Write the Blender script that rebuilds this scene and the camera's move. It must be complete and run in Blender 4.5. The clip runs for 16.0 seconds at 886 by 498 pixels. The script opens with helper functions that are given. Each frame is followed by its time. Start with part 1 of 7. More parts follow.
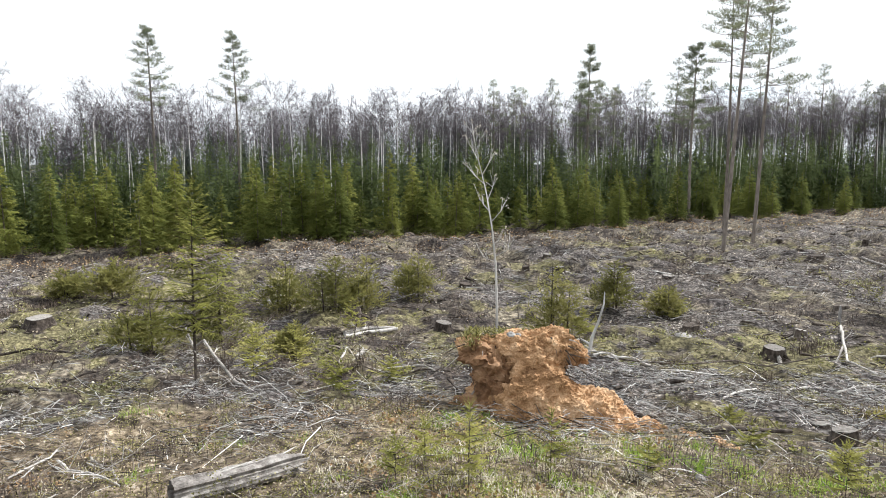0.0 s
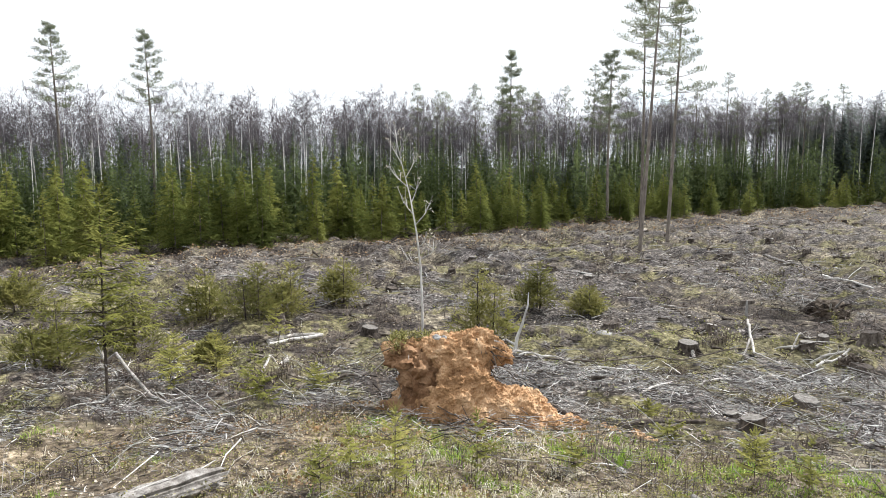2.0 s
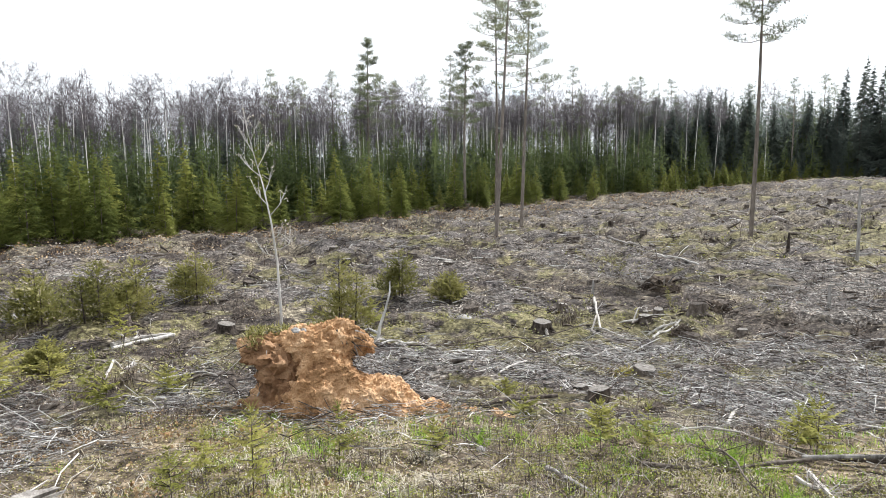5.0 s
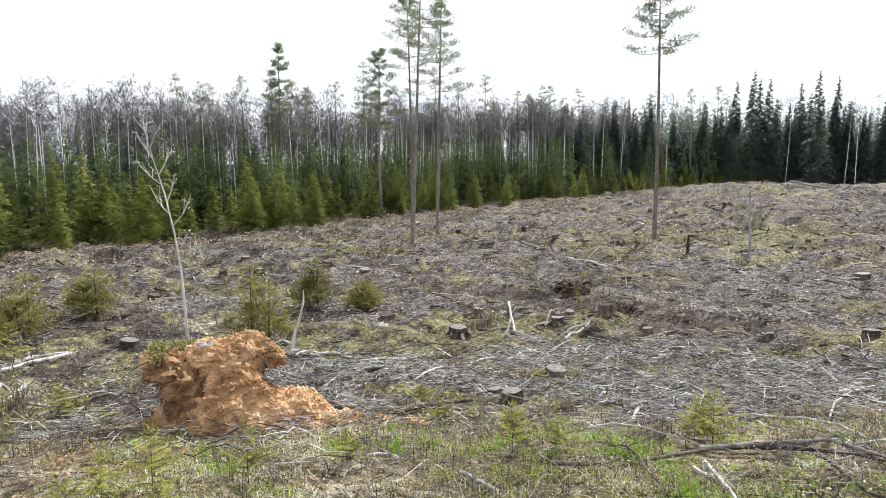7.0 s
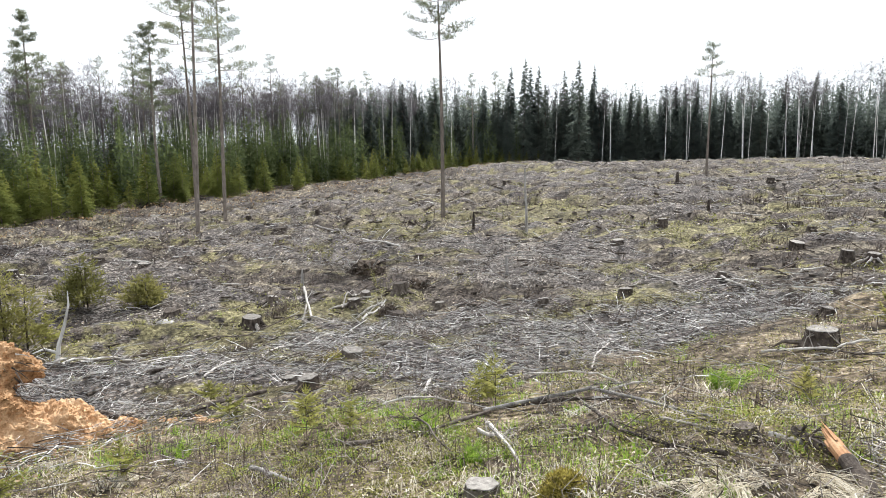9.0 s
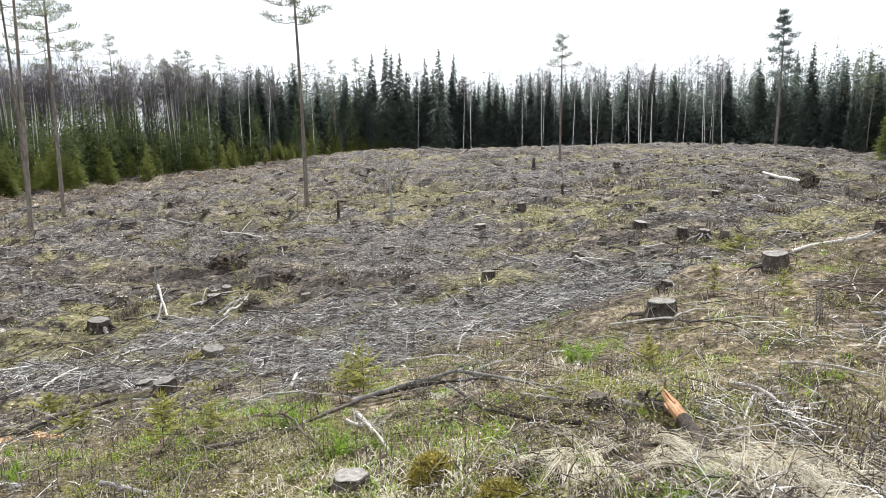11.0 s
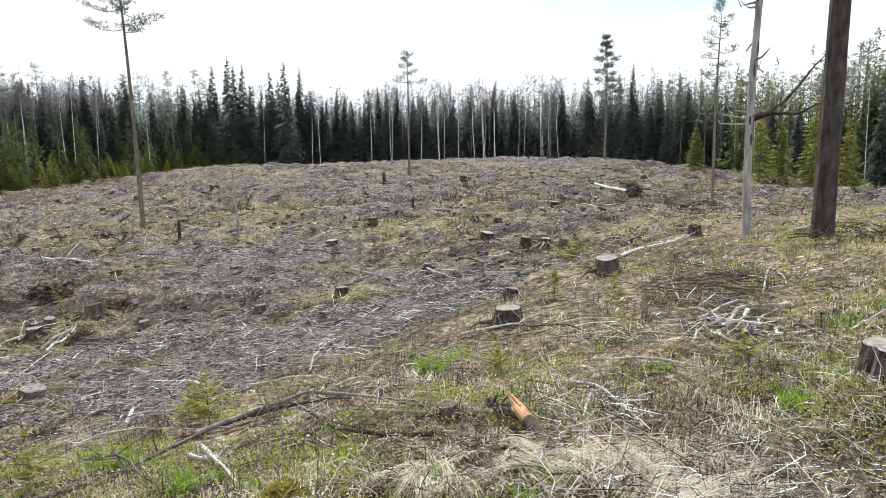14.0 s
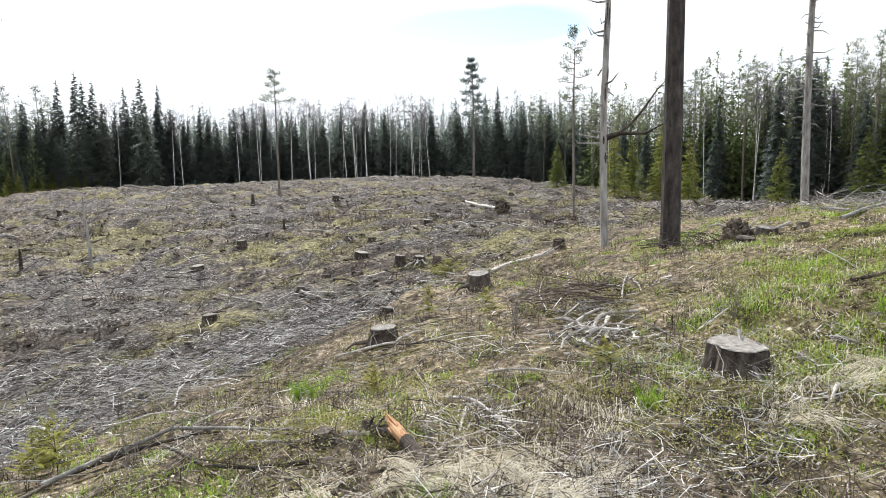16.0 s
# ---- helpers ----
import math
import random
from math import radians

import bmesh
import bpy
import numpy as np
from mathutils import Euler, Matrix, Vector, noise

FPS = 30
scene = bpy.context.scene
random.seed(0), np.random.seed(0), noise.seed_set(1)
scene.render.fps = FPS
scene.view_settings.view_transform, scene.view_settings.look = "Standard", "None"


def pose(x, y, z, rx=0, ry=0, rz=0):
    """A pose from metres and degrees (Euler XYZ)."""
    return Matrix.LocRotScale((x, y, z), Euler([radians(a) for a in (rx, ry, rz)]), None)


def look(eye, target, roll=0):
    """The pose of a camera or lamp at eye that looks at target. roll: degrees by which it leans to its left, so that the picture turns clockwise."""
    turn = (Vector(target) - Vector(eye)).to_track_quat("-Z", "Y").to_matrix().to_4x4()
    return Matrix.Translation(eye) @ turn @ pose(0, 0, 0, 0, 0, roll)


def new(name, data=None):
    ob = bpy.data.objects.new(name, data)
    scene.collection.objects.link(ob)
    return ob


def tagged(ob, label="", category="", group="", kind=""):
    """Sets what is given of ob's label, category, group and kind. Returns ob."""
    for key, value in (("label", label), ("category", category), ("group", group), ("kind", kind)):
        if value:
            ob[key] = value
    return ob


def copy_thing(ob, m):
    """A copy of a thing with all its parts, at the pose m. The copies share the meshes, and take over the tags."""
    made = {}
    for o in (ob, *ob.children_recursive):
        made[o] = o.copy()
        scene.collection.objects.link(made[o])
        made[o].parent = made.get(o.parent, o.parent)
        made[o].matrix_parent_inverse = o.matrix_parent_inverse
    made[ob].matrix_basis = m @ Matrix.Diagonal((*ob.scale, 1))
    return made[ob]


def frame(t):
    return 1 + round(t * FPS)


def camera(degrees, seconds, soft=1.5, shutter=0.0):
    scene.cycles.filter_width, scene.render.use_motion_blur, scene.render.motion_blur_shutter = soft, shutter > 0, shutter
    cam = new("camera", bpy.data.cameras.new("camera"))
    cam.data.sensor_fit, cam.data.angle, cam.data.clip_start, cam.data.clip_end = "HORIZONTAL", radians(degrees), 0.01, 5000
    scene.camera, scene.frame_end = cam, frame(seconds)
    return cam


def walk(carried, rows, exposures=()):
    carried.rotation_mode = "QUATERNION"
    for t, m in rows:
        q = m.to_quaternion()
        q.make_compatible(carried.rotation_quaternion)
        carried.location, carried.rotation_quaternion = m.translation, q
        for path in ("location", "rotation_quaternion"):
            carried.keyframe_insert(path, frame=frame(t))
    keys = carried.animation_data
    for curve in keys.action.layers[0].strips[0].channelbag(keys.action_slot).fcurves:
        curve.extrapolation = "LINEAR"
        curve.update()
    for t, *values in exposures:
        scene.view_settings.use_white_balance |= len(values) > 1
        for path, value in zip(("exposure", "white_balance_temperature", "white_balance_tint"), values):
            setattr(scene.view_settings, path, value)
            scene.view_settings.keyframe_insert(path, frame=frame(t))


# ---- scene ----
cam = camera(67.61, 16.0, soft=1.0)
EYE = 1.6
PATH = [
    (0.0, pose(0.000, 0.000, EYE + -0.000, 82.58, -0.04, 0.00)),
    (0.5, pose(0.004, 0.014, EYE + -0.007, 82.53, 0.07, -0.77)),
    (1.0, pose(0.016, 0.031, EYE + -0.003, 82.67, -0.30, -3.34)),
    (1.5, pose(0.019, 0.034, EYE + -0.008, 82.74, -0.11, -5.22)),
    (2.0, pose(0.024, 0.024, EYE + -0.010, 82.91, 0.07, -6.43)),
    (2.5, pose(0.030, 0.030, EYE + -0.009, 83.03, 0.28, -7.96)),
    (3.0, pose(0.040, 0.030, EYE + -0.016, 83.05, 0.01, -9.66)),
    (3.5, pose(0.042, 0.011, EYE + -0.007, 82.69, -0.25, -12.19)),
    (4.0, pose(0.049, 0.048, EYE + -0.013, 82.29, -0.18, -14.62)),
    (6.5, pose(0.103, 0.026, EYE + -0.014, 82.30, 0.32, -23.61)),
    (7.0, pose(0.120, 0.025, EYE + -0.012, 82.48, 0.30, -25.66)),
    (7.5, pose(0.143, 0.013, EYE + -0.011, 82.09, 0.83, -27.95)),
    (8.0, pose(0.169, -0.006, EYE + -0.025, 81.46, 0.42, -31.77)),
    (8.5, pose(0.210, -0.018, EYE + -0.038, 80.89, 0.91, -37.28)),
    (9.0, pose(0.219, 0.003, EYE + -0.025, 80.83, 0.79, -43.36)),
    (11.5, pose(0.261, -0.012, EYE + -0.027, 79.54, 0.92, -56.57)),
    (12.0, pose(0.259, -0.017, EYE + -0.028, 79.70, 0.93, -58.56)),
    (12.5, pose(0.265, -0.025, EYE + -0.027, 79.68, 0.95, -61.00)),
    (13.0, pose(0.280, -0.029, EYE + -0.028, 79.92, 0.65, -62.75)),
    (13.5, pose(0.285, -0.036, EYE + -0.029, 80.27, 0.44, -65.13)),
    (14.0, pose(0.297, -0.034, EYE + -0.028, 80.67, 0.88, -67.78)),
    (14.5, pose(0.306, -0.033, EYE + -0.031, 81.15, 1.12, -70.57)),
    (15.0, pose(0.313, -0.039, EYE + -0.033, 81.05, 1.03, -73.16)),
    (15.5, pose(0.316, -0.043, EYE + -0.034, 81.60, 0.95, -76.03)),
    (16.0, pose(0.317, -0.052, EYE + -0.030, 82.13, 1.22, -78.72)),
]
walk(cam, PATH, [(0.0, 0.61), (4.0, 0.71), (7.0, 0.72), (9.0, 0.75), (12.0, 0.67), (16.0, 0.60)])

# ---- sky and sun ----
SUN_BEARING, SUN_HEIGHT = radians(58), radians(44)
world = bpy.data.worlds.new("sky")
scene.world = world
world.use_nodes = True
wn, wl = world.node_tree.nodes, world.node_tree.links
wn.clear()
sky = wn.new("ShaderNodeTexSky")
sky.sky_type, sky.sun_disc = "NISHITA", False
sky.sun_elevation, sky.sun_rotation = SUN_HEIGHT, SUN_BEARING
sky.air_density, sky.dust_density, sky.ozone_density = 1.0, 0.5, 3.0
dim = wn.new("ShaderNodeVectorMath")
dim.operation = "SCALE"
dim.inputs["Scale"].default_value = 0.135
coords = wn.new("ShaderNodeTexCoord")
stretch = wn.new("ShaderNodeMapping")
stretch.inputs["Scale"].default_value = (1.0, 1.0, 3.0)
stretch.inputs["Location"].default_value = (0.35, 0.1, 0.4)
clouds = wn.new("ShaderNodeTexNoise")
clouds.inputs["Scale"].default_value = 1.9
clouds.inputs["Detail"].default_value = 5.0
clouds.inputs["Roughness"].default_value = 0.5
cover = wn.new("ShaderNodeValToRGB")
cover.color_ramp.elements[0].position, cover.color_ramp.elements[1].position = 0.20, 0.36
cloud_mix = wn.new("ShaderNodeMix")
cloud_mix.data_type = "RGBA"
cloud_mix.inputs["B"].default_value = (0.79, 0.835, 0.885, 1)
background = wn.new("ShaderNodeBackground")
sky_out = wn.new("ShaderNodeOutputWorld")
wl.new(coords.outputs["Generated"], stretch.inputs["Vector"])
wl.new(stretch.outputs["Vector"], clouds.inputs["Vector"])
# the one larger opening in the cloud, high over the far woods
gap = wn.new("ShaderNodeVectorMath")
gap.operation = "DISTANCE"
gap.inputs[1].default_value = (0.973, 0.137, 0.90)
opening = wn.new("ShaderNodeMapRange")
opening.inputs["From Min"].default_value, opening.inputs["From Max"].default_value = 0.05, 0.25
opening.inputs["To Min"].default_value, opening.inputs["To Max"].default_value = -0.36, 0.04
thick = wn.new("ShaderNodeMath")
flat = wn.new("ShaderNodeMapping")
flat.inputs["Scale"].default_value = (1.0, 1.0, 5.0)
wl.new(coords.outputs["Generated"], flat.inputs["Vector"])
wl.new(flat.outputs["Vector"], gap.inputs[0])
wl.new(gap.outputs["Value"], opening.inputs["Value"])
wl.new(clouds.outputs["Fac"], thick.inputs[0])
wl.new(opening.outputs["Result"], thick.inputs[1])
wl.new(thick.outputs["Value"], cover.inputs["Fac"])
wl.new(sky.outputs["Color"], dim.inputs[0])
wl.new(dim.outputs["Vector"], cloud_mix.inputs["A"])
wl.new(cover.outputs["Color"], cloud_mix.inputs["Factor"])
wl.new(cloud_mix.outputs["Result"], background.inputs["Color"])
wl.new(background.outputs["Background"], sky_out.inputs["Surface"])

sun_data = bpy.data.lights.new("sun", "SUN")
sun_data.energy, sun_data.angle, sun_data.color = 5.0, radians(1.2), (1.0, 0.99, 0.965)
sun = new("sun", sun_data)
sun.matrix_world = look((60 * math.sin(SUN_BEARING), 60 * math.cos(SUN_BEARING), 60 * math.tan(SUN_HEIGHT)), (0, 0, 0))

# ---- materials ----
def ramp_stops(node, stops):
    ramp = node.color_ramp
    while len(ramp.elements) < len(stops):
        ramp.elements.new(0.5)
    for element, (at, colour) in zip(ramp.elements, stops):
        element.position, element.color = at, (*colour, 1)


def surface(name, stops, scale=8.0, fine=60.0, rough=0.85, bump=0.3, stretch_z=1.0, vary="object", spread=0.35, detail=6.0, sheer=0.0, gloss=0.2):
    """A rough natural surface: two scales of noise through a colour ramp, varied from piece to piece, with fine relief."""
    m = bpy.data.materials.new(name)
    m.use_nodes = True
    n, l = m.node_tree.nodes, m.node_tree.links
    b = n["Principled BSDF"]
    b.inputs["Roughness"].default_value = rough
    b.inputs["Specular IOR Level"].default_value = 0.03 if sheer else gloss
    tc, mp = n.new("ShaderNodeTexCoord"), n.new("ShaderNodeMapping")
    mp.inputs["Scale"].default_value = (1, 1, stretch_z)
    l.new(tc.outputs["Object"], mp.inputs["Vector"])
    big, small = n.new("ShaderNodeTexNoise"), n.new("ShaderNodeTexNoise")
    big.inputs["Scale"].default_value, big.inputs["Detail"].default_value = scale, detail
    small.inputs["Scale"].default_value, small.inputs["Detail"].default_value = fine, 3.0
    l.new(mp.outputs["Vector"], big.inputs["Vector"])
    l.new(mp.outputs["Vector"], small.inputs["Vector"])
    mixed = n.new("ShaderNodeMath")
    mixed.operation = "MULTIPLY_ADD"
    mixed.inputs[1].default_value = 0.35
    l.new(small.outputs["Fac"], mixed.inputs[0])
    shift = n.new("ShaderNodeMath")
    shift.operation = "MULTIPLY_ADD"
    shift.inputs[1].default_value, shift.inputs[2].default_value = spread, -0.175 - spread / 2
    if vary == "object":
        oi = n.new("ShaderNodeObjectInfo")
        l.new(oi.outputs["Random"], shift.inputs[0])
    else:
        ge = n.new("ShaderNodeNewGeometry")
        l.new(ge.outputs["Random Per Island"], shift.inputs[0])
    total = n.new("ShaderNodeMath")
    l.new(big.outputs["Fac"], total.inputs[0])
    l.new(shift.outputs["Value"], total.inputs[1])
    l.new(total.outputs["Value"], mixed.inputs[2])
    cr = n.new("ShaderNodeValToRGB")
    ramp_stops(cr, stops)
    l.new(mixed.outputs["Value"], cr.inputs["Fac"])
    l.new(cr.outputs["Color"], b.inputs["Base Color"])
    if bump:
        bp = n.new("ShaderNodeBump")
        bp.inputs["Strength"].default_value, bp.inputs["Distance"].default_value = bump, 0.02
        l.new(mixed.outputs["Value"], bp.inputs["Height"])
        l.new(bp.outputs["Normal"], b.inputs["Normal"])
    if sheer:
        tr, mx = n.new("ShaderNodeBsdfTranslucent"), n.new("ShaderNodeMixShader")
        l.new(cr.outputs["Color"], tr.inputs["Color"])
        mx.inputs["Fac"].default_value = sheer
        out = n["Material Output"]
        l.new(b.outputs["BSDF"], mx.inputs[1])
        l.new(tr.outputs["BSDF"], mx.inputs[2])
        l.new(mx.outputs["Shader"], out.inputs["Surface"])
    return m


def ground_material():
    m = bpy.data.materials.new("clearing_soil")
    m.use_nodes = True
    n, l = m.node_tree.nodes, m.node_tree.links
    b = n["Principled BSDF"]
    b.inputs["Roughness"].default_value = 0.95
    b.inputs["Specular IOR Level"].default_value = 0.1
    tc = n.new("ShaderNodeTexCoord")

    def field(scale, detail, low, high, offset, long=1.0):
        mp, t, r = n.new("ShaderNodeMapping"), n.new("ShaderNodeTexNoise"), n.new("ShaderNodeMapRange")
        mp.inputs["Location"].default_value = (offset, offset * 1.7, 0)
        mp.inputs["Rotation"].default_value = (0, 0, radians(60))
        mp.inputs["Scale"].default_value = (long, 1, 1)
        t.inputs["Scale"].default_value, t.inputs["Detail"].default_value, t.inputs["Roughness"].default_value = scale, detail, 0.62
        r.inputs["From Min"].default_value, r.inputs["From Max"].default_value = low, high
        l.new(tc.outputs["Object"], mp.inputs["Vector"])
        l.new(mp.outputs["Vector"], t.inputs["Vector"])
        l.new(t.outputs["Fac"], r.inputs["Value"])
        return r.outputs["Result"], t.outputs["Fac"]

    def speckled(stops, scale, offset):
        ramp = n.new("ShaderNodeValToRGB")
        fac = field(scale, 10.0, 0, 1, offset)[1]
        l.new(fac, ramp.inputs["Fac"])
        ramp_stops(ramp, stops)
        return ramp.outputs["Color"], fac

    def laid(below, above, share, scale, offset):
        """One cover over another, with a ragged border."""
        ragged, mx = n.new("ShaderNodeMath"), n.new("ShaderNodeMix")
        edge = n.new("ShaderNodeMapRange")
        ragged.operation = "ADD"
        l.new(share, ragged.inputs[0])
        l.new(field(scale, 8.0, 0, 1, offset)[1], ragged.inputs[1])
        edge.inputs["From Min"].default_value, edge.inputs["From Max"].default_value = 0.75, 1.15
        l.new(ragged.outputs["Value"], edge.inputs["Value"])
        mx.data_type = "RGBA"
        l.new(below, mx.inputs["A"])
        l.new(above, mx.inputs["B"])
        l.new(edge.outputs["Result"], mx.inputs["Factor"])
        return mx.outputs["Result"]

    # brown needle soil, grey slash mat, olive moss, dark heath and the bank's turf
    growth, split = n.new("ShaderNodeVertexColor"), n.new("ShaderNodeSeparateColor")
    growth.layer_name = "growth"
    l.new(growth.outputs["Color"], split.inputs["Color"])
    c, speck = speckled([(0.38, (0.022, 0.018, 0.015)), (0.49, (0.078, 0.069, 0.053)), (0.58, (0.155, 0.138, 0.105)), (0.72, (0.30, 0.275, 0.22))], 9.0, 3.0)
    grey = speckled([(0.40, (0.016, 0.014, 0.013)), (0.50, (0.062, 0.056, 0.051)), (0.60, (0.16, 0.149, 0.138)), (0.72, (0.40, 0.38, 0.36))], 14.0, 13.0)[0]
    olive = speckled([(0.38, (0.036, 0.033, 0.018)), (0.50, (0.098, 0.090, 0.050)), (0.61, (0.16, 0.150, 0.085)), (0.74, (0.29, 0.27, 0.18))], 11.0, 23.0)[0]
    dark = speckled([(0.36, (0.012, 0.010, 0.009)), (0.50, (0.042, 0.036, 0.031)), (0.62, (0.094, 0.083, 0.071)), (0.76, (0.24, 0.215, 0.19))], 11.0, 33.0)[0]
    turf = speckled([(0.37, (0.022, 0.018, 0.013)), (0.48, (0.080, 0.064, 0.045)), (0.60, (0.165, 0.138, 0.10)), (0.74, (0.42, 0.38, 0.31))], 13.0, 43.0)[0]
    c = laid(c, dark, split.outputs["Blue"], 3.0, 5.0)
    c = laid(c, olive, split.outputs["Green"], 3.0, 15.0)
    c = laid(c, grey, split.outputs["Red"], 3.0, 25.0)
    c = laid(c, turf, growth.outputs["Alpha"], 3.0, 35.0)
    # random blotches, a hand to a pace across: darkest tones paint in shaded gaps, others warm needle drifts and pale
    # dry spots
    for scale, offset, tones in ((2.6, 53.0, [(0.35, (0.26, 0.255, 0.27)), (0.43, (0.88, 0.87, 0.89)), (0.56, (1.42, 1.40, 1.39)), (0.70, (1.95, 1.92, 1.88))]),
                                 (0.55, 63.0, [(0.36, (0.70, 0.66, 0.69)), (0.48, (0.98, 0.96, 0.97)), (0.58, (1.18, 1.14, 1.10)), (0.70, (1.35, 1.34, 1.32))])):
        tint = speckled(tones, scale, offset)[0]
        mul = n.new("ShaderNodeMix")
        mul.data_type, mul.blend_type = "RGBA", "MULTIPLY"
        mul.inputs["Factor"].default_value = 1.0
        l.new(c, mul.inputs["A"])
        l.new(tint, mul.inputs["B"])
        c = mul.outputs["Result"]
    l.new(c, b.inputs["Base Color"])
    bp = n.new("ShaderNodeBump")
    bp.inputs["Strength"].default_value, bp.inputs["Distance"].default_value = 0.9, 0.06
    l.new(speck, bp.inputs["Height"])
    l.new(bp.outputs["Normal"], b.inputs["Normal"])
    return m


SOIL = ground_material()
TWIG_GREY = surface("weathered_twigs", [(0.1, (0.045, 0.040, 0.038)), (0.40, (0.19, 0.180, 0.175)), (0.62, (0.42, 0.410, 0.400)), (0.95, (0.74, 0.73, 0.715))], 3, 50, 0.85, 0, vary="island", spread=1.1)
TWIG_DIM = surface("dull_twigs", [(0.1, (0.035, 0.030, 0.028)), (0.42, (0.14, 0.128, 0.12)), (0.68, (0.31, 0.295, 0.28)), (0.95, (0.60, 0.58, 0.56))], 3, 50, 0.85, 0, vary="island", spread=1.1)
TWIG_BANK = surface("thin_bank_twigs", [(0.1, (0.030, 0.024, 0.020)), (0.45, (0.11, 0.093, 0.080)), (0.7, (0.25, 0.225, 0.20)), (0.95, (0.46, 0.43, 0.395))], 3, 50, 0.85, 0, vary="island", spread=1.1)
BRANCH_GREY = surface("weathered_branch", [(0.2, (0.13, 0.115, 0.105)), (0.5, (0.36, 0.335, 0.31)), (0.8, (0.58, 0.555, 0.53))], 12, 90, 0.85, 0.4)
LOG_GREY = surface("weathered_log_wood", [(0.2, (0.055, 0.047, 0.042)), (0.42, (0.19, 0.172, 0.158)), (0.6, (0.32, 0.30, 0.28)), (0.85, (0.50, 0.475, 0.45))], 16, 90, 0.85, 0.8, spread=0.1, detail=10)
BARK_DARK = surface("dark_pine_bark", [(0.25, (0.022, 0.019, 0.018)), (0.5, (0.056, 0.048, 0.045)), (0.75, (0.10, 0.089, 0.083))], 14, 80, 0.9, 0.9, 0.35, spread=0.15)
BARK_PINE = surface("pine_bark", [(0.2, (0.07, 0.058, 0.05)), (0.5, (0.165, 0.14, 0.122)), (0.8, (0.27, 0.235, 0.205))], 9, 70, 0.9, 0.5, 0.3, spread=0.15)
BARK_DEAD = surface("bare_dead_wood", [(0.25, (0.060, 0.054, 0.050)), (0.42, (0.18, 0.170, 0.160)), (0.58, (0.28, 0.266, 0.252)), (0.8, (0.42, 0.405, 0.385))], 12, 90, 0.8, 0.6, 0.2, spread=0.2, detail=9)
BARK_BIRCH = surface("birch_bark", [(0.18, (0.09, 0.08, 0.075)), (0.30, (0.48, 0.466, 0.45)), (0.6, (0.80, 0.785, 0.76))], 1.6, 9, 0.7, 0, 2.0, spread=0.4)
TWIG_BIRCH = surface("birch_twigs", [(0.2, (0.088, 0.077, 0.084)), (0.5, (0.150, 0.135, 0.147)), (0.8, (0.235, 0.217, 0.228))], 1.5, 20, 0.85, 0, vary="island", spread=0.5, sheer=0.25)
STUMP_BARK = surface("stump_bark", [(0.25, (0.018, 0.014, 0.012)), (0.5, (0.07, 0.056, 0.047)), (0.8, (0.17, 0.147, 0.126))], 16, 90, 0.95, 0.9, 0.5, spread=0.25)
CUT_WOOD = surface("greyed_cut_wood", [(0.2, (0.085, 0.076, 0.068)), (0.5, (0.185, 0.170, 0.155)), (0.8, (0.31, 0.29, 0.266))], 22, 110, 0.85, 0.35, spread=0.3)
FRESH_WOOD = surface("torn_orange_wood", [(0.2, (0.20, 0.095, 0.045)), (0.5, (0.40, 0.22, 0.115)), (0.8, (0.55, 0.37, 0.22))], 14, 90, 0.8, 0.5, 0.3, spread=0.1)
NEEDLE_YOUNG = surface("young_spruce_needles", [(0.15, (0.088, 0.108, 0.032)), (0.5, (0.195, 0.220, 0.060)), (0.85, (0.315, 0.322, 0.095))], 0.9, 14, 0.7, 0, spread=0.55, sheer=0.45)
NEEDLE_OLIVE = surface("olive_spruce_needles", [(0.15, (0.095, 0.095, 0.032)), (0.5, (0.195, 0.19, 0.062)), (0.85, (0.31, 0.28, 0.11))], 1.5, 20, 0.7, 0, spread=0.4, sheer=0.45)
NEEDLE_PALE = surface("yellowed_spruce_needles", [(0.15, (0.13, 0.14, 0.035)), (0.5, (0.27, 0.265, 0.075)), (0.85, (0.40, 0.36, 0.13))], 2.5, 30, 0.7, 0, spread=0.4, sheer=0.35)
# pale bluish: haze over the far woods is put into this needle colour
NEEDLE_DARK = surface("hazed_spruce_needles", [(0.15, (0.105, 0.130, 0.122)), (0.5, (0.165, 0.195, 0.175)), (0.85, (0.21, 0.24, 0.20))], 0.7, 10, 0.8, 0, spread=0.45, sheer=0.55)
NEEDLE_MID = surface("thicket_spruce_needles", [(0.15, (0.07, 0.095, 0.045)), (0.5, (0.13, 0.165, 0.07)), (0.85, (0.19, 0.22, 0.10))], 0.4, 6, 0.8, 0, vary="island", spread=0.4, sheer=0.5)
NEEDLE_PINE = surface("pine_needles", [(0.15, (0.095, 0.108, 0.07)), (0.5, (0.175, 0.195, 0.125)), (0.85, (0.26, 0.275, 0.18))], 1.0, 16, 0.7, 0, spread=0.4, sheer=0.45)
CLAY = surface("orange_clay", [(0.24, (0.12, 0.061, 0.030)), (0.42, (0.315, 0.181, 0.090)), (0.57, (0.465, 0.294, 0.165)), (0.72, (0.575, 0.41, 0.262)), (0.92, (0.66, 0.525, 0.38))], 3.0, 70, 0.95, 0.7, spread=0.05, detail=9)
GRASS_GREEN = surface("fresh_grass", [(0.15, (0.115, 0.19, 0.028)), (0.5, (0.225, 0.375, 0.045)), (0.85, (0.42, 0.50, 0.12))], 0.8, 12, 0.7, 0, vary="island", spread=0.8, sheer=0.5)
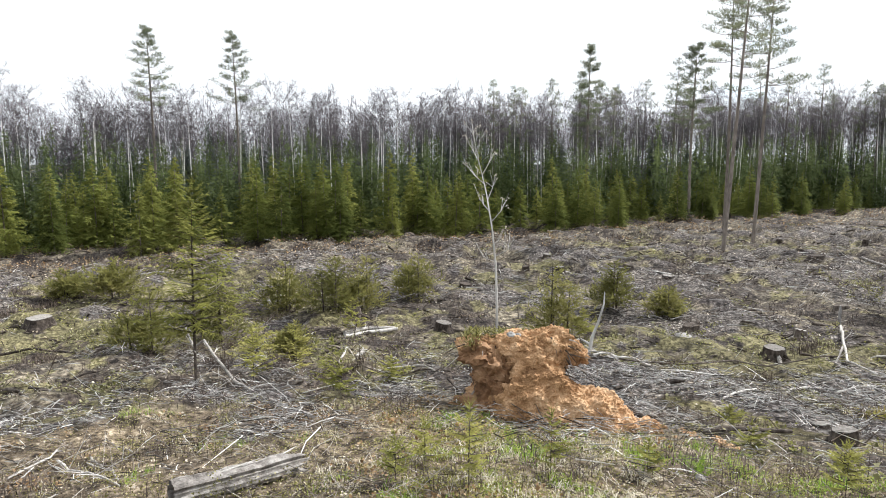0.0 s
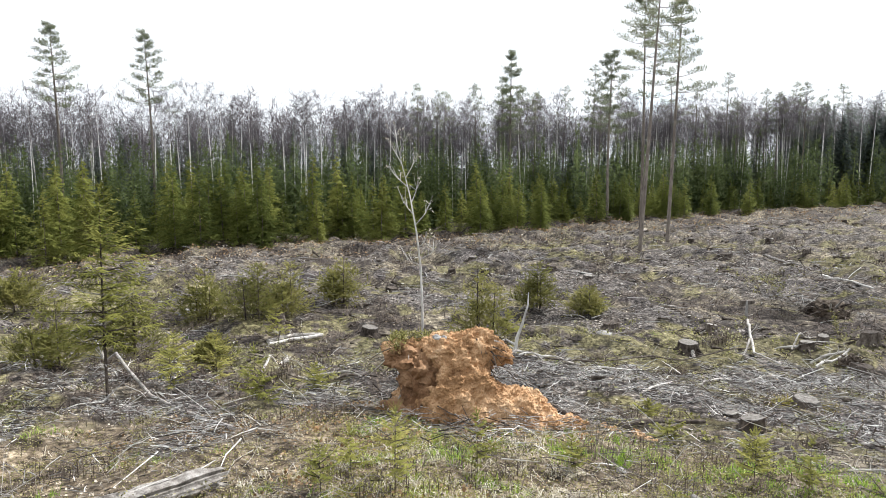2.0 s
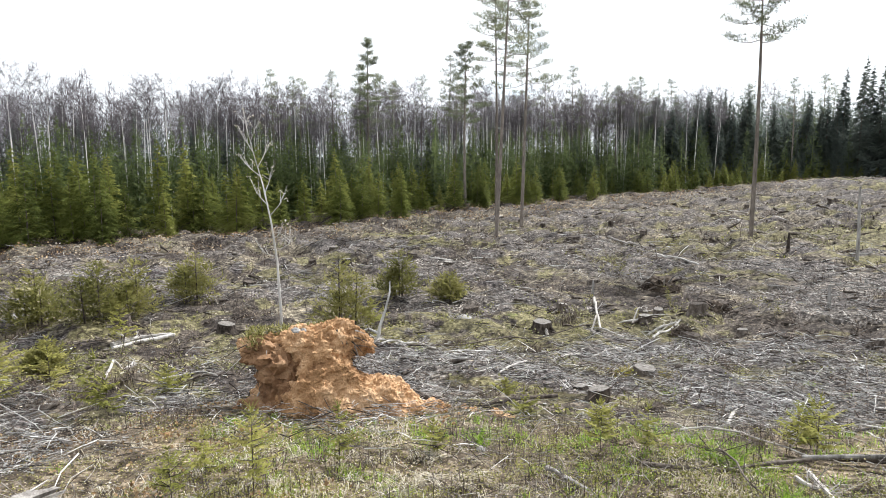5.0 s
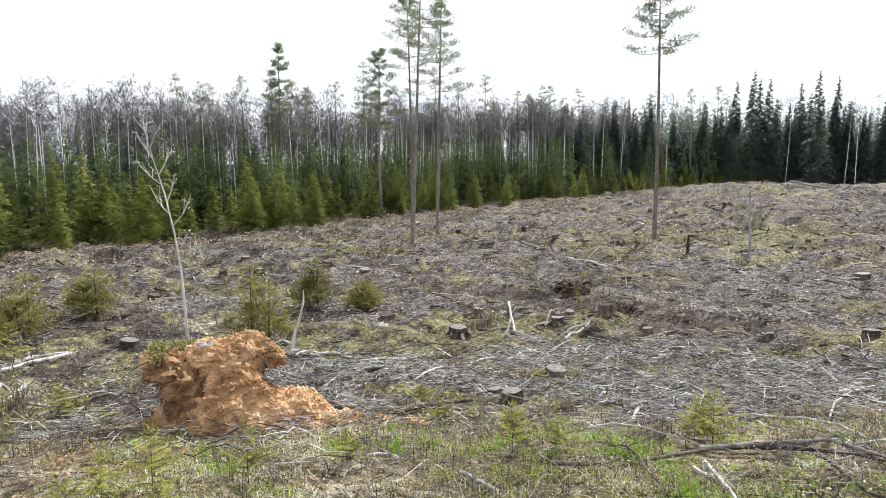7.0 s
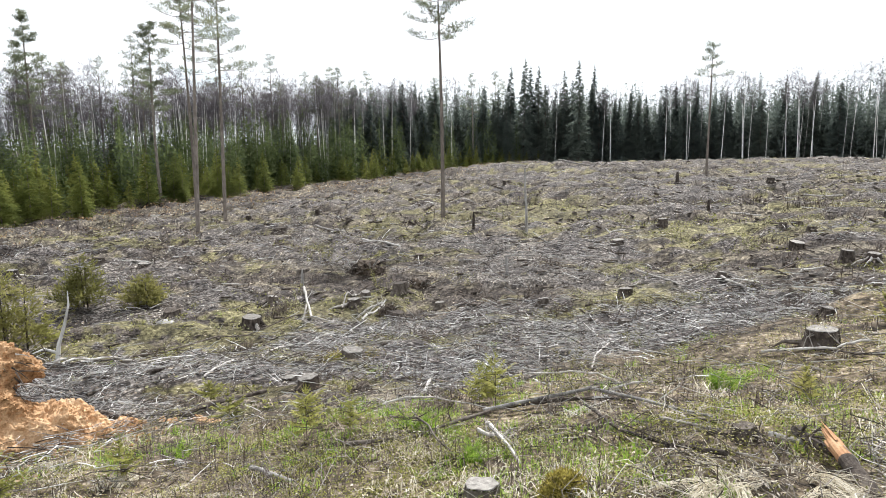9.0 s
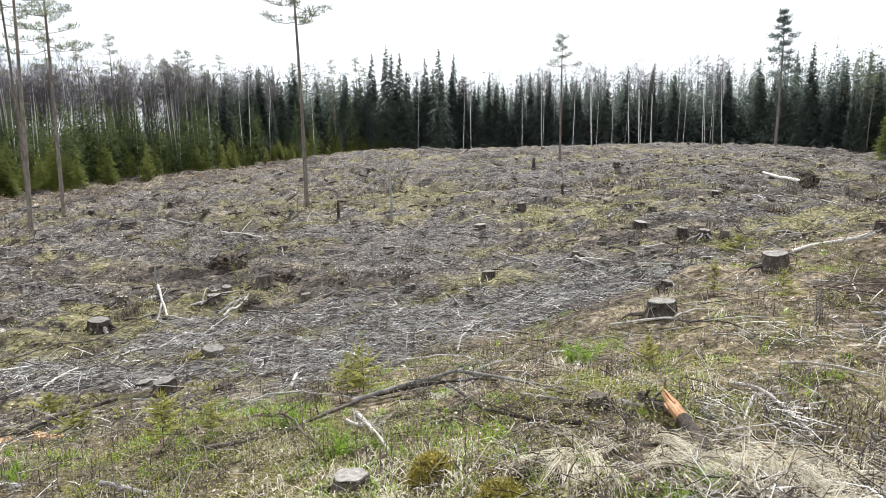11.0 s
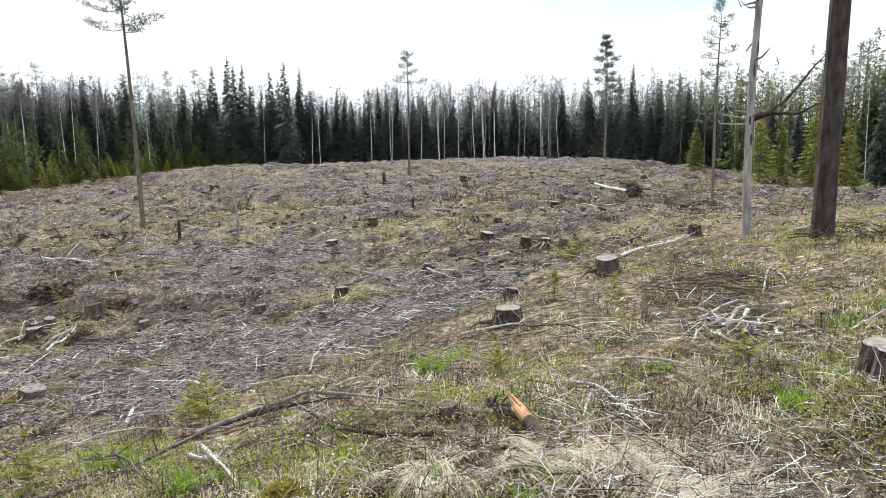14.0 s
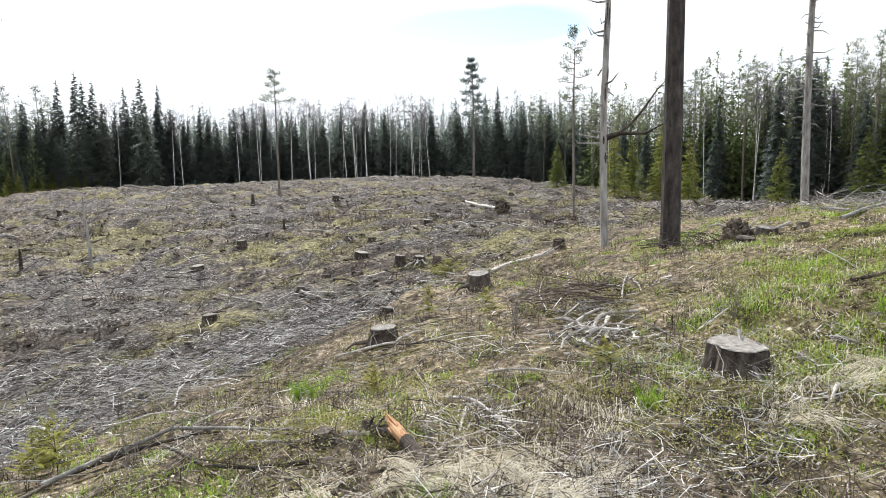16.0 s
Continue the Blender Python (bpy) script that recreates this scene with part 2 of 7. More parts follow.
GRASS_OLIVE = surface("spring_undergrowth", [(0.12, (0.075, 0.072, 0.032)), (0.45, (0.165, 0.162, 0.072)), (0.7, (0.255, 0.25, 0.12)), (0.95, (0.42, 0.40, 0.25))], 0.8, 12, 0.75, 0, vary="island", spread=1.0, sheer=0.4)
GRASS_BANK = surface("bank_undergrowth", [(0.12, (0.085, 0.082, 0.028)), (0.45, (0.19, 0.185, 0.058)), (0.7, (0.31, 0.295, 0.11)), (0.95, (0.50, 0.45, 0.27))], 0.8, 12, 0.75, 0, vary="island", spread=1.0, sheer=0.5)
MOSS_BRIGHT = surface("bright_moss", [(0.15, (0.13, 0.135, 0.03)), (0.5, (0.25, 0.255, 0.06)), (0.85, (0.38, 0.37, 0.13))], 0.8, 12, 0.75, 0, vary="island", spread=0.8, sheer=0.45)
BRACKEN = surface("rusty_bracken", [(0.15, (0.14, 0.083, 0.042)), (0.5, (0.29, 0.19, 0.105)), (0.85, (0.43, 0.32, 0.20))], 0.8, 12, 0.8, 0, vary="island", spread=0.8, sheer=0.3)
GRASS_DRY = surface("bleached_grass", [(0.15, (0.34, 0.29, 0.20)), (0.5, (0.60, 0.55, 0.44)), (0.85, (0.80, 0.765, 0.68))], 0.8, 12, 0.75, 0, vary="island", spread=0.6, sheer=0.45)
HEATHER = surface("brown_heather", [(0.15, (0.03, 0.022, 0.020)), (0.5, (0.085, 0.064, 0.054)), (0.85, (0.18, 0.142, 0.11))], 0.8, 12, 0.8, 0, vary="island", spread=0.6)
MOSS = surface("yellow_moss", [(0.2, (0.10, 0.085, 0.02)), (0.5, (0.24, 0.20, 0.045)), (0.8, (0.40, 0.33, 0.09))], 14, 90, 0.95, 0.9, vary="island", spread=0.6, sheer=0.3)
BLEACHED_WOOD = surface("bleached_wood", [(0.2, (0.24, 0.228, 0.212)), (0.5, (0.46, 0.445, 0.425)), (0.8, (0.68, 0.665, 0.645))], 10, 80, 0.8, 0.3, 0.15, vary="island", spread=0.4)
LITTER = surface("brown_litter", [(0.1, (0.05, 0.038, 0.028)), (0.45, (0.17, 0.132, 0.095)), (0.7, (0.32, 0.26, 0.195)), (0.95, (0.54, 0.48, 0.40))], 3, 50, 0.9, 0, vary="island", spread=1.0)
ROOT_EARTH = surface("reddish_root_earth", [(0.25, (0.075, 0.038, 0.020)), (0.5, (0.20, 0.110, 0.058)), (0.8, (0.35, 0.22, 0.13))], 6, 60, 0.95, 0.8, spread=0.2)
PEAT = surface("dark_root_soil", [(0.25, (0.026, 0.020, 0.016)), (0.5, (0.078, 0.060, 0.047)), (0.8, (0.17, 0.135, 0.105))], 6, 60, 0.95, 0.8, spread=0.2)
STONE = surface("grey_stone", [(0.2, (0.15, 0.145, 0.14)), (0.6, (0.30, 0.29, 0.28)), (0.9, (0.48, 0.47, 0.46))], 7, 60, 0.8, 0.4, spread=0.2)

# ---- the lie of the land ----
BEARINGS = np.array([-180, -60, -30, 0, 20, 35, 50, 64, 78, 88, 98, 108, 120, 180.0])
DROP = np.array([1.0, 2.6, 2.8, 2.7, 2.75, 2.75, 2.4, 1.9, 1.25, 0.95, 0.55, 0.2, 0.0, 1.0])
BANK_NEAR = np.array([3, 1.3, 1.3, 1.3, 1.3, 1.5, 2.0, 3.0, 4.4, 6.5, 11, 14, 14, 3.0])
BANK_FAR = np.array([14, 17, 17, 15.5, 15, 14.5, 14.5, 14.5, 16, 20, 30, 34, 34, 14.0])
FAR_SLOPE = np.array([0, -0.042, -0.040, -0.028, -0.010, -0.001, 0.009, 0.010, 0.005, -0.015, -0.048, -0.062, -0.062, 0])
RISE = np.array([0, 0, 0, 0, 0, 0, 0, 0, 0, 0, 0.12, 0.55, 1.0, 0.0])
CREST = 84.0


def smooth(a, b, v):
    u = np.clip((v - a) / (b - a), 0, 1)
    return u * u * (3 - 2 * u)


def rolling(x, y):
    """Small unevenness of the soil, a few centimetres to a hand's height."""
    return (0.05 * np.sin(1.1 * x + 0.7 * y + 1) * np.sin(0.8 * y - 0.5 * x) + 0.035 * np.sin(2.3 * x - 1.9 * y + 2)
            + 0.02 * np.sin(4.1 * x + 3.3 * y) * np.sin(3.7 * y - 2.9 * x + 1) + 0.012 * np.sin(9.1 * x + 2) * np.sin(8.3 * y + 1))


def value_noise(x, y, scale, seed):
    """Smooth random patches between 0 and 1."""
    u, v = np.asarray(x) / scale + seed * 17.3, np.asarray(y) / scale + seed * 9.7
    i, j = np.floor(u), np.floor(v)
    fu, fv = u - i, v - j
    fu, fv = fu * fu * (3 - 2 * fu), fv * fv * (3 - 2 * fv)

    def h(a, b):
        s = np.sin(a * 127.1 + b * 311.7 + seed * 74.7) * 43758.5453
        return s - np.floor(s)

    return (h(i, j) * (1 - fu) + h(i + 1, j) * fu) * (1 - fv) + (h(i, j + 1) * (1 - fu) + h(i + 1, j + 1) * fu) * fv


def windrows(x, y):
    """0 to 1: how thick the felling slash lies; it runs in long uneven bands across the slope."""
    along, across = 0.5 * x - 0.87 * y, 0.87 * x + 0.5 * y
    band = 0.62 * value_noise(along / 5.0, across / 1.7, 1.0, 2) + 0.38 * value_noise(along / 1.6, across / 0.8, 1.0, 7)
    return smooth(0.42, 0.60, band)


def height(x, y):
    """The ground's height at a place, in metres."""
    x, y = np.asarray(x, float), np.asarray(y, float)
    r = np.hypot(x, y)
    a = np.degrees(np.arctan2(x, y))

    def over_bearing(values):
        return sum(np.interp((a + d + 180) % 360 - 180, BEARINGS, values) for d in (-6, -3, 0, 3, 6)) / 5

    near, end = over_bearing(BANK_NEAR), over_bearing(BANK_FAR)
    bank = 0.8 * np.clip((r - near) / (end - near), 0, 1) + 0.2 * smooth(near, end, r)
    low = -over_bearing(DROP) * bank
    far = over_bearing(FAR_SLOPE) * (np.clip(r, 16, CREST) - 16)
    behind = -0.05 * (np.clip(r, CREST, CREST + 45) - CREST) * smooth(44, 50, a) * (1 - smooth(95, 110, a))
    side = over_bearing(RISE) * (smooth(3, 9, r) - smooth(12, 26, r))
    rough = rolling(x, y) * (1 + smooth(12, 30, r) * 1.2) * (1 - smooth(150, 300, r)) * smooth(0.5, 2.5, r)
    clumps = 0.20 * (value_noise(x, y, 0.55, 51) - 0.5) + 0.20 * (value_noise(x, y, 1.3, 52) - 0.5) + (0.14 + 0.26 * smooth(18, 45, r)) * windrows(x, y)
    rough = rough + clumps * smooth(5.5, 10, r) * (1 - smooth(110, 150, r)) * (1 - smooth(88, 96, a) * (1 - smooth(18, 26, r)))
    knoll = 0.8 * np.exp(-((x - 56) ** 2 + (y - 47) ** 2) / 90)
    return low + far + behind + side + rough + knoll


def edge_y(x):
    """The line along which the young spruces begin."""
    return 44 + 0.36 * x - 0.0018 * x * x


def bearing_of(x, y):
    return np.degrees(np.arctan2(x, y))


def bank(x, y):
    """1 on the grassy bank round the viewer, 0 out on the felled field."""
    a, r = bearing_of(x, y), np.hypot(x, y)
    reach = np.interp(a, [-60, -20, 0, 20, 35, 50, 64, 75, 84, 92, 110], [6.5, 6.5, 6.2, 6.2, 5.8, 6.0, 7.2, 9.5, 13, 18, 24])
    return 1 - smooth(reach * 0.82, reach * 1.2, r + (0.1 * reach + 1.4) * (value_noise(x, y, 1.3, 4) - 0.5) + 0.9 * (value_noise(x, y, 0.35, 6) - 0.5))


def meadow(x, y):
    """1 on the green grass at the side of the bank."""
    a, r = bearing_of(x, y), np.hypot(x, y)
    return smooth(92, 104, a + 16 * (value_noise(x, y, 0.9, 9) - 0.5)) * smooth(3.6, 5.4, r + 1.6 * (value_noise(x, y, 0.7, 14) - 0.5)) * (1 - smooth(12, 17, r + 4 * (value_noise(x, y, 1.2, 17) - 0.5)))


def patch(x, y, scale, seed, low, high):
    return smooth(low, high, value_noise(x, y, scale, seed) * 0.65 + value_noise(x, y, scale * 0.3, seed + 1) * 0.35)


def spots_near(x, y, spots):
    return np.clip(sum(np.exp(-((x - a) ** 2 + (y - b) ** 2) / (2 * q * q)) for a, b, q in spots), 0, 1)


# places where the growth is greener, and where bleached brash lies thickest
GREENER = [(-10.5, 16.6, 1.4), (-8.3, 15.9, 1.3), (-4.0, 14.5, 1.1), (-1.0, 12.6, 0.9), (5.3, 15.3, 1.1), (6.3, 14.1, 1.1), (8.2, 13.3, 1.1), (3.9, 14.8, 1.1), (8.4, 14.5, 1.2), (7.9, 8.5, 0.8), (8.1, 13.9, 1.1), (17.3, 3.1, 1.2), (22.0, 10.5, 1.7), (22.7, 8.6, 1.7), (27.9, 21.6, 2.5), (20.0, 1.3, 1.4), (21.1, 25.2, 2.3), (13.5, 7.8, 1.1)]
BRASH = [(3.1, 11.6, 1.0), (3.3, 8.5, 0.7), (5.7, 11.2, 1.0), (6.9, 10.7, 1.0), (8.5, 10.4, 1.1), (8.9, 8.8, 1.0), (7.3, 12.5, 1.2), (8.7, 12.3, 1.2), (13.9, 6.5, 1.2), (10.7, 3.9, 0.9), (14.6, 8.0, 1.3), (9.4, 2.3, 0.8), (15.4, 20.9, 2.1), (16.7, 25.2, 2.4), (16.1, 13.3, 1.7)]


def zones(x, y):
    """What covers the felled field: bands of slash, moss between them, dark heath; three shares from 0 to 1."""
    along, across = 0.5 * x - 0.87 * y, 0.87 * x + 0.5 * y

    def bands(seed, size):
        return (0.42 * value_noise(along / (3.4 * size), across / (1.3 * size), 1.0, seed) + 0.32 * value_noise(along / size, across / (0.6 * size), 1.0, seed + 1)
                + 0.26 * value_noise(along / (0.35 * size), across / (0.22 * size), 1.0, seed + 2))

    slash = np.clip(smooth(0.55, 0.63, 0.75 * bands(2, 1.1) + 0.25 * windrows(x, y)) + spots_near(x, y, BRASH) * smooth(0.30, 0.5, bands(31, 0.7)), 0, 1)
    slash = slash * (0.25 + 0.75 * smooth(1, 13, edge_y(x) - y))
    green = spots_near(x, y, GREENER) * smooth(0.36, 0.5, bands(41, 0.6))
    slash = slash * (1 - green)
    moss = np.clip(smooth(0.52, 0.62, bands(61, 0.9)) * (1 - slash) + green, 0, 1)
    moss = moss * (0.2 + 0.8 * smooth(3, 15, edge_y(x) - y))
    heath = smooth(0.42, 0.54, bands(71, 0.8)) * (1 - 0.85 * slash) * (1 - moss)
    return slash, moss, heath


def polar(bearing, r):
    """A place on the ground from a bearing in degrees and a distance."""
    x, y = r * math.sin(radians(bearing)), r * math.cos(radians(bearing))
    return x, y, float(height(x, y))
# ---- end of land ----


class Geo:
    """Gathers triangles, quads and tubes into one mesh."""

    def __init__(self):
        self.v, self.f = [], []

    def tri(self, a, b, c):
        k = len(self.v)
        self.v += [tuple(a), tuple(b), tuple(c)]
        self.f.append((k, k + 1, k + 2))

    def quad(self, a, b, c, d):
        k = len(self.v)
        self.v += [tuple(a), tuple(b), tuple(c), tuple(d)]
        self.f.append((k, k + 1, k + 2, k + 3))

    def tube(self, path, radii, sides=6, caps=True, wobble=0.0):
        path = [Vector(p) for p in path]
        k0 = len(self.v)
        for i, p in enumerate(path):
            way = (path[min(i + 1, len(path) - 1)] - path[max(i - 1, 0)]).normalized()
            u = way.cross(Vector((0.31, 0.95, 0.05)) if abs(way.z) > 0.5 else Vector((0, 0, 1))).normalized()
            w = way.cross(u)
            for s in range(sides):
                ang = 2 * math.pi * s / sides
                q = radii[i] * (1 + wobble * (random.random() - 0.5))
                self.v.append(tuple(p + u * math.cos(ang) * q + w * math.sin(ang) * q))
        for i in range(len(path) - 1):
            for s in range(sides):
                a, b = k0 + i * sides + s, k0 + i * sides + (s + 1) % sides
                self.f.append((a, b, b + sides, a + sides))
        if caps:
            self.f.append(tuple(k0 + s for s in range(sides))[::-1])
            self.f.append(tuple(k0 + (len(path) - 1) * sides + s for s in range(sides)))

    def mesh(self, name, material, soft=False):
        me = bpy.data.meshes.new(name)
        me.from_pydata(self.v, [], self.f)
        me.materials.append(material)
        if soft:
            me.polygons.foreach_set("use_smooth", [True] * len(me.polygons))
        me.update()
        return me


def part(name, geo, material, parent, label="", soft=False):
    ob = new(name, geo.mesh(name, material, soft) if isinstance(geo, Geo) else geo)
    ob.parent = parent
    if label:
        tagged(ob, label)
    return ob


def thing(name, label, category, group=""):
    return tagged(new(name), label, category, group)


def put(ob, x, y, turn=0.0, size=1.0, sink=0.03, lean=(0, 0)):
    ob.matrix_basis = pose(x, y, float(height(x, y)) - sink, lean[0], lean[1], turn) @ Matrix.Scale(size, 4)
    return ob


def ground():
    """One sheet of soil, finely meshed round the viewer and out to the horizon."""
    ring = [0.0] + list(np.geomspace(0.5, 130, 430)) + list(np.geomspace(150, 2500, 14))
    bear = np.concatenate([np.arange(-48, 125, 0.32), np.arange(125, 312, 4.0)])
    nb = len(bear)
    rr, bb = np.meshgrid(np.array(ring[1:]), np.radians(bear), indexing="ij")
    x, y = rr * np.sin(bb), rr * np.cos(bb)
    pts = np.stack([x, y, height(x, y)], -1).reshape(-1, 3)
    verts = np.concatenate([[[0, 0, float(height(0.0, 0.0))]], pts])
    faces = [(0, 1 + (j + 1) % nb, 1 + j) for j in range(nb)]
    for i in range(len(ring) - 2):
        a = 1 + i * nb
        faces += [(a + j, a + (j + 1) % nb, a + nb + (j + 1) % nb, a + nb + j) for j in range(nb)]
    me = bpy.data.meshes.new("ground")
    me.from_pydata(verts.tolist(), [], faces)
    me.materials.append(SOIL)
    slash, moss, heath = zones(verts[:, 0], verts[:, 1])
    grassy = np.clip(bank(verts[:, 0], verts[:, 1]) + meadow(verts[:, 0], verts[:, 1]), 0, 1)
    layer = me.color_attributes.new("growth", "FLOAT_COLOR", "POINT")
    layer.data.foreach_set("color", np.stack([slash * (1 - grassy), moss * (1 - grassy), heath * (1 - grassy), grassy], 1).astype(np.float32).ravel())
    me.polygons.foreach_set("use_smooth", [True] * len(me.polygons))
    return tagged(new("ground", me), "uneven brown forest soil of a felled clearing", "ground", kind="structure")


ground()

# ---- trees ----
def rand(a, b):
    return a + (b - a) * random.random()


def twig(geo, p, way, length, width, lift=0.0):
    """A flat sprig of needles: a narrow leaf-shaped piece."""
    side = Vector((-way.y, way.x, 0.0))
    if side.length < 1e-3:
        side = Vector((1, 0, 0))
    side = side.normalized() * width
    side.z += rand(-0.5, 0.5) * width
    tip = p + way * length + Vector((0, 0, lift))
    geo.tri(p - side * 0.5, p + side * 0.5, tip)


def spruce(name, label, h, r, whorls, per, bare, bark, needles, sparse=0.0, pieces=5, width=0.09, droop=0.25):
    """A spruce: tapered trunk, whorls of drooping boughs with side sprigs."""
    tree = thing(name, label, "tree")
    t, n = Geo(), Geo()
    bend = (rand(-0.02, 0.02) * h, rand(-0.02, 0.02) * h)
    axis = lambda u: Vector((bend[0] * u * u, bend[1] * u * u, h * u))
    t.tube([axis(u) for u in (0, 0.05, 0.3, 0.6, 0.85, 1.0)], [0.009 * h, 0.0078 * h, 0.006 * h, 0.004 * h, 0.002 * h, 0.0008 * h], 6)
    for w in range(whorls):
        u = bare + (1 - bare) * (w + rand(0.2, 0.8)) / whorls
        reach = r * ((1 - u) / (1 - bare)) ** 0.75 + 0.03 * h * 0.4
        if u < bare + 0.12:
            reach *= rand(0.6, 0.95)
        for k in range(per):
            if random.random() < sparse:
                continue
            ang = rand(0, 2 * math.pi)
            length = reach * rand(0.65, 1.2)
            out = Vector((math.cos(ang), math.sin(ang), 0))
            p0 = axis(u)
            rise = rand(-0.1, 0.3) + 0.5 * max(0, u - 0.7) / 0.3
            prev = p0
            for s in range(pieces):
                v = (s + 1) / pieces
                p = p0 + out * length * v + Vector((0, 0, length * (rise * v - droop * v * v)))
                n.tri(prev + Vector((0, 0, width * 0.3)), p + Vector((-out.y, out.x, 0)) * width * 0.5, p - Vector((-out.y, out.x, 0)) * width * 0.5)
                for sgn in (-1, 1):
                    side = (out * rand(0.5, 0.9) + Vector((-out.y, out.x, 0)) * sgn * rand(0.5, 1) + Vector((0, 0, rand(-0.5, 0.15)))).normalized()
                    twig(n, p, side, length * rand(0.22, 0.42) * (1.25 - v * 0.7), width * rand(0.7, 1.3))
                prev = p
            if random.random() < (0.1 if h > 3.5 else 0.5):
                t.tube([p0, p0 + out * length * 0.7 + Vector((0, 0, length * (rise * 0.7 - droop * 0.49)))], [0.0035 * h * (1 - u) + 0.003, 0.002], 3, False)
    for k in range(5):
        a = rand(0, 6.28)
        twig(n, axis(1 - 0.012 * k), Vector((math.cos(a) * 0.5, math.sin(a) * 0.5, 0.6)).normalized(), 0.05 * r + 0.08, width * 0.6)
    part("trunk", t, bark, tree)
    part("crown", n, needles, tree)
    return tree


def fir(name, label, h, r, bare, boughs, steps, sprig, width, bark, needles, group="", droop=0.3, shape=0.8, ragged=0.35):
    """A full-grown or young spruce seen from afar: slim trunk and many fine drooping sprigs along its boughs."""
    tree = thing(name, label, "tree", group)
    t, n = Geo(), Geo()
    bend = (rand(-0.015, 0.015) * h, rand(-0.015, 0.015) * h)
    axis = lambda u: Vector((bend[0] * u * u, bend[1] * u * u, h * u))
    t.tube([axis(u) for u in (0, 0.05, 0.3, 0.6, 0.85, 1.0)], [0.009 * h, 0.008 * h, 0.0062 * h, 0.004 * h, 0.002 * h, 0.0008 * h], 6)
    lobes = [(rand(0, 6.28), rand(0.5, 1.0)) for _ in range(5)]
    for k in range(boughs):
        u = bare + (1 - bare) * (1 - (1 - (k + rand(0, 1)) / boughs) ** 0.62)
        taper = (1 - u) / (1 - bare)
        a = rand(0, 6.28)
        uneven = 1 - ragged * abs(math.sin(2.5 * a + lobes[int(u * 4.99)][0])) * lobes[int(u * 4.99)][1]
        length = (r * taper ** shape * uneven + 0.004 * h) * rand(0.7, 1.15)
        out, across = Vector((math.cos(a), math.sin(a), 0)), Vector((-math.sin(a), math.cos(a), 0))
        rise = rand(-0.05, 0.25) + 0.6 * max(0, u - 0.75) / 0.25
        p0 = axis(u)
        for s in range(steps):
            v = ((s + rand(0.3, 1.0)) / steps) ** 0.8
            p = p0 + out * length * v + Vector((0, 0, length * (rise * v - droop * v * v)))
            q = sprig * rand(0.6, 1.2) * (0.5 + 0.5 * taper)
            for sgn in (-1, 1):
                way = (out * rand(0.3, 0.9) + across * sgn * rand(0.4, 1.0) + Vector((0, 0, rand(-0.65, 0.1)))).normalized()
                twig(n, p, way, q, width * rand(0.7, 1.2))
            twig(n, p, (out * rand(0.5, 1.0) + Vector((rand(-0.3, 0.3), rand(-0.3, 0.3), rand(-0.2, 0.35)))).normalized(), q, width * rand(0.7, 1.2))
    for k in range(8):
        a = rand(0, 6.28)
        twig(n, axis(1 - 0.012 * k), Vector((math.cos(a) * 0.05 * k, math.sin(a) * 0.05 * k, 0.8)).normalized(), 0.03 * h, width * 0.5)
    part("trunk", t, bark, tree)
    part("crown", n, needles, tree)
    return tree


def needle_tuft(n, p, size, count, width):
    for i in range(count):
        d = Vector((rand(-1, 1), rand(-1, 1), rand(-0.15, 0.5)))
        d.normalize()
        twig(n, p + d * size * rand(0.0, 0.35), d, size * rand(0.55, 1.0), width)


def needle_pad(n, p, out, size, count, width):
    """A flat rounded cloud of short needle sprigs at the end of a shoot."""
    for i in range(count):
        a, q = rand(0, 6.28), math.sqrt(random.random()) * size
        at = p + Vector((math.cos(a) * q, math.sin(a) * q, rand(-0.30, 0.55) * size))
        d = (out * rand(0.0, 0.8) + Vector((rand(-0.9, 0.9), rand(-0.9, 0.9), rand(-0.05, 0.9)))).normalized()
        twig(n, at, d, size * rand(0.35, 0.7), width)


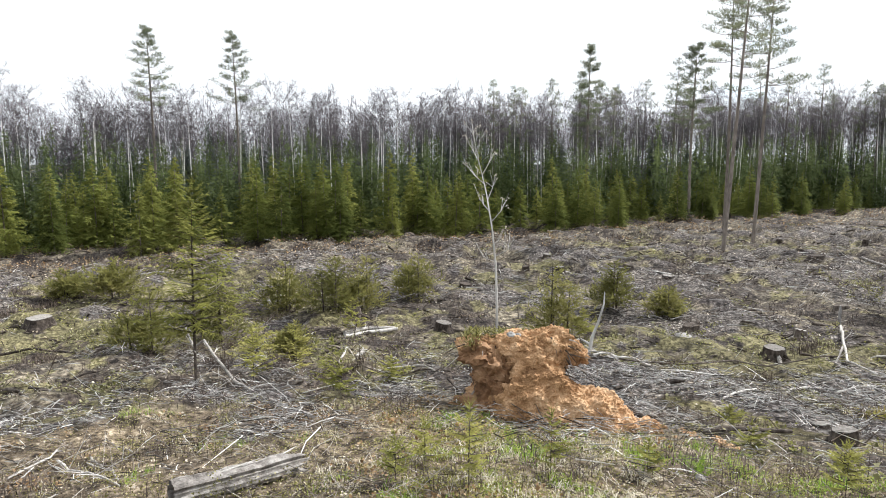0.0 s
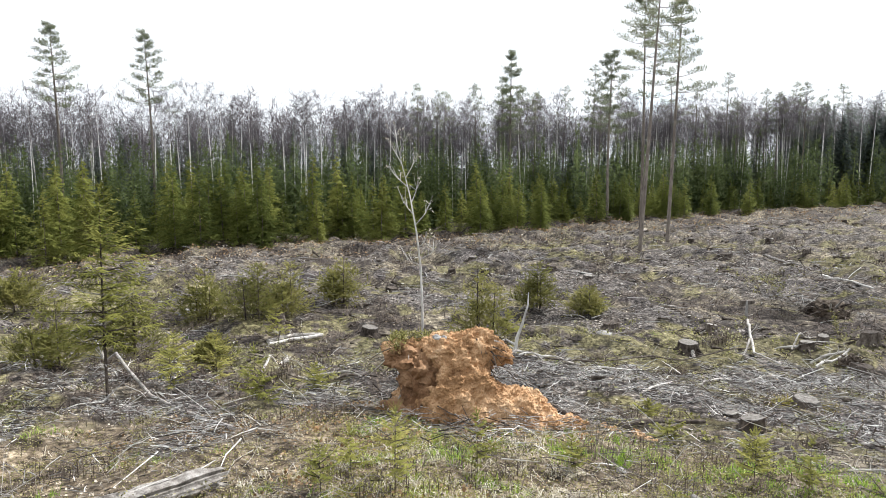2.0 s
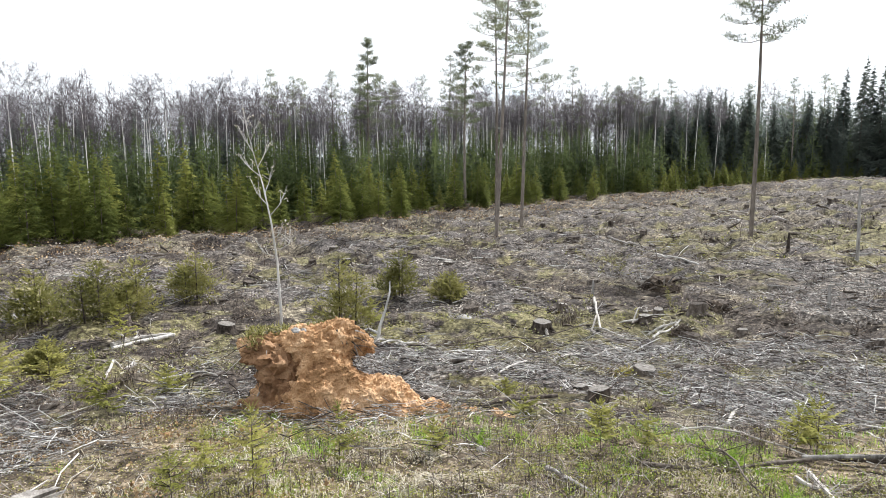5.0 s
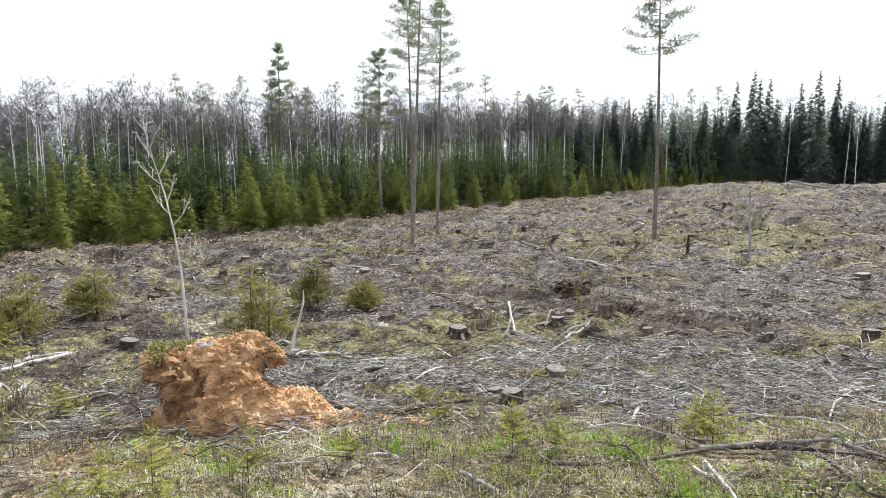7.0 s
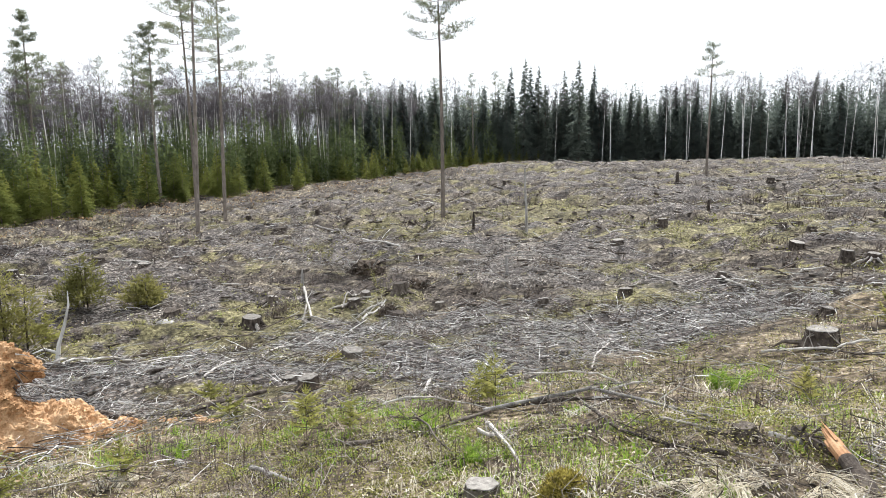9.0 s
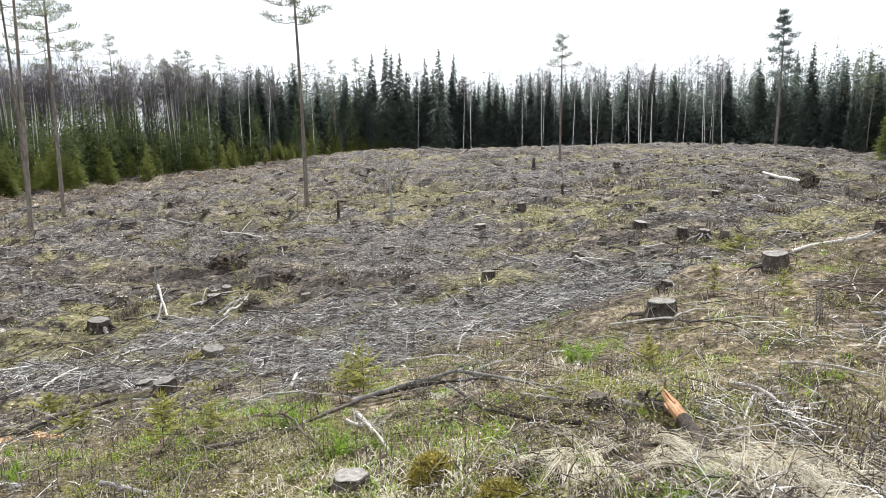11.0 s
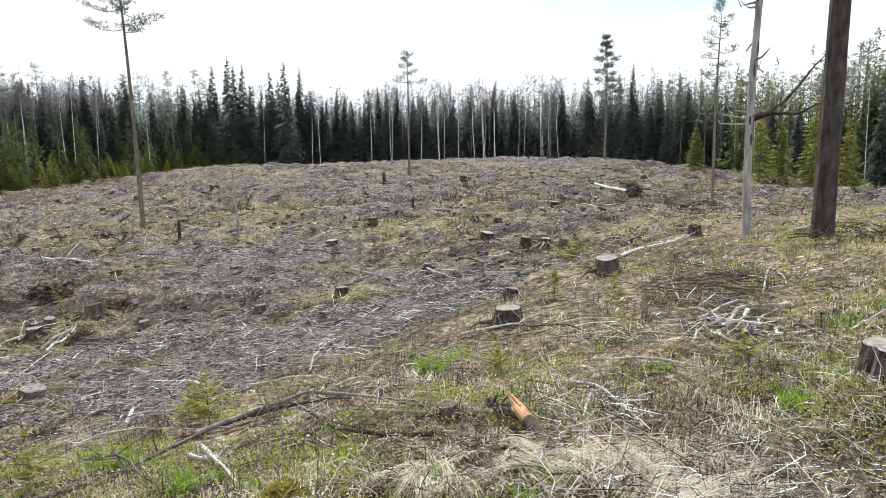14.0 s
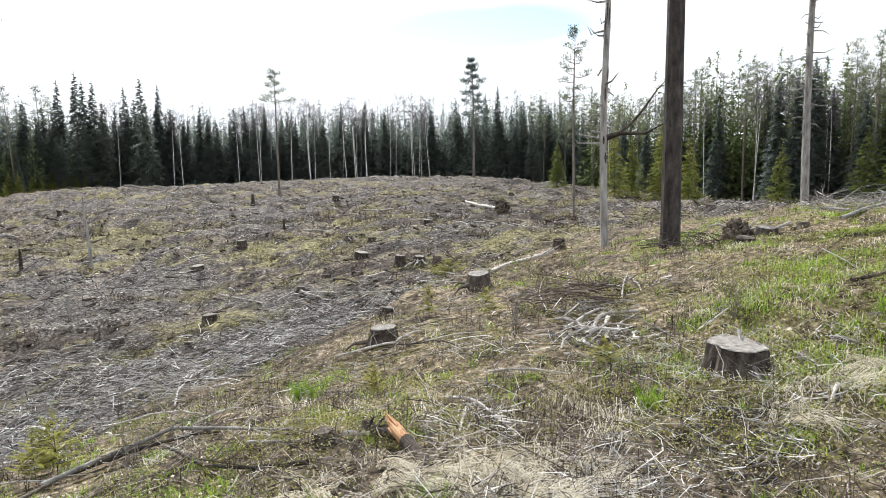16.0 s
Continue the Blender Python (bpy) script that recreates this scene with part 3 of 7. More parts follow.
def pine(name, label, h, d, crown_from, reach, limbs, bark, needles, tufts=6, tuft_size=0.42, count=26, width=0.045, lean=(0, 0), snags=0, top_bias=1.0, group="", sway=1.0):
    """A tall pine: long bare stem and a high open crown of limbs that carry flat pads of needles."""
    tree = thing(name, label, "tree", group)
    t, n = Geo(), Geo()
    b1, b2 = rand(0, 6.28), rand(0.3, 0.8) * 0.012 * h * sway
    axis = lambda u: Vector((math.cos(b1) * b2 * math.sin(u * 4) + lean[0] * u * h, math.sin(b1) * b2 * math.sin(u * 3.1) + lean[1] * u * h, h * u))
    us = [0, 0.015, 0.05, 0.15, 0.3, 0.45, 0.6, 0.75, 0.88, 1]
    t.tube([axis(u) for u in us], [d * 0.5 * q for q in (1.22, 1.08, 1.0, 0.95, 0.84, 0.74, 0.62, 0.47, 0.27, 0.04)], 10, wobble=0.06)
    for k in range(limbs):
        u = crown_from + (1 - crown_from) * ((k + rand(0, 1)) / limbs) ** top_bias
        v = (u - crown_from) / (1 - crown_from)
        length = reach * (0.55 + 0.75 * math.sin(math.pi * min(1, 0.25 + v * 0.8))) * (1.02 - v * 0.65) * rand(0.5, 1.15)
        a = k * 2.4 + rand(-0.6, 0.6)
        out = Vector((math.cos(a), math.sin(a), 0))
        p0, rise, sag = axis(u), rand(-0.22, 0.25) + 0.5 * v, rand(0.1, 0.45)
        path = [p0 + out * length * s + Vector((rand(-0.08, 0.08), rand(-0.08, 0.08), length * (rise * s - sag * s * (1 - s) * 1.4))) for s in (0, 0.3, 0.6, 0.85, 1)]
        path[0] = p0
        t.tube(path, [0.0011 * h + 0.008, 0.016, 0.012, 0.008, 0.003], 4, False)
        for s in range(tufts):
            q = 0.35 + 0.65 * (s + rand(0, 1)) / tufts
            i = min(3, int(q * 4))
            p = path[i].lerp(path[i + 1], q * 4 - i) if q < 1 else path[4]
            off = Vector((-out.y, out.x, 0)) * rand(-0.34, 0.34) * length * q + Vector((0, 0, rand(0.0, 0.14)))
            if abs(off.x) + abs(off.y) > 0.12:
                t.tube([p, p + off], [0.007, 0.003], 3, False)
            needle_pad(n, p + off, out, tuft_size * rand(0.6, 1.2), count, width)
    for k in range(3):
        needle_pad(n, axis(1 - 0.014 * k), Vector((0, 0, 1)), tuft_size * (0.35 + 0.15 * k), count // 2, width)
    for k in range(snags):
        u = rand(0.22, crown_from)
        a, q = rand(0, 6.28), rand(0.15, 0.75)
        out = Vector((math.cos(a), math.sin(a), rand(-0.35, 0.45)))
        p0 = axis(u)
        t.tube([p0, p0 + out * q * 0.6, p0 + out * q + Vector((0, 0, rand(-0.15, 0.25)))], [0.022, 0.014, 0.004], 4, False)
    part("trunk", t, bark, tree)
    part("crown", n, needles, tree)
    return tree


def birch(name, label, h, d, group="", limbs=26, width=0.03, bare=0.64):
    """A leafless birch: white stem and a rounded crown of spreading limbs with a haze of fine hanging twigs."""
    tree = thing(name, label, "tree", group)
    t, n = Geo(), Geo()
    b1, b2 = rand(0, 6.28), rand(0.2, 1.0) * 0.022 * h
    axis = lambda u: Vector((math.cos(b1) * b2 * math.sin(u * 2.6), math.sin(b1) * b2 * math.sin(u * 2.2), h * u))
    us = [0, 0.04, 0.2, 0.4, 0.6, 0.75, 0.88, 1]
    t.tube([axis(u) for u in us], [d * 0.5 * q for q in (1.3, 1.05, 0.95, 0.8, 0.6, 0.38, 0.16, 0.03)], 6)
    for k in range(limbs):
        v = (k + rand(0, 1)) / limbs
        u = bare + (0.96 - bare) * v
        a, length = rand(0, 6.28), h * (0.05 + 0.085 * math.sin(math.pi * (0.2 + 0.7 * v))) * rand(0.7, 1.25)
        out = Vector((math.cos(a) * 0.75, math.sin(a) * 0.75, rand(0.4, 0.95))).normalized()
        p0 = axis(u)
        twig(n, p0, out, length, width * 1.5)
        for s in range(8):
            q = p0 + out * length * rand(0.25, 1.0)
            a2 = rand(0, 6.28)
            o2 = (out * 0.7 + Vector((math.cos(a2), math.sin(a2), rand(-0.3, 0.7)))).normalized()
            l2 = length * rand(0.3, 0.55)
            twig(n, q, o2, l2, width)
            for z in range(5):
                a3 = rand(0, 6.28)
                o3 = (o2 * 0.6 + Vector((math.cos(a3), math.sin(a3), rand(-0.8, 0.5)))).normalized()
                twig(n, q + o2 * l2 * rand(0.2, 1), o3, l2 * rand(0.4, 0.8), width * 0.8)
    part("trunk", t, BARK_BIRCH, tree)
    part("crown", n, TWIG_BIRCH, tree)
    return tree


def plant(kinds, spots, scale=(0.8, 1.2), lean=2.0):
    """Stands copies of the model trees at the spots; the models themselves take the first spots."""
    for i, (x, y) in enumerate(spots):
        k = i % len(kinds)
        m = pose(x, y, float(height(x, y)) - 0.08, rand(-lean, lean), rand(-lean, lean), rand(0, 360)) @ Matrix.Scale(rand(*scale), 4)
        if i < len(kinds):
            kinds[k].matrix_basis = m
        else:
            c = copy_thing(kinds[k], m)
            c.matrix_basis = m


random.seed(11)
young = [fir("young_spruce", "bushy green young spruce at the forest edge", rand(4.2, 5.4), rand(1.15, 1.65), 0.01, 190, 6, 0.30, 0.075, BARK_PINE, NEEDLE_YOUNG, "young spruces along the forest edge", 0.25, 0.9, 0.5) for _ in range(7)]
spots = []
while len(spots) < 300:
    x = rand(-48, 78)
    depth = abs(random.gauss(0, 1)) * 6
    y = edge_y(x) + depth
    if noise.noise((x * 0.12, y * 0.12, 3.0)) < -0.25 and random.random() < 0.7:
        continue
    spots.append((x, y))
# the edge grows lower towards the far corner of the clearing
for i, (x, y) in enumerate(spots):
    tall = rand(0.62, 1.15) * float(np.interp(bearing_of(x, y), [-40, 0, 15, 30, 45, 60], [1.12, 1.05, 0.92, 0.72, 0.58, 0.5]))
    m = pose(x, y, float(height(x, y)) - 0.08, rand(-2, 2), rand(-2, 2), rand(0, 360)) @ Matrix.Scale(tall, 4)
    tree = young[i] if i < len(young) else copy_thing(young[i % len(young)], m)
    tree.matrix_basis = m

old = [fir("spruce", "tall dark spruce in the forest wall", rand(13, 16), rand(2.3, 3.0), rand(0.04, 0.14), 340, 6, 0.62, 0.20, BARK_PINE, NEEDLE_DARK, "dark forest spruces", 0.45, 1.0, 0.5) for _ in range(6)]
birches = [birch("birch", "leafless white-stemmed birch in the forest wall", rand(12.5, 14.5), rand(0.08, 0.125), "forest birches") for _ in range(6)]
woods_pine = [pine("pine", "slender forest pine with a high sparse crown", rand(13, 16), 0.24, 0.60, 1.7, 20, BARK_PINE, NEEDLE_PINE, 7, 0.42, 11, 0.075, group="forest pines") for _ in range(3)]


def forest_spots(count, a0, a1, near, deep, gap=0.0):
    out = []
    for _ in range(count):
        a = rand(a0, a1)
        r = near(a) + deep * random.random() ** 1.3
        out.append((r * math.sin(radians(a)), r * math.cos(radians(a))))
    return out


def wood_edge(a):
    """Distance of the tall forest's front by bearing."""
    return float(np.interp(a, [-60, -35, 0, 20, 35, 50, 62, 75, 88, 96, 104, 112, 125], [58, 58, 60, 68, 82, 98, 98, 98, 84, 62, 50, 46, 44]))


plant(birches, forest_spots(170, -48, 42, lambda a: wood_edge(a) - 2, 14) + forest_spots(38, 52, 78, lambda a: wood_edge(a) - 1, 9), (0.76, 0.95), 2.5)
plant([copy_thing(b, Matrix()) for b in birches[:3]], forest_spots(30, 8, 36, lambda a: wood_edge(a) - 1, 4), (0.74, 0.94), 3.0)
plant([copy_thing(b, Matrix()) for b in birches[:3]], forest_spots(46, 90, 126, wood_edge, 12), (0.54, 0.72), 2.5)
plant(old, forest_spots(9, -50, 45, lambda a: wood_edge(a) + 6, 16) + forest_spots(180, 35, 88, lambda a: wood_edge(a) + 2, 20), (0.60, 0.80), 1.0)
plant([copy_thing(b, Matrix()) for b in old], forest_spots(100, -50, 50, lambda a: wood_edge(a) - 3, 14), (0.34, 0.52), 1.0)
plant([copy_thing(b, Matrix()) for b in old], forest_spots(60, 85, 128, lambda a: wood_edge(a), 14), (0.42, 0.60), 1.0)
plant(woods_pine, forest_spots(30, 2, 52, wood_edge, 18), (0.76, 0.95), 1.5)
plant([copy_thing(b, Matrix()) for b in woods_pine], forest_spots(76, 86, 126, wood_edge, 12), (0.56, 0.70), 1.5)
# the taller dark spruces behind the crest
for bearing in (49.2, 50.3, 50.9, 51.5, 52.1, 53.6, 54.2, 54.9, 56.0):
    x, y, z = polar(bearing, rand(96, 104))
    m = pose(x, y, z - 0.1, 0, 0, rand(0, 360)) @ Matrix.Scale(rand(0.86, 1.0), 4)
    copy_thing(random.choice(old), m).matrix_basis = m
# the white birches that stand out before the rest
for bearing in (-25.4, -24.8, -20.6, -14.2, -12.2, -9.5, -6.9, -3.8, 7.3, 13.2, 8.5, -14.9, -12.5, 44.2, 33.6, 30.5):
    x, y, z = polar(bearing, wood_edge(bearing) - 6)
    m = pose(x, y, z - 0.1, rand(-2, 2), rand(-3, 3), rand(0, 360)) @ Matrix.Scale(rand(0.76, 0.92), 4)
    copy_thing(random.choice(birches), m).matrix_basis = m
# yellow-green young spruces at the foot of the nearer woods
for bearing, r, size in ((93.2, 44, 0.95), (94.6, 45, 0.8), (96.8, 43, 1.0), (99.0, 44, 0.9), (105.5, 43, 0.75), (111.0, 40, 0.9), (113.0, 41, 1.0), (88.5, 60, 0.9)):
    x, y, z = polar(bearing, r)
    m = pose(x, y, z - 0.08, 0, 0, rand(0, 360)) @ Matrix.Scale(size, 4)
    copy_thing(random.choice(young), m).matrix_basis = m

# ---- woods behind the front trees, too many to count ----
def joined(name, models, spots, scale, label, material):
    """Many small copies of the model meshes in one mesh."""
    allv, allf, k = [], [], 0
    for i, (x, y) in enumerate(spots):
        v, f = models[i % len(models)]
        a, s = rand(0, 6.28), rand(*scale)
        c, q = math.cos(a) * s, math.sin(a) * s
        w = np.stack([v[:, 0] * c - v[:, 1] * q + x, v[:, 0] * q + v[:, 1] * c + y, v[:, 2] * s + float(height(x, y))], 1)
        allv.append(w)
        allf.append(f + k)
        k += len(v)
    return cover_mesh(name, np.concatenate(allv), np.concatenate(allf), label, "trees", material)


def cover_mesh(name, verts, faces, label, category, material):
    me = bpy.data.meshes.new(name)
    n = len(faces)
    per = faces.shape[1]
    me.vertices.add(len(verts))
    me.vertices.foreach_set("co", np.ascontiguousarray(verts, np.float32).ravel())
    me.loops.add(n * per)
    me.loops.foreach_set("vertex_index", np.ascontiguousarray(faces, np.int32).ravel())
    me.polygons.add(n)
    me.polygons.foreach_set("loop_start", np.arange(0, n * per, per, dtype=np.int32))
    me.update(calc_edges=True)
    me.materials.append(material)
    return tagged(new(name, me), label, category, kind="stuff")


def tri_model(geo):
    v, f = np.array(geo.v), []
    for p in geo.f:
        f += [(p[0], p[i], p[i + 1]) for i in range(1, len(p) - 1)]
    return v, np.array(f)


def far_spruce(h, r):
    g = Geo()
    for k in range(330):
        u = 1 - random.random() ** 0.62
        reach = (r * (1 - u) ** 0.95 + 0.04) * rand(0.7, 1.2)
        a = rand(0, 6.28)
        out = Vector((math.cos(a), math.sin(a), 0))
        p = Vector((0, 0, h * u + 0.2)) + out * reach * rand(0.3, 1.0) - Vector((0, 0, 0.35 * reach))
        way = (out * rand(0.2, 1.0) + Vector((rand(-0.8, 0.8), rand(-0.8, 0.8), rand(-0.8, 0.15)))).normalized()
        twig(g, p, way, rand(0.4, 0.8) * (1.1 - 0.8 * u), rand(0.25, 0.42) * (1.1 - 0.6 * u))
    for dx, dy in ((0.07, 0.0), (0.0, 0.07)):
        g.tri((-dx, -dy, h * 0.3), (dx, dy, h * 0.3), (0, 0, h * 1.03))
    for k in range(14):
        u = rand(0.86, 1.0)
        a = rand(0, 6.28)
        twig(g, Vector((0, 0, h * u)), Vector((math.cos(a), math.sin(a), rand(-0.3, 0.6))).normalized(), 0.15 + 2.2 * (1.03 - u), 0.14)
    return tri_model(g)


def far_bare(h):
    g = Geo()
    for k in range(230):
        a, b, q = rand(0, 6.28), rand(-1.3, 1.5), random.random() ** 0.5
        p = Vector((math.cos(a) * math.cos(b) * 1.25 * q, math.sin(a) * math.cos(b) * 1.25 * q, h * (0.74 + 0.24 * math.sin(b) * q)))
        d = Vector((math.cos(a) * 0.5 + rand(-0.7, 0.7), math.sin(a) * 0.5 + rand(-0.7, 0.7), rand(-0.25, 1.0))).normalized()
        twig(g, p, d, rand(0.4, 1.1), 0.06)
    g.tri((-0.09, 0, 0), (0.09, 0, 0), (0.02, 0.05, h))
    g.tri((0, -0.09, 0), (0, 0.09, 0), (0.02, 0.05, h))
    return tri_model(g)


random.seed(23)
deep = lambda add: (lambda a: wood_edge(a) + add)
joined("spruce_woods", [far_spruce(rand(8.5, 11.5), rand(2.1, 2.8)) for _ in range(4)],
       forest_spots(960, 34, 90, deep(4), 26), (0.86, 1.16), "dense dark spruce woods closing off the view", NEEDLE_DARK)
joined("spruce_woods", [far_spruce(rand(8.5, 11.5), rand(2.1, 2.8)) for _ in range(4)], forest_spots(500, 87, 140, deep(3), 24), (0.82, 1.12), "dark green mixed woods behind the grassy rise", NEEDLE_MID)
joined("spruce_thicket", [far_spruce(rand(8.5, 11.5), rand(1.9, 2.6)) for _ in range(4)], forest_spots(560, -58, 50, deep(-3), 14), (0.45, 0.78), "dense green spruce thicket under the birches", NEEDLE_MID)
joined("spruce_thicket", [far_spruce(rand(9, 11), rand(2.0, 2.7)) for _ in range(4)], forest_spots(400, -58, 36, deep(-7), 9), (0.58, 0.82), "dark green half-grown spruces behind the forest edge", NEEDLE_MID)
joined("spruce_thicket", [far_spruce(rand(10, 12.5), rand(1.9, 2.5)) for _ in range(4)], forest_spots(680, -58, 44, deep(7), 26) + forest_spots(170, -58, 0, deep(5), 20), (0.62, 0.93), "dark spruces standing deeper between the birches", NEEDLE_DARK)
joined("bare_woods", [far_bare(rand(12.5, 15)) for _ in range(4)],
       forest_spots(560, -58, -2, deep(5), 34) + forest_spots(560, -2, 40, deep(5), 34) + forest_spots(90, 40, 54, deep(10), 26) + forest_spots(120, 54, 84, deep(14), 30) + forest_spots(50, 92, 140, deep(14), 30), (0.72, 0.93), "leafless purple-grey birch woods behind the front trees", TWIG_BIRCH)

# ---- the single trees left standing ----
random.seed(31)


def stand(tree, bearing, r, turn=0.0, size=1.0):
    x, y, z = polar(bearing, r)
    tree.matrix_basis = pose(x, y, z - 0.1, 0, 0, turn) @ Matrix.Scale(size, 4)
    return tree


TALL = "tall bare-stemmed pine with a high crown"
stand(pine("pine", TALL + " above the forest edge", 15.2, 0.24, 0.65, 1.6, 34, BARK_PINE, NEEDLE_PINE, 11, 0.30, 17, 0.055), -23.4, 54)
stand(pine("pine", TALL + " above the birches", 15.5, 0.24, 0.64, 1.7, 34, BARK_PINE, NEEDLE_PINE, 11, 0.30, 17, 0.055), -17.1, 56)
stand(pine("pine", "dark narrow pine with a wind-bent top", 15.2, 0.26, 0.52, 1.5, 28, BARK_PINE, NEEDLE_PINE, 11, 0.34, 20, 0.068), 12.2, 62)
stand(pine("pine", "broad dense-crowned pine at the forest edge", 14.2, 0.26, 0.52, 2.1, 32, BARK_PINE, NEEDLE_PINE, 12, 0.36, 20, 0.068), 20.4, 60)
stand(pine("pine", TALL + ", slightly leaning", 14.6, 0.2, 0.66, 1.7, 26, BARK_PINE, NEEDLE_PINE, 12, 0.27, 20, 0.044, lean=(0.05, 0.0), snags=5), 23.1, 34.5)
stand(pine("pine", TALL + " close behind two other pines", 14.9, 0.2, 0.66, 1.6, 26, BARK_PINE, NEEDLE_PINE, 12, 0.28, 20, 0.050, lean=(-0.012, 0.0), snags=4), 23.1, 44)
stand(pine("pine", TALL + " and thin stem", 14.2, 0.21, 0.60, 1.7, 28, BARK_PINE, NEEDLE_PINE, 12, 0.27, 20, 0.046, lean=(0.022, 0.0), snags=5), 25.25, 39.6)
stand(pine("pine", "lone slender pine with a small flat crown", 12.6, 0.21, 0.70, 1.5, 28, BARK_PINE, NEEDLE_PINE, 12, 0.27, 20, 0.046, lean=(-0.012, 0.0), top_bias=0.85), 43.55, 33.4)
stand(pine("pine", "lone thin pine with a ragged one-sided crown", 9.7, 0.19, 0.74, 1.1, 12, BARK_PINE, NEEDLE_PINE, 9, 0.30, 16, 0.055, lean=(0.02, 0.0)), 65.0, 53.8)
stand(pine("pine", "dark narrow-crowned pine before the spruce wall", 13.6, 0.30, 0.50, 1.7, 26, BARK_PINE, NEEDLE_DARK, 10, 0.48, 18, 0.10), 81.4, 80)
stand(pine("pine", "spindly young pine with sparse drooping sprays", 7.4, 0.11, 0.60, 0.75, 20, BARK_PINE, NEEDLE_PINE, 8, 0.17, 14, 0.030), 90.0, 26.6)
stand(pine("pine", "thick dark-barked pine stem rising out of sight", 17.0, 0.275, 0.72, 2.4, 22, BARK_DARK, NEEDLE_PINE, 6, 0.35, 14, 0.04, sway=0.15), 97.7, 10.7)
stand(pine("pine", "pine with many dead snags below a thin crown", 11.0, 0.24, 0.70, 1.3, 18, BARK_DEAD, NEEDLE_PINE, 9, 0.22, 14, 0.022, snags=46), 107.2, 22.0)


def dead_pine():
    """A barkless dead pine with short snags and two long crooked limbs."""
    tree = thing("dead_pine", "barkless grey dead pine with broken snags", "tree")
    h = 9.4
    t = Geo()
    axis = lambda u: Vector((0.16 * math.sin(u * 5) + 0.02 * h * u, 0.05 * math.sin(u * 7), h * u))
    us = [0, 0.012, 0.04, 0.12, 0.22, 0.34, 0.46, 0.6, 0.75, 0.9, 1]
    t.tube([axis(u) for u in us], [0.074 * q for q in (1.4, 1.15, 1.02, 0.95, 0.92, 0.84, 0.75, 0.6, 0.42, 0.2, 0.05)], 12, wobble=0.07)
    part("trunk", t, BARK_DEAD, tree, soft=True)
    for k in range(26):
        g = Geo()
        u = rand(0.16, 0.8)
        a, wide, tall = rand(0, 6.28), rand(0.3, 0.9), rand(0.15, 0.5)
        rows = []
        for i in range(5):
            v = u + tall * i / 4 / h
            q = 0.074 * float(np.interp(v, us, (1.4, 1.15, 1.02, 0.95, 0.92, 0.84, 0.75, 0.6, 0.42, 0.2, 0.05))) + 0.006
            half = wide * math.sin(math.pi * (i + 0.6) / 5.2) * 0.5
            rows.append([axis(v) + Vector((math.cos(a + s * half) * q, math.sin(a + s * half) * q, 0)) for s in (-1, -0.3, 0.4, 1)])
        for i in range(4):
            for s in range(3):
                g.quad(rows[i][s], rows[i][s + 1], rows[i + 1][s + 1], rows[i + 1][s])
        part("bark_strip", g, BARK_DARK, tree, "strip of dark bark left on the stem")
    for k in range(44):
        u = rand(0.2, 0.97)
        a, q = rand(0, 6.28), rand(0.2, 0.62)
        out = Vector((math.cos(a), math.sin(a), rand(-0.25, 0.35)))
        p0 = axis(u)
        g = Geo()
        g.tube([p0, p0 + out * q * 0.5, p0 + out * q * 0.8 + Vector((0, 0, rand(-0.05, 0.08))), p0 + out * q + Vector((0, 0, rand(-0.02, 0.18)))], [0.024, 0.018, 0.012, 0.004], 5, False)
        part("snag", g, BARK_DEAD, tree)
    for (z, du, dz) in ((2.22, 1.22, 1.05), (2.14, 1.3, 0.22)):
        g = Geo()
        path = [axis(z / h)]
        for s in (0.25, 0.45, 0.6, 0.8, 1.0):
            path.append(axis(z / h) + Vector((rand(-0.08, 0.08), -du * s, dz * s * s + 0.12 * s + rand(-0.08, 0.08))))
        g.tube(path, [0.036, 0.032, 0.028, 0.022, 0.014, 0.005], 6, False)
        for k in range(9):
            i = random.randrange(1, 5)
            p = path[i].lerp(path[i + 1], random.random())
            d = Vector((rand(-0.5, 0.5), rand(-0.7, 0.1), rand(-0.2, 0.7))) * rand(0.15, 0.4)
            g.tube([p, p + d * 0.6 + Vector((0, 0, 0.02)), p + d], [0.01, 0.007, 0.002], 3, False)
        part("limb", g, STUMP_BARK, tree, "long crooked dark dead limb")
    return tree


stand(dead_pine(), 92.6, 13.4)


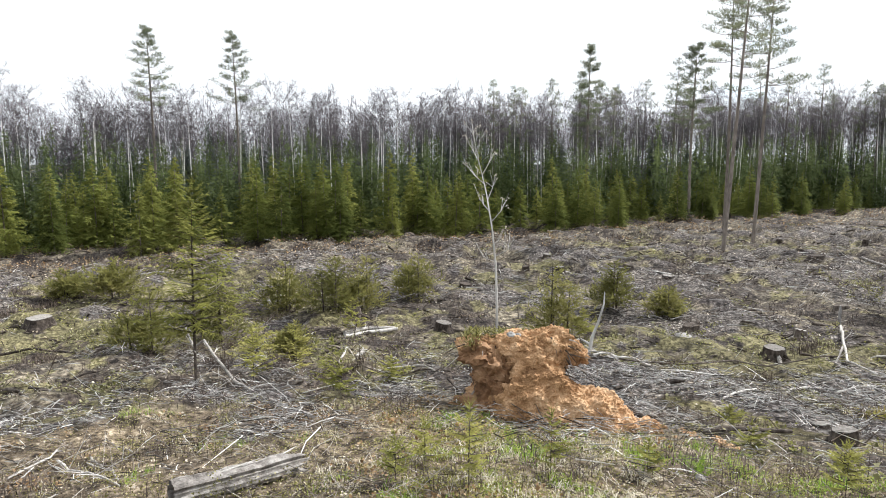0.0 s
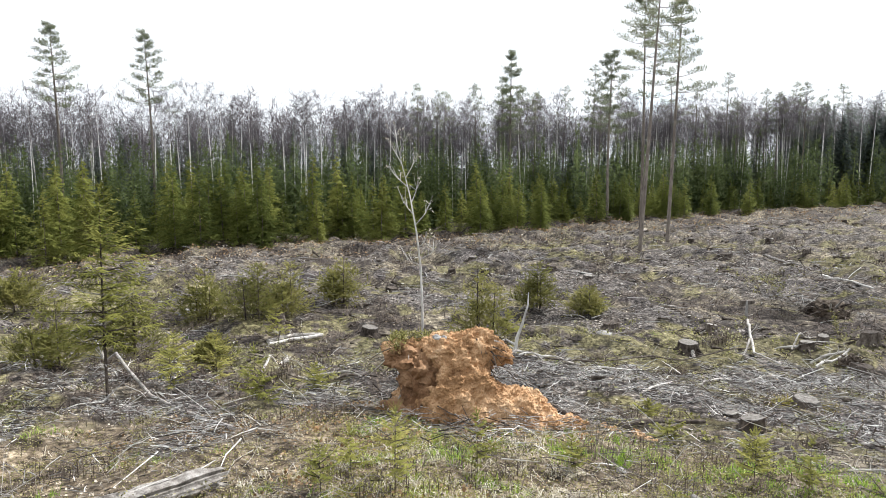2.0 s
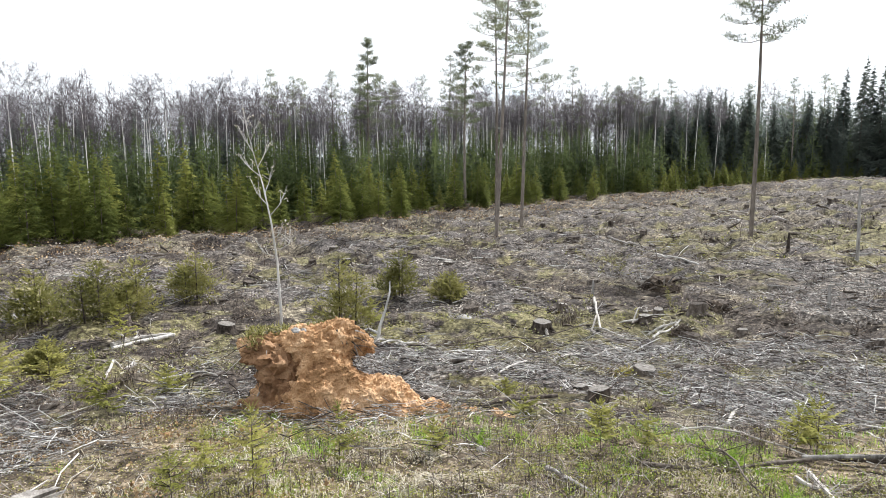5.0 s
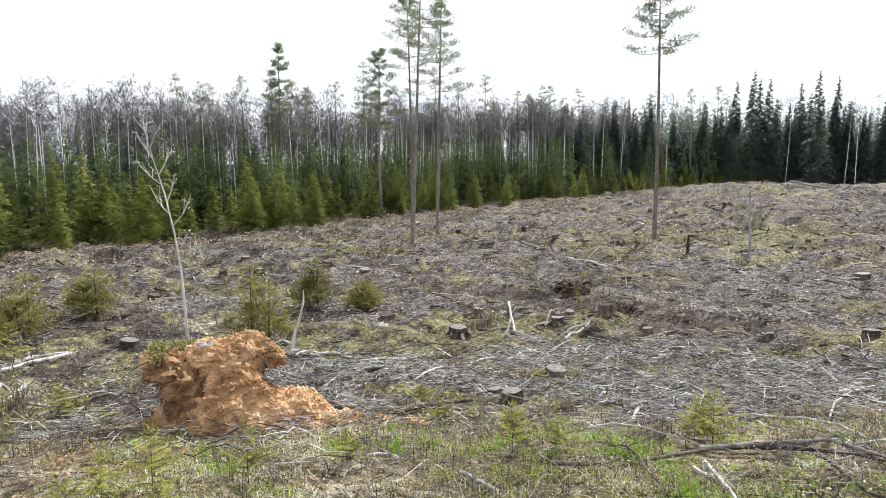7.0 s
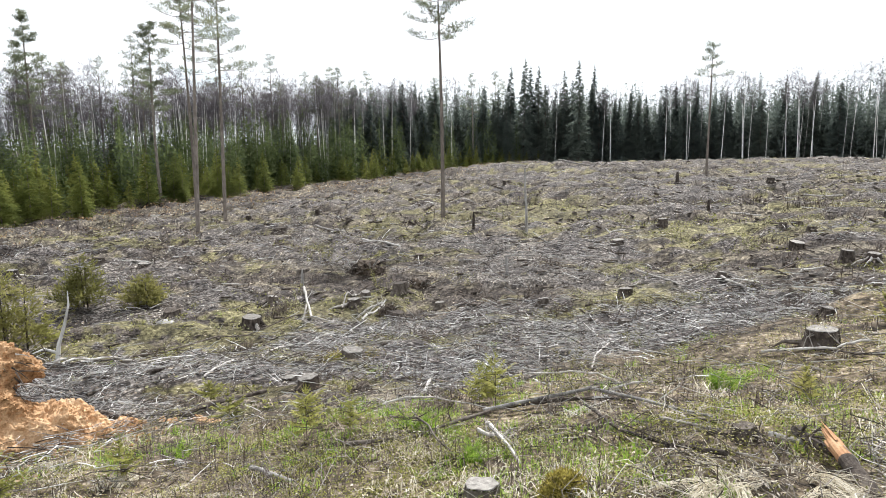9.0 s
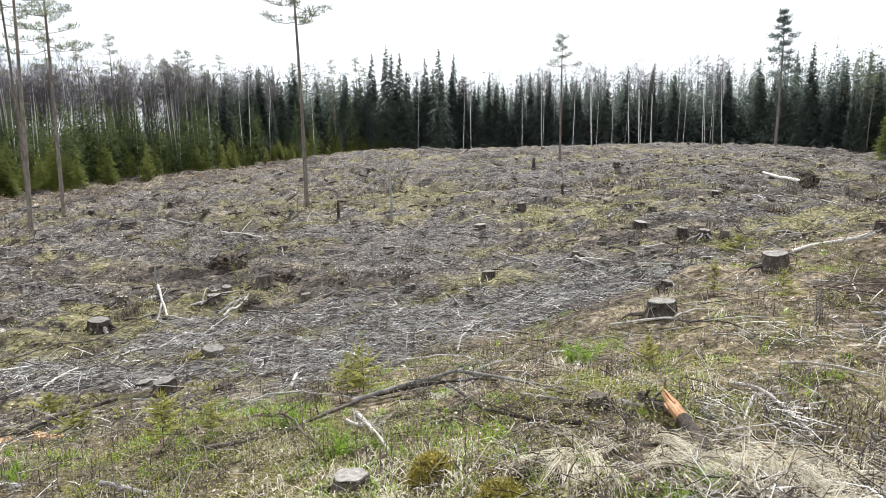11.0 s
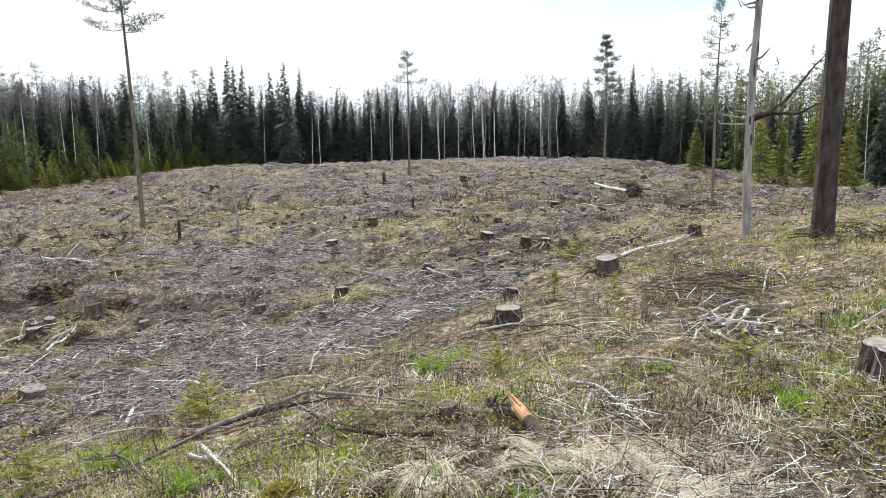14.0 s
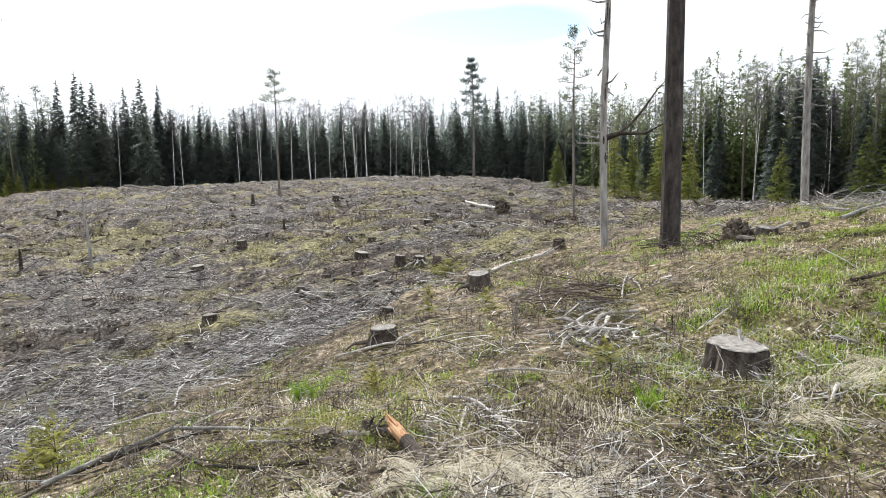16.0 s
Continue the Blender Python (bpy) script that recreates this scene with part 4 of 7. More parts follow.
def leafless_sapling():
    """A thin aspen sapling with bare upward twigs and pale buds."""
    tree = thing("sapling", "thin leafless aspen sapling with pale buds", "tree")
    t, b = Geo(), Geo()
    spine = [Vector(p) for p in ((0, 0, 0), (0.01, 0, 0.6), (0.0, 0, 1.2), (-0.02, -0.02, 1.7), (-0.07, -0.05, 2.15), (-0.15, -0.10, 2.6), (-0.24, -0.15, 2.95), (-0.31, -0.20, 3.25))]
    t.tube(spine, [0.019, 0.017, 0.015, 0.013, 0.010, 0.008, 0.005, 0.003], 7)
    for i, v, dx, dy, dz, q in ((3, 0.1, -0.9, 0.3, 0.35, 0.35), (3, 0.25, 0.9, 0.2, 0.45, 0.42), (3, 0.6, 0.5, -0.7, 0.5, 0.3), (4, 0.2, 0.8, 0.1, 0.9, 0.5), (4, 0.5, -0.6, 0.5, 0.7, 0.35), (4, 0.8, 0.4, 0.4, 0.9, 0.4),
                                (5, 0.3, -0.8, 0.0, 0.7, 0.38), (5, 0.6, 0.5, -0.3, 0.9, 0.4), (6, 0.1, -0.5, 0.4, 0.9, 0.32), (6, 0.5, 0.4, 0.2, 1.0, 0.3), (6, 0.8, -0.2, -0.3, 1.0, 0.25)):
        p = spine[i].lerp(spine[i + 1], v)
        q *= 0.66
        d = Vector((dx, dy, dz)).normalized()
        tip = p + d * q + Vector((0, 0, q * 0.35))
        t.tube([p, p + d * q * 0.6, tip], [0.006, 0.0045, 0.002], 5, False)
        for z in range(4):
            o = (p + d * q * 0.6).lerp(tip, rand(0, 1)) + Vector((rand(-0.09, 0.09), rand(-0.09, 0.09), rand(0.02, 0.12)))
            t.tube([p + d * q * rand(0.45, 0.8), o], [0.0035, 0.002], 3, False)
            for w in range(2):
                needle_tuft(b, o + Vector((rand(-0.03, 0.03), rand(-0.03, 0.03), rand(-0.04, 0.03))), 0.026, 3, 0.016)
    part("stem", t, BLEACHED_WOOD, tree)
    tagged(part("catkin_buds", b, GRASS_DRY, tree, "pale catkin buds"), kind="stuff")
    return tree


stand(leafless_sapling(), 4.75, 8.1)

# ---- litter and low growth, too fine to count ----
rng = np.random.default_rng(5)


def scatter(count, a0, a1, r0, r1, keep=None, power=0.0):
    """Random places between two bearings and distances, denser near the viewer."""
    a = np.radians(rng.uniform(a0, a1, count))
    u = rng.uniform(0, 1, count)
    r = r0 * (r1 / r0) ** (u ** (1 + power))
    x, y = r * np.sin(a), r * np.cos(a)
    if keep is not None:
        ok = rng.uniform(0, 1, count) < keep(x, y)
        x, y = x[ok], y[ok]
    return x, y


def sticks(name, x, y, length, radius, label, material, flat=0.12, along=None, lift=0.03, category="twigs", bent=True, bow=0.045):
    """Slender tapered three-sided sticks lying on the soil."""
    n = len(x)
    ang = rng.uniform(0, 2 * np.pi, n) if along is None else along
    tilt = rng.normal(0, flat, n)
    d = np.stack([np.cos(ang) * np.cos(tilt), np.sin(ang) * np.cos(tilt), np.sin(tilt)], 1)
    z = height(x, y) + rng.uniform(0, 1, n) ** 2 * lift + np.abs(np.sin(tilt)) * length * 0.4
    mid = np.stack([x, y, z], 1)
    side = np.stack([-np.sin(ang), np.cos(ang), np.zeros(n)], 1)
    up = np.cross(d, side)
    arch = side * (rng.normal(0, bow, n) * length)[:, None] + np.array([0, 0, 1.0]) * (rng.uniform(-0.02, 0.07, n) * length)[:, None]
    rings = []
    stations = ((-0.5, 1.0, 0.0), (0.0, 0.8, 1.0), (0.5, 0.35, 0.0)) if bent else ((-0.5, 1.0, 0.0), (0.5, 0.4, 0.0))
    for s, q, bend in stations:
        c = mid + d * (length * s)[:, None] + arch * bend
        for k in range(3):
            w = 2 * np.pi * k / 3
            rings.append(c + (side * np.cos(w) + up * np.sin(w)) * (radius * q)[:, None])
    v = np.stack(rings, 1).reshape(-1, 3)
    f = []
    for lay in range(0, 3 * len(stations) - 3, 3):
        for k in range(3):
            f.append((lay + k, lay + (k + 1) % 3, lay + 3 + (k + 1) % 3, lay + 3 + k))
    faces = (np.arange(n)[:, None, None] * 3 * len(stations) + np.array(f)[None]).reshape(-1, 4)
    return cover_mesh(name, v, faces, label, category, material)


def blades(name, x, y, length, width, label, material, spread=0.5, category="grass", fall=0.35):
    """Bent tapered blades, each of two pieces."""
    n = len(x)
    ang = rng.uniform(0, 2 * np.pi, n)
    out = np.stack([np.cos(ang), np.sin(ang), np.zeros(n)], 1)
    side = np.stack([-np.sin(ang), np.cos(ang), np.zeros(n)], 1) * width[:, None] * 0.5
    lean = np.abs(rng.normal(0, spread, n))[:, None]
    base = np.stack([x, y, height(x, y) - 0.01], 1)
    up = np.array([0, 0, 1.0])
    m = base + (out * lean * 0.4 + up * 0.6) * length[:, None]
    tip = base + (out * lean + up * (1 - fall * np.minimum(lean, 1.6))) * length[:, None]
    v = np.stack([base - side, base + side, m + side * 0.8, m - side * 0.8, tip + side * 0.15, tip - side * 0.15], 1).reshape(-1, 3)
    faces = (np.arange(n)[:, None, None] * 6 + np.array([(0, 1, 2, 3), (3, 2, 4, 5)])[None]).reshape(-1, 4)
    return cover_mesh(name, v, faces, label, category, material)


def tufted(count, per, radius, *where, keep=None, power=0.0):
    x, y = scatter(count, *where, keep=keep, power=power)
    k = rng.integers(per // 2, per, len(x))
    r = np.hypot(x, y)
    grow = np.clip(r / 12, 1, 3)
    x, y, grow = np.repeat(x, k), np.repeat(y, k), np.repeat(grow, k)
    return x + rng.normal(0, 1, len(x)) * radius * grow, y + rng.normal(0, 1, len(y)) * radius * grow, grow


def leaves(name, x, y, tall, size, label, material, category="undergrowth"):
    """Small leaf-shaped pieces at all angles, making a low springy cover."""
    n = len(x)
    a, b = rng.uniform(0, 2 * np.pi, n), rng.normal(0.2, 0.55, n)
    d = np.stack([np.cos(a) * np.cos(b), np.sin(a) * np.cos(b), np.sin(b)], 1)
    side = np.stack([-np.sin(a), np.cos(a), rng.normal(0, 0.5, n)], 1)
    side /= np.linalg.norm(side, axis=1)[:, None]
    p = np.stack([x, y, height(x, y) + rng.uniform(0, 1, n) * tall], 1)
    d, side = d * size[:, None], side * (size * rng.uniform(0.28, 0.5, n))[:, None]
    v = np.stack([p, p + d * 0.5 + side, p + d, p + d * 0.45 - side], 1).reshape(-1, 3)
    return cover_mesh(name, v, np.arange(n * 4).reshape(-1, 4), label, category, material)


def slash_keep(x, y):
    slash, moss, heath = zones(x, y)
    return (0.05 + 0.95 * slash) * (1 - 0.92 * bank(x, y)) * (1 - 0.9 * meadow(x, y))


# grey slash: fine twigs in thick bands, most of them dark, some bleached
def contour(x, y, loose):
    """Most pieces lie along the foot of the bank, the rest any way."""
    way = -np.radians(np.clip(bearing_of(x, y), 10, 78))
    return np.where(rng.uniform(0, 1, len(x)) < 0.62, way + rng.normal(0, loose, len(x)), rng.uniform(0, 6.3, len(x)))


for name, count, near, end, bent, material, label in (("slash_twigs", 70000, 4.5, 16, True, TWIG_GREY, "grey felling twigs strewn below the bank"), ("slash_twigs", 56000, 16, 90, False, TWIG_DIM, "dull grey felling twigs strewn over the far slope")):
    x, y = scatter(count, -42, 122, near, end, keep=slash_keep, power=-0.1)
    r = np.hypot(x, y)
    grow = np.clip(r / 15, 0.6, 1.7)
    sticks(name, x, y, rng.gamma(1.1, 0.13, len(x)) * grow ** 0.5 + 0.04, rng.uniform(0.002, 0.0095, len(x)) * grow, label, material, along=contour(x, y, 0.4), lift=0.16, flat=0.25, bent=bent)

# dark old brushwood between the bands
x, y = scatter(44000, -42, 122, 6, 82, keep=lambda x, y: (zones(x, y)[2] + 0.15) * (1 - bank(x, y)) * (1 - meadow(x, y)), power=-0.15)
grow = np.clip(np.hypot(x, y) / 15, 0.7, 2.2)
sticks("dark_brash", x, y, rng.gamma(2.0, 0.06, len(x)) * grow ** 0.6 + 0.05, rng.uniform(0.004, 0.012, len(x)) * grow, "dark old brushwood heaped in low bands", HEATHER, lift=0.26, flat=0.5, bent=False)

# bright bleached sticks in the slash
x, y = scatter(18000, -42, 122, 6.5, 80, keep=lambda x, y: slash_keep(x, y) * (0.55 + 0.45 * smooth(10, 20, np.hypot(x, y))) * np.clip(0.06 + patch(x, y, 2.5, 61, 0.48, 0.64) + spots_near(x, y, BRASH), 0, 1), power=-0.25)
grow = np.clip(np.hypot(x, y) / 16, 0.45, 1.5)
thin = rng.uniform(0, 1, len(x)) < np.clip(np.hypot(x, y) / 18, 0.45, 1)
x, y, grow = x[thin], y[thin], grow[thin]
sticks("bleached_sticks", x, y, rng.gamma(2.0, 0.14, len(x)) * grow ** 0.4 + 0.06, rng.uniform(0.003, 0.0105, len(x)) * grow, "bleached barkless sticks among the slash", BLEACHED_WOOD, lift=0.2, flat=0.25, along=contour(x, y, 0.5))

# thicker root ends, log butts and broken poles over the field
x, y = scatter(6500, -42, 122, 8, 85, keep=lambda x, y: (1 - bank(x, y)) * (1 - meadow(x, y)) * (0.25 + 0.75 * patch(x, y, 3.0, 83, 0.42, 0.58)), power=-0.45)
grow = np.clip(np.hypot(x, y) / 25, 0.7, 1.4)
sticks("dark_brash", x, y, rng.gamma(2.0, 0.07, len(x)) * grow + 0.08, rng.uniform(0.015, 0.065, len(x)) * grow, "dark root ends and log butts among the slash", STUMP_BARK, lift=0.10, flat=0.22, along=contour(x, y, 0.4))
x, y = scatter(1500, -42, 122, 8, 85, keep=lambda x, y: (1 - bank(x, y)) * (1 - meadow(x, y)) * (0.15 + 0.85 * slash_keep(x, y)), power=-0.45)
grow = np.clip(np.hypot(x, y) / 25, 0.6, 1.4)
sticks("bleached_sticks", x, y, rng.gamma(2.0, 0.22, len(x)) * grow ** 0.5 + 0.2, rng.uniform(0.008, 0.026, len(x)) * grow, "bleached poles lying over the field", BLEACHED_WOOD, lift=0.16, flat=0.12, along=contour(x, y, 0.4))

# fine dead twigs on the bank beside the viewer
x, y = scatter(5200, 62, 120, 2.6, 8.0, keep=lambda x, y: np.clip(patch(x, y, 0.9, 71, 0.35, 0.6), 0.05, 1) * (1 - 0.7 * meadow(x, y)))
sticks("dead_twigs", x, y, rng.gamma(2.0, 0.055, len(x)) + 0.03, rng.uniform(0.0012, 0.004, len(x)), "tangled dead twigs on the bank", TWIG_BANK, lift=0.09, flat=0.3, bow=0.15)
x, y = scatter(8000, -42, 62, 2.2, 6.5, keep=lambda x, y: np.clip(patch(x, y, 0.8, 75, 0.38, 0.62), 0.05, 1))
sticks("dead_twigs", x, y, rng.gamma(2.0, 0.07, len(x)) + 0.04, rng.uniform(0.001, 0.0034, len(x)), "tangled dead twigs in the bank's growth", TWIG_BANK, lift=0.07, flat=0.3, bow=0.15)

x, y = scatter(4000, 78, 118, 2.6, 6.0, keep=lambda x, y: patch(x, y, 0.8, 77, 0.40, 0.54))
sticks("dead_twigs", x, y, rng.gamma(2.0, 0.05, len(x)) + 0.04, rng.uniform(0.0012, 0.0038, len(x)), "bleached dead twigs matted beside the tussocks", TWIG_GREY, lift=0.08, flat=0.3, bow=0.15)

# bleached grass
x, y, g = tufted(1800, 22, 0.045, -42, 122, 1.6, 13, keep=lambda x, y: bank(x, y) * np.clip(patch(x, y, 0.8, 12, 0.54, 0.66), 0.03, 1))
blades("dry_grass", x, y, rng.uniform(0.03, 0.11, len(x)), rng.uniform(0.003, 0.006, len(x)), "matted bleached grass on the bank", GRASS_DRY, 1.2, fall=0.6)

x, y, g = tufted(700, 22, 0.07, 94, 122, 4.5, 18, keep=lambda x, y: meadow(x, y) * patch(x, y, 0.8, 39, 0.42, 0.62))
blades("dry_grass", x, y, rng.uniform(0.04, 0.14, len(x)), rng.uniform(0.0025, 0.006, len(x)), "bleached grass among the green", GRASS_DRY, 1.2, fall=0.6)

x, y, g = tufted(170, 22, 0.05, 66, 122, 2.3, 5.4, keep=lambda x, y: patch(x, y, 0.5, 43, 0.50, 0.62))
blades("dry_grass", x, y, rng.uniform(0.06, 0.18, len(x)), rng.uniform(0.003, 0.006, len(x)), "long bleached grass lying flat on the bank", GRASS_DRY, 1.5, fall=0.62)

x, y, g = tufted(650, 24, 0.04, -12, 60, 2.6, 5.6, keep=lambda x, y: patch(x, y, 0.6, 47, 0.46, 0.58))
blades("dry_grass", x, y, rng.uniform(0.03, 0.09, len(x)), rng.uniform(0.004, 0.008, len(x)), "pale grass mixed with the green on the bank", GRASS_DRY, 1.3, fall=0.6)

# where the long bleached grass leaves no room for moss
TUSSOCK_GROUND = [(3.2, 0.5, 0.35), (3.0, 1.0, 0.25), (3.3, -0.1, 0.3), (4.15, -1.3, 0.25)]

# bilberry and moss cover
x, y, g = tufted(6800, 56, 0.075, -42, 122, 1.8, 16, keep=lambda x, y: bank(x, y) * (1 - 0.9 * spots_near(x, y, TUSSOCK_GROUND)) * np.clip(patch(x, y, 0.6, 15, 0.40, 0.53), 0.05, 1) * (1 - 0.4 * meadow(x, y)))
leaves("bilberry_cover", x, y, 0.03 + 0.21 * value_noise(x, y, 0.3, 16) ** 2, rng.uniform(0.008, 0.019, len(x)), "low olive-green bilberry and moss growth", GRASS_BANK)

x, y, g = tufted(3600, 50, 0.08, 60, 120, 3.2, 15, keep=lambda x, y: np.clip(bank(x, y) + meadow(x, y), 0, 1) * (1 - spots_near(x, y, TUSSOCK_GROUND)) * patch(x, y, 0.55, 113, 0.42, 0.54))
leaves("bilberry_cover", x, y, 0.03 + 0.12 * value_noise(x, y, 0.3, 18) ** 2, rng.uniform(0.007, 0.016, len(x)), "yellow-green moss cushions on the bank", MOSS_BRIGHT)

x, y, g = tufted(1500, 50, 0.06, -6, 48, 2.6, 5.8, keep=lambda x, y: patch(x, y, 0.45, 127, 0.44, 0.56))
leaves("bilberry_cover", x, y, 0.03 + 0.12 * value_noise(x, y, 0.25, 28) ** 2, rng.uniform(0.007, 0.016, len(x)), "yellow-green moss and bilberry before the root plate", MOSS_BRIGHT)


def mossy(x, y):
    return zones(x, y)[1] * (1 - bank(x, y))


x, y, g = tufted(7500, 22, 0.10, -42, 122, 5, 85, keep=mossy, power=-0.3)
leaves("moss_cover", x, y, (0.05 + 0.10 * value_noise(x, y, 0.6, 19)) * g ** 0.5, rng.uniform(0.025, 0.06, len(x)) * g ** 0.65, "olive moss and bilberry between the slash", GRASS_OLIVE)
x, y, g = tufted(2200, 30, 0.08, -42, 122, 5, 40, keep=lambda x, y: np.clip(mossy(x, y) * patch(x, y, 0.9, 23, 0.45, 0.62) + 0.5 * spots_near(x, y, GREENER), 0, 1), power=-0.3)
leaves("moss_cover", x, y, (0.06 + 0.08 * value_noise(x, y, 0.4, 25)) * g ** 0.5, rng.uniform(0.02, 0.045, len(x)) * g ** 0.65, "bright yellow-green moss tufts in the slash", MOSS_BRIGHT)

# rusty dead bracken and needles along the young spruces
x, y = scatter(90000, -42, 75, 24, 90, keep=lambda x, y: (1 - smooth(1, 13, edge_y(x) - y)) * (y < edge_y(x) + 3) * patch(x, y, 1.6, 95, 0.32, 0.55), power=-0.45)
leaves("dead_bracken", x, y, 0.22, rng.uniform(0.06, 0.16, len(x)), "rusty brown bracken and dry needles before the young spruces", BRACKEN)

# brown heather
x, y, g = tufted(9000, 26, 0.085, -42, 122, 3, 75, keep=lambda x, y: (0.05 + zones(x, y)[2] * (1 - bank(x, y)) + 0.5 * bank(x, y) * patch(x, y, 0.8, 21, 0.5, 0.6)) * (1 - meadow(x, y)), power=-0.25)
blades("heather", x, y, rng.uniform(0.06, 0.20, len(x)) * g ** 0.6, rng.uniform(0.003, 0.007, len(x)) * g, "dead brown heather and brushwood", HEATHER, 1.0, "heather")

# low heath and bilberry clumps, knee high, over the field
x, y, g = tufted(330, 260, 0.15, -42, 100, 9, 55, keep=lambda x, y: (1 - bank(x, y)) * (0.15 + 0.85 * (1 - zones(x, y)[0])) * patch(x, y, 4.0, 121, 0.42, 0.58), power=-0.3)
k = len(x) // 2
leaves("heath_clumps", x[:k], y[:k], 0.05 + 0.25 * value_noise(x[:k], y[:k], 0.5, 123), rng.uniform(0.02, 0.05, k) * g[:k] ** 0.7, "low olive heath clumps on the field", GRASS_OLIVE)
blades("heath_clumps", x[k:], y[k:], rng.uniform(0.12, 0.34, len(x) - k), rng.uniform(0.004, 0.008, len(x) - k) * g[k:], "brown twiggy heath clumps on the field", HEATHER, 0.7, "heather")

# green grass
x, y, g = tufted(3000, 36, 0.07, 90, 122, 3.6, 19, keep=lambda x, y: meadow(x, y) * np.clip(patch(x, y, 0.7, 30, 0.40, 0.52), 0.05, 1))
x2, y2, g2 = tufted(3400, 36, 0.04, -42, 112, 1.8, 24, keep=lambda x, y: patch(x, y, 0.55, 33, 0.52, 0.62) * (0.1 + 0.9 * bank(x, y)) * (0.25 + 0.75 * smooth(-6, 22, bearing_of(x, y))))
x3, y3, g3 = tufted(900, 36, 0.05, -5, 62, 2.4, 6.2, keep=lambda x, y: patch(x, y, 0.35, 37, 0.54, 0.62))
x, y = np.concatenate([x, x2, x3]), np.concatenate([y, y2, y3])
blades("fresh_grass", x, y, rng.uniform(0.025, 0.10, len(x)), rng.uniform(0.003, 0.007, len(x)), "fresh green spring grass", GRASS_GREEN, 0.9)
x, y, g = tufted(1500, 60, 0.12, 92, 122, 3.6, 20, keep=lambda x, y: meadow(x, y))
leaves("green_moss", x, y, 0.03 + 0.03 * value_noise(x, y, 0.4, 36), rng.uniform(0.012, 0.03, len(x)), "yellow-green moss under the grass", GRASS_BANK, "moss")

# rusty litter and thin dry stalks on the bank
x, y, g = tufted(900, 26, 0.07, -42, 30, 2.2, 7.5, keep=lambda x, y: patch(x, y, 0.5, 103, 0.47, 0.58) * (1 - smooth(0, 26, bearing_of(x, y))))
leaves("dead_bracken", x, y, 0.05, rng.uniform(0.012, 0.04, len(x)), "rusty dead bracken shreds on the bank", BRACKEN)
x, y, g = tufted(330, 9, 0.06, -42, 112, 2.2, 9.0, keep=lambda x, y: bank(x, y) * patch(x, y, 0.7, 107, 0.42, 0.58))
blades("dry_stalks", x, y, rng.uniform(0.06, 0.22, len(x)), rng.uniform(0.002, 0.0035, len(x)), "thin dry upright stalks on the bank", LITTER, 0.25, "stalks", 0.1)

# needle and bark litter lying on all the soil
x, y = scatter(70000, -42, 122, 1.7, 12)
r = np.hypot(x, y)
leaves("forest_litter", x, y, 0.02 + 0.03 * np.clip(r / 10, 1, 3), rng.uniform(0.008, 0.03, len(x)) * np.clip(r / 7, 0.8, 4), "loose bark flakes and needle litter", LITTER, "litter")
x, y = scatter(26000, -42, 122, 12, 70, keep=lambda x, y: 0.35 + 0.65 * patch(x, y, 1.5, 97, 0.4, 0.6), power=-0.3)
r = np.hypot(x, y)
leaves("forest_litter", x, y, 0.06 + 0.05 * np.clip(r / 25, 1, 2), rng.uniform(0.03, 0.08, len(x)) * np.clip(r / 20, 0.8, 2.4), "bark flakes and dry litter over the field", LITTER, "litter")

# ---- things lying and standing in the clearing ----
random.seed(47)
STUMP_LABELS = {
    "flat": "sawn conifer stump with a greyed flat top",
    "low": "low sawn stump nearly level with the soil",
    "pale": "pale weathered stump among the slash",
    "mossy": "ragged stump with orange-brown moss round its foot",
    "dark": "dark decayed stump with ragged bark",
    "rooted": "dark stump on spreading exposed roots",
    "double": "broad grey stump with two joined sawn tops",
}


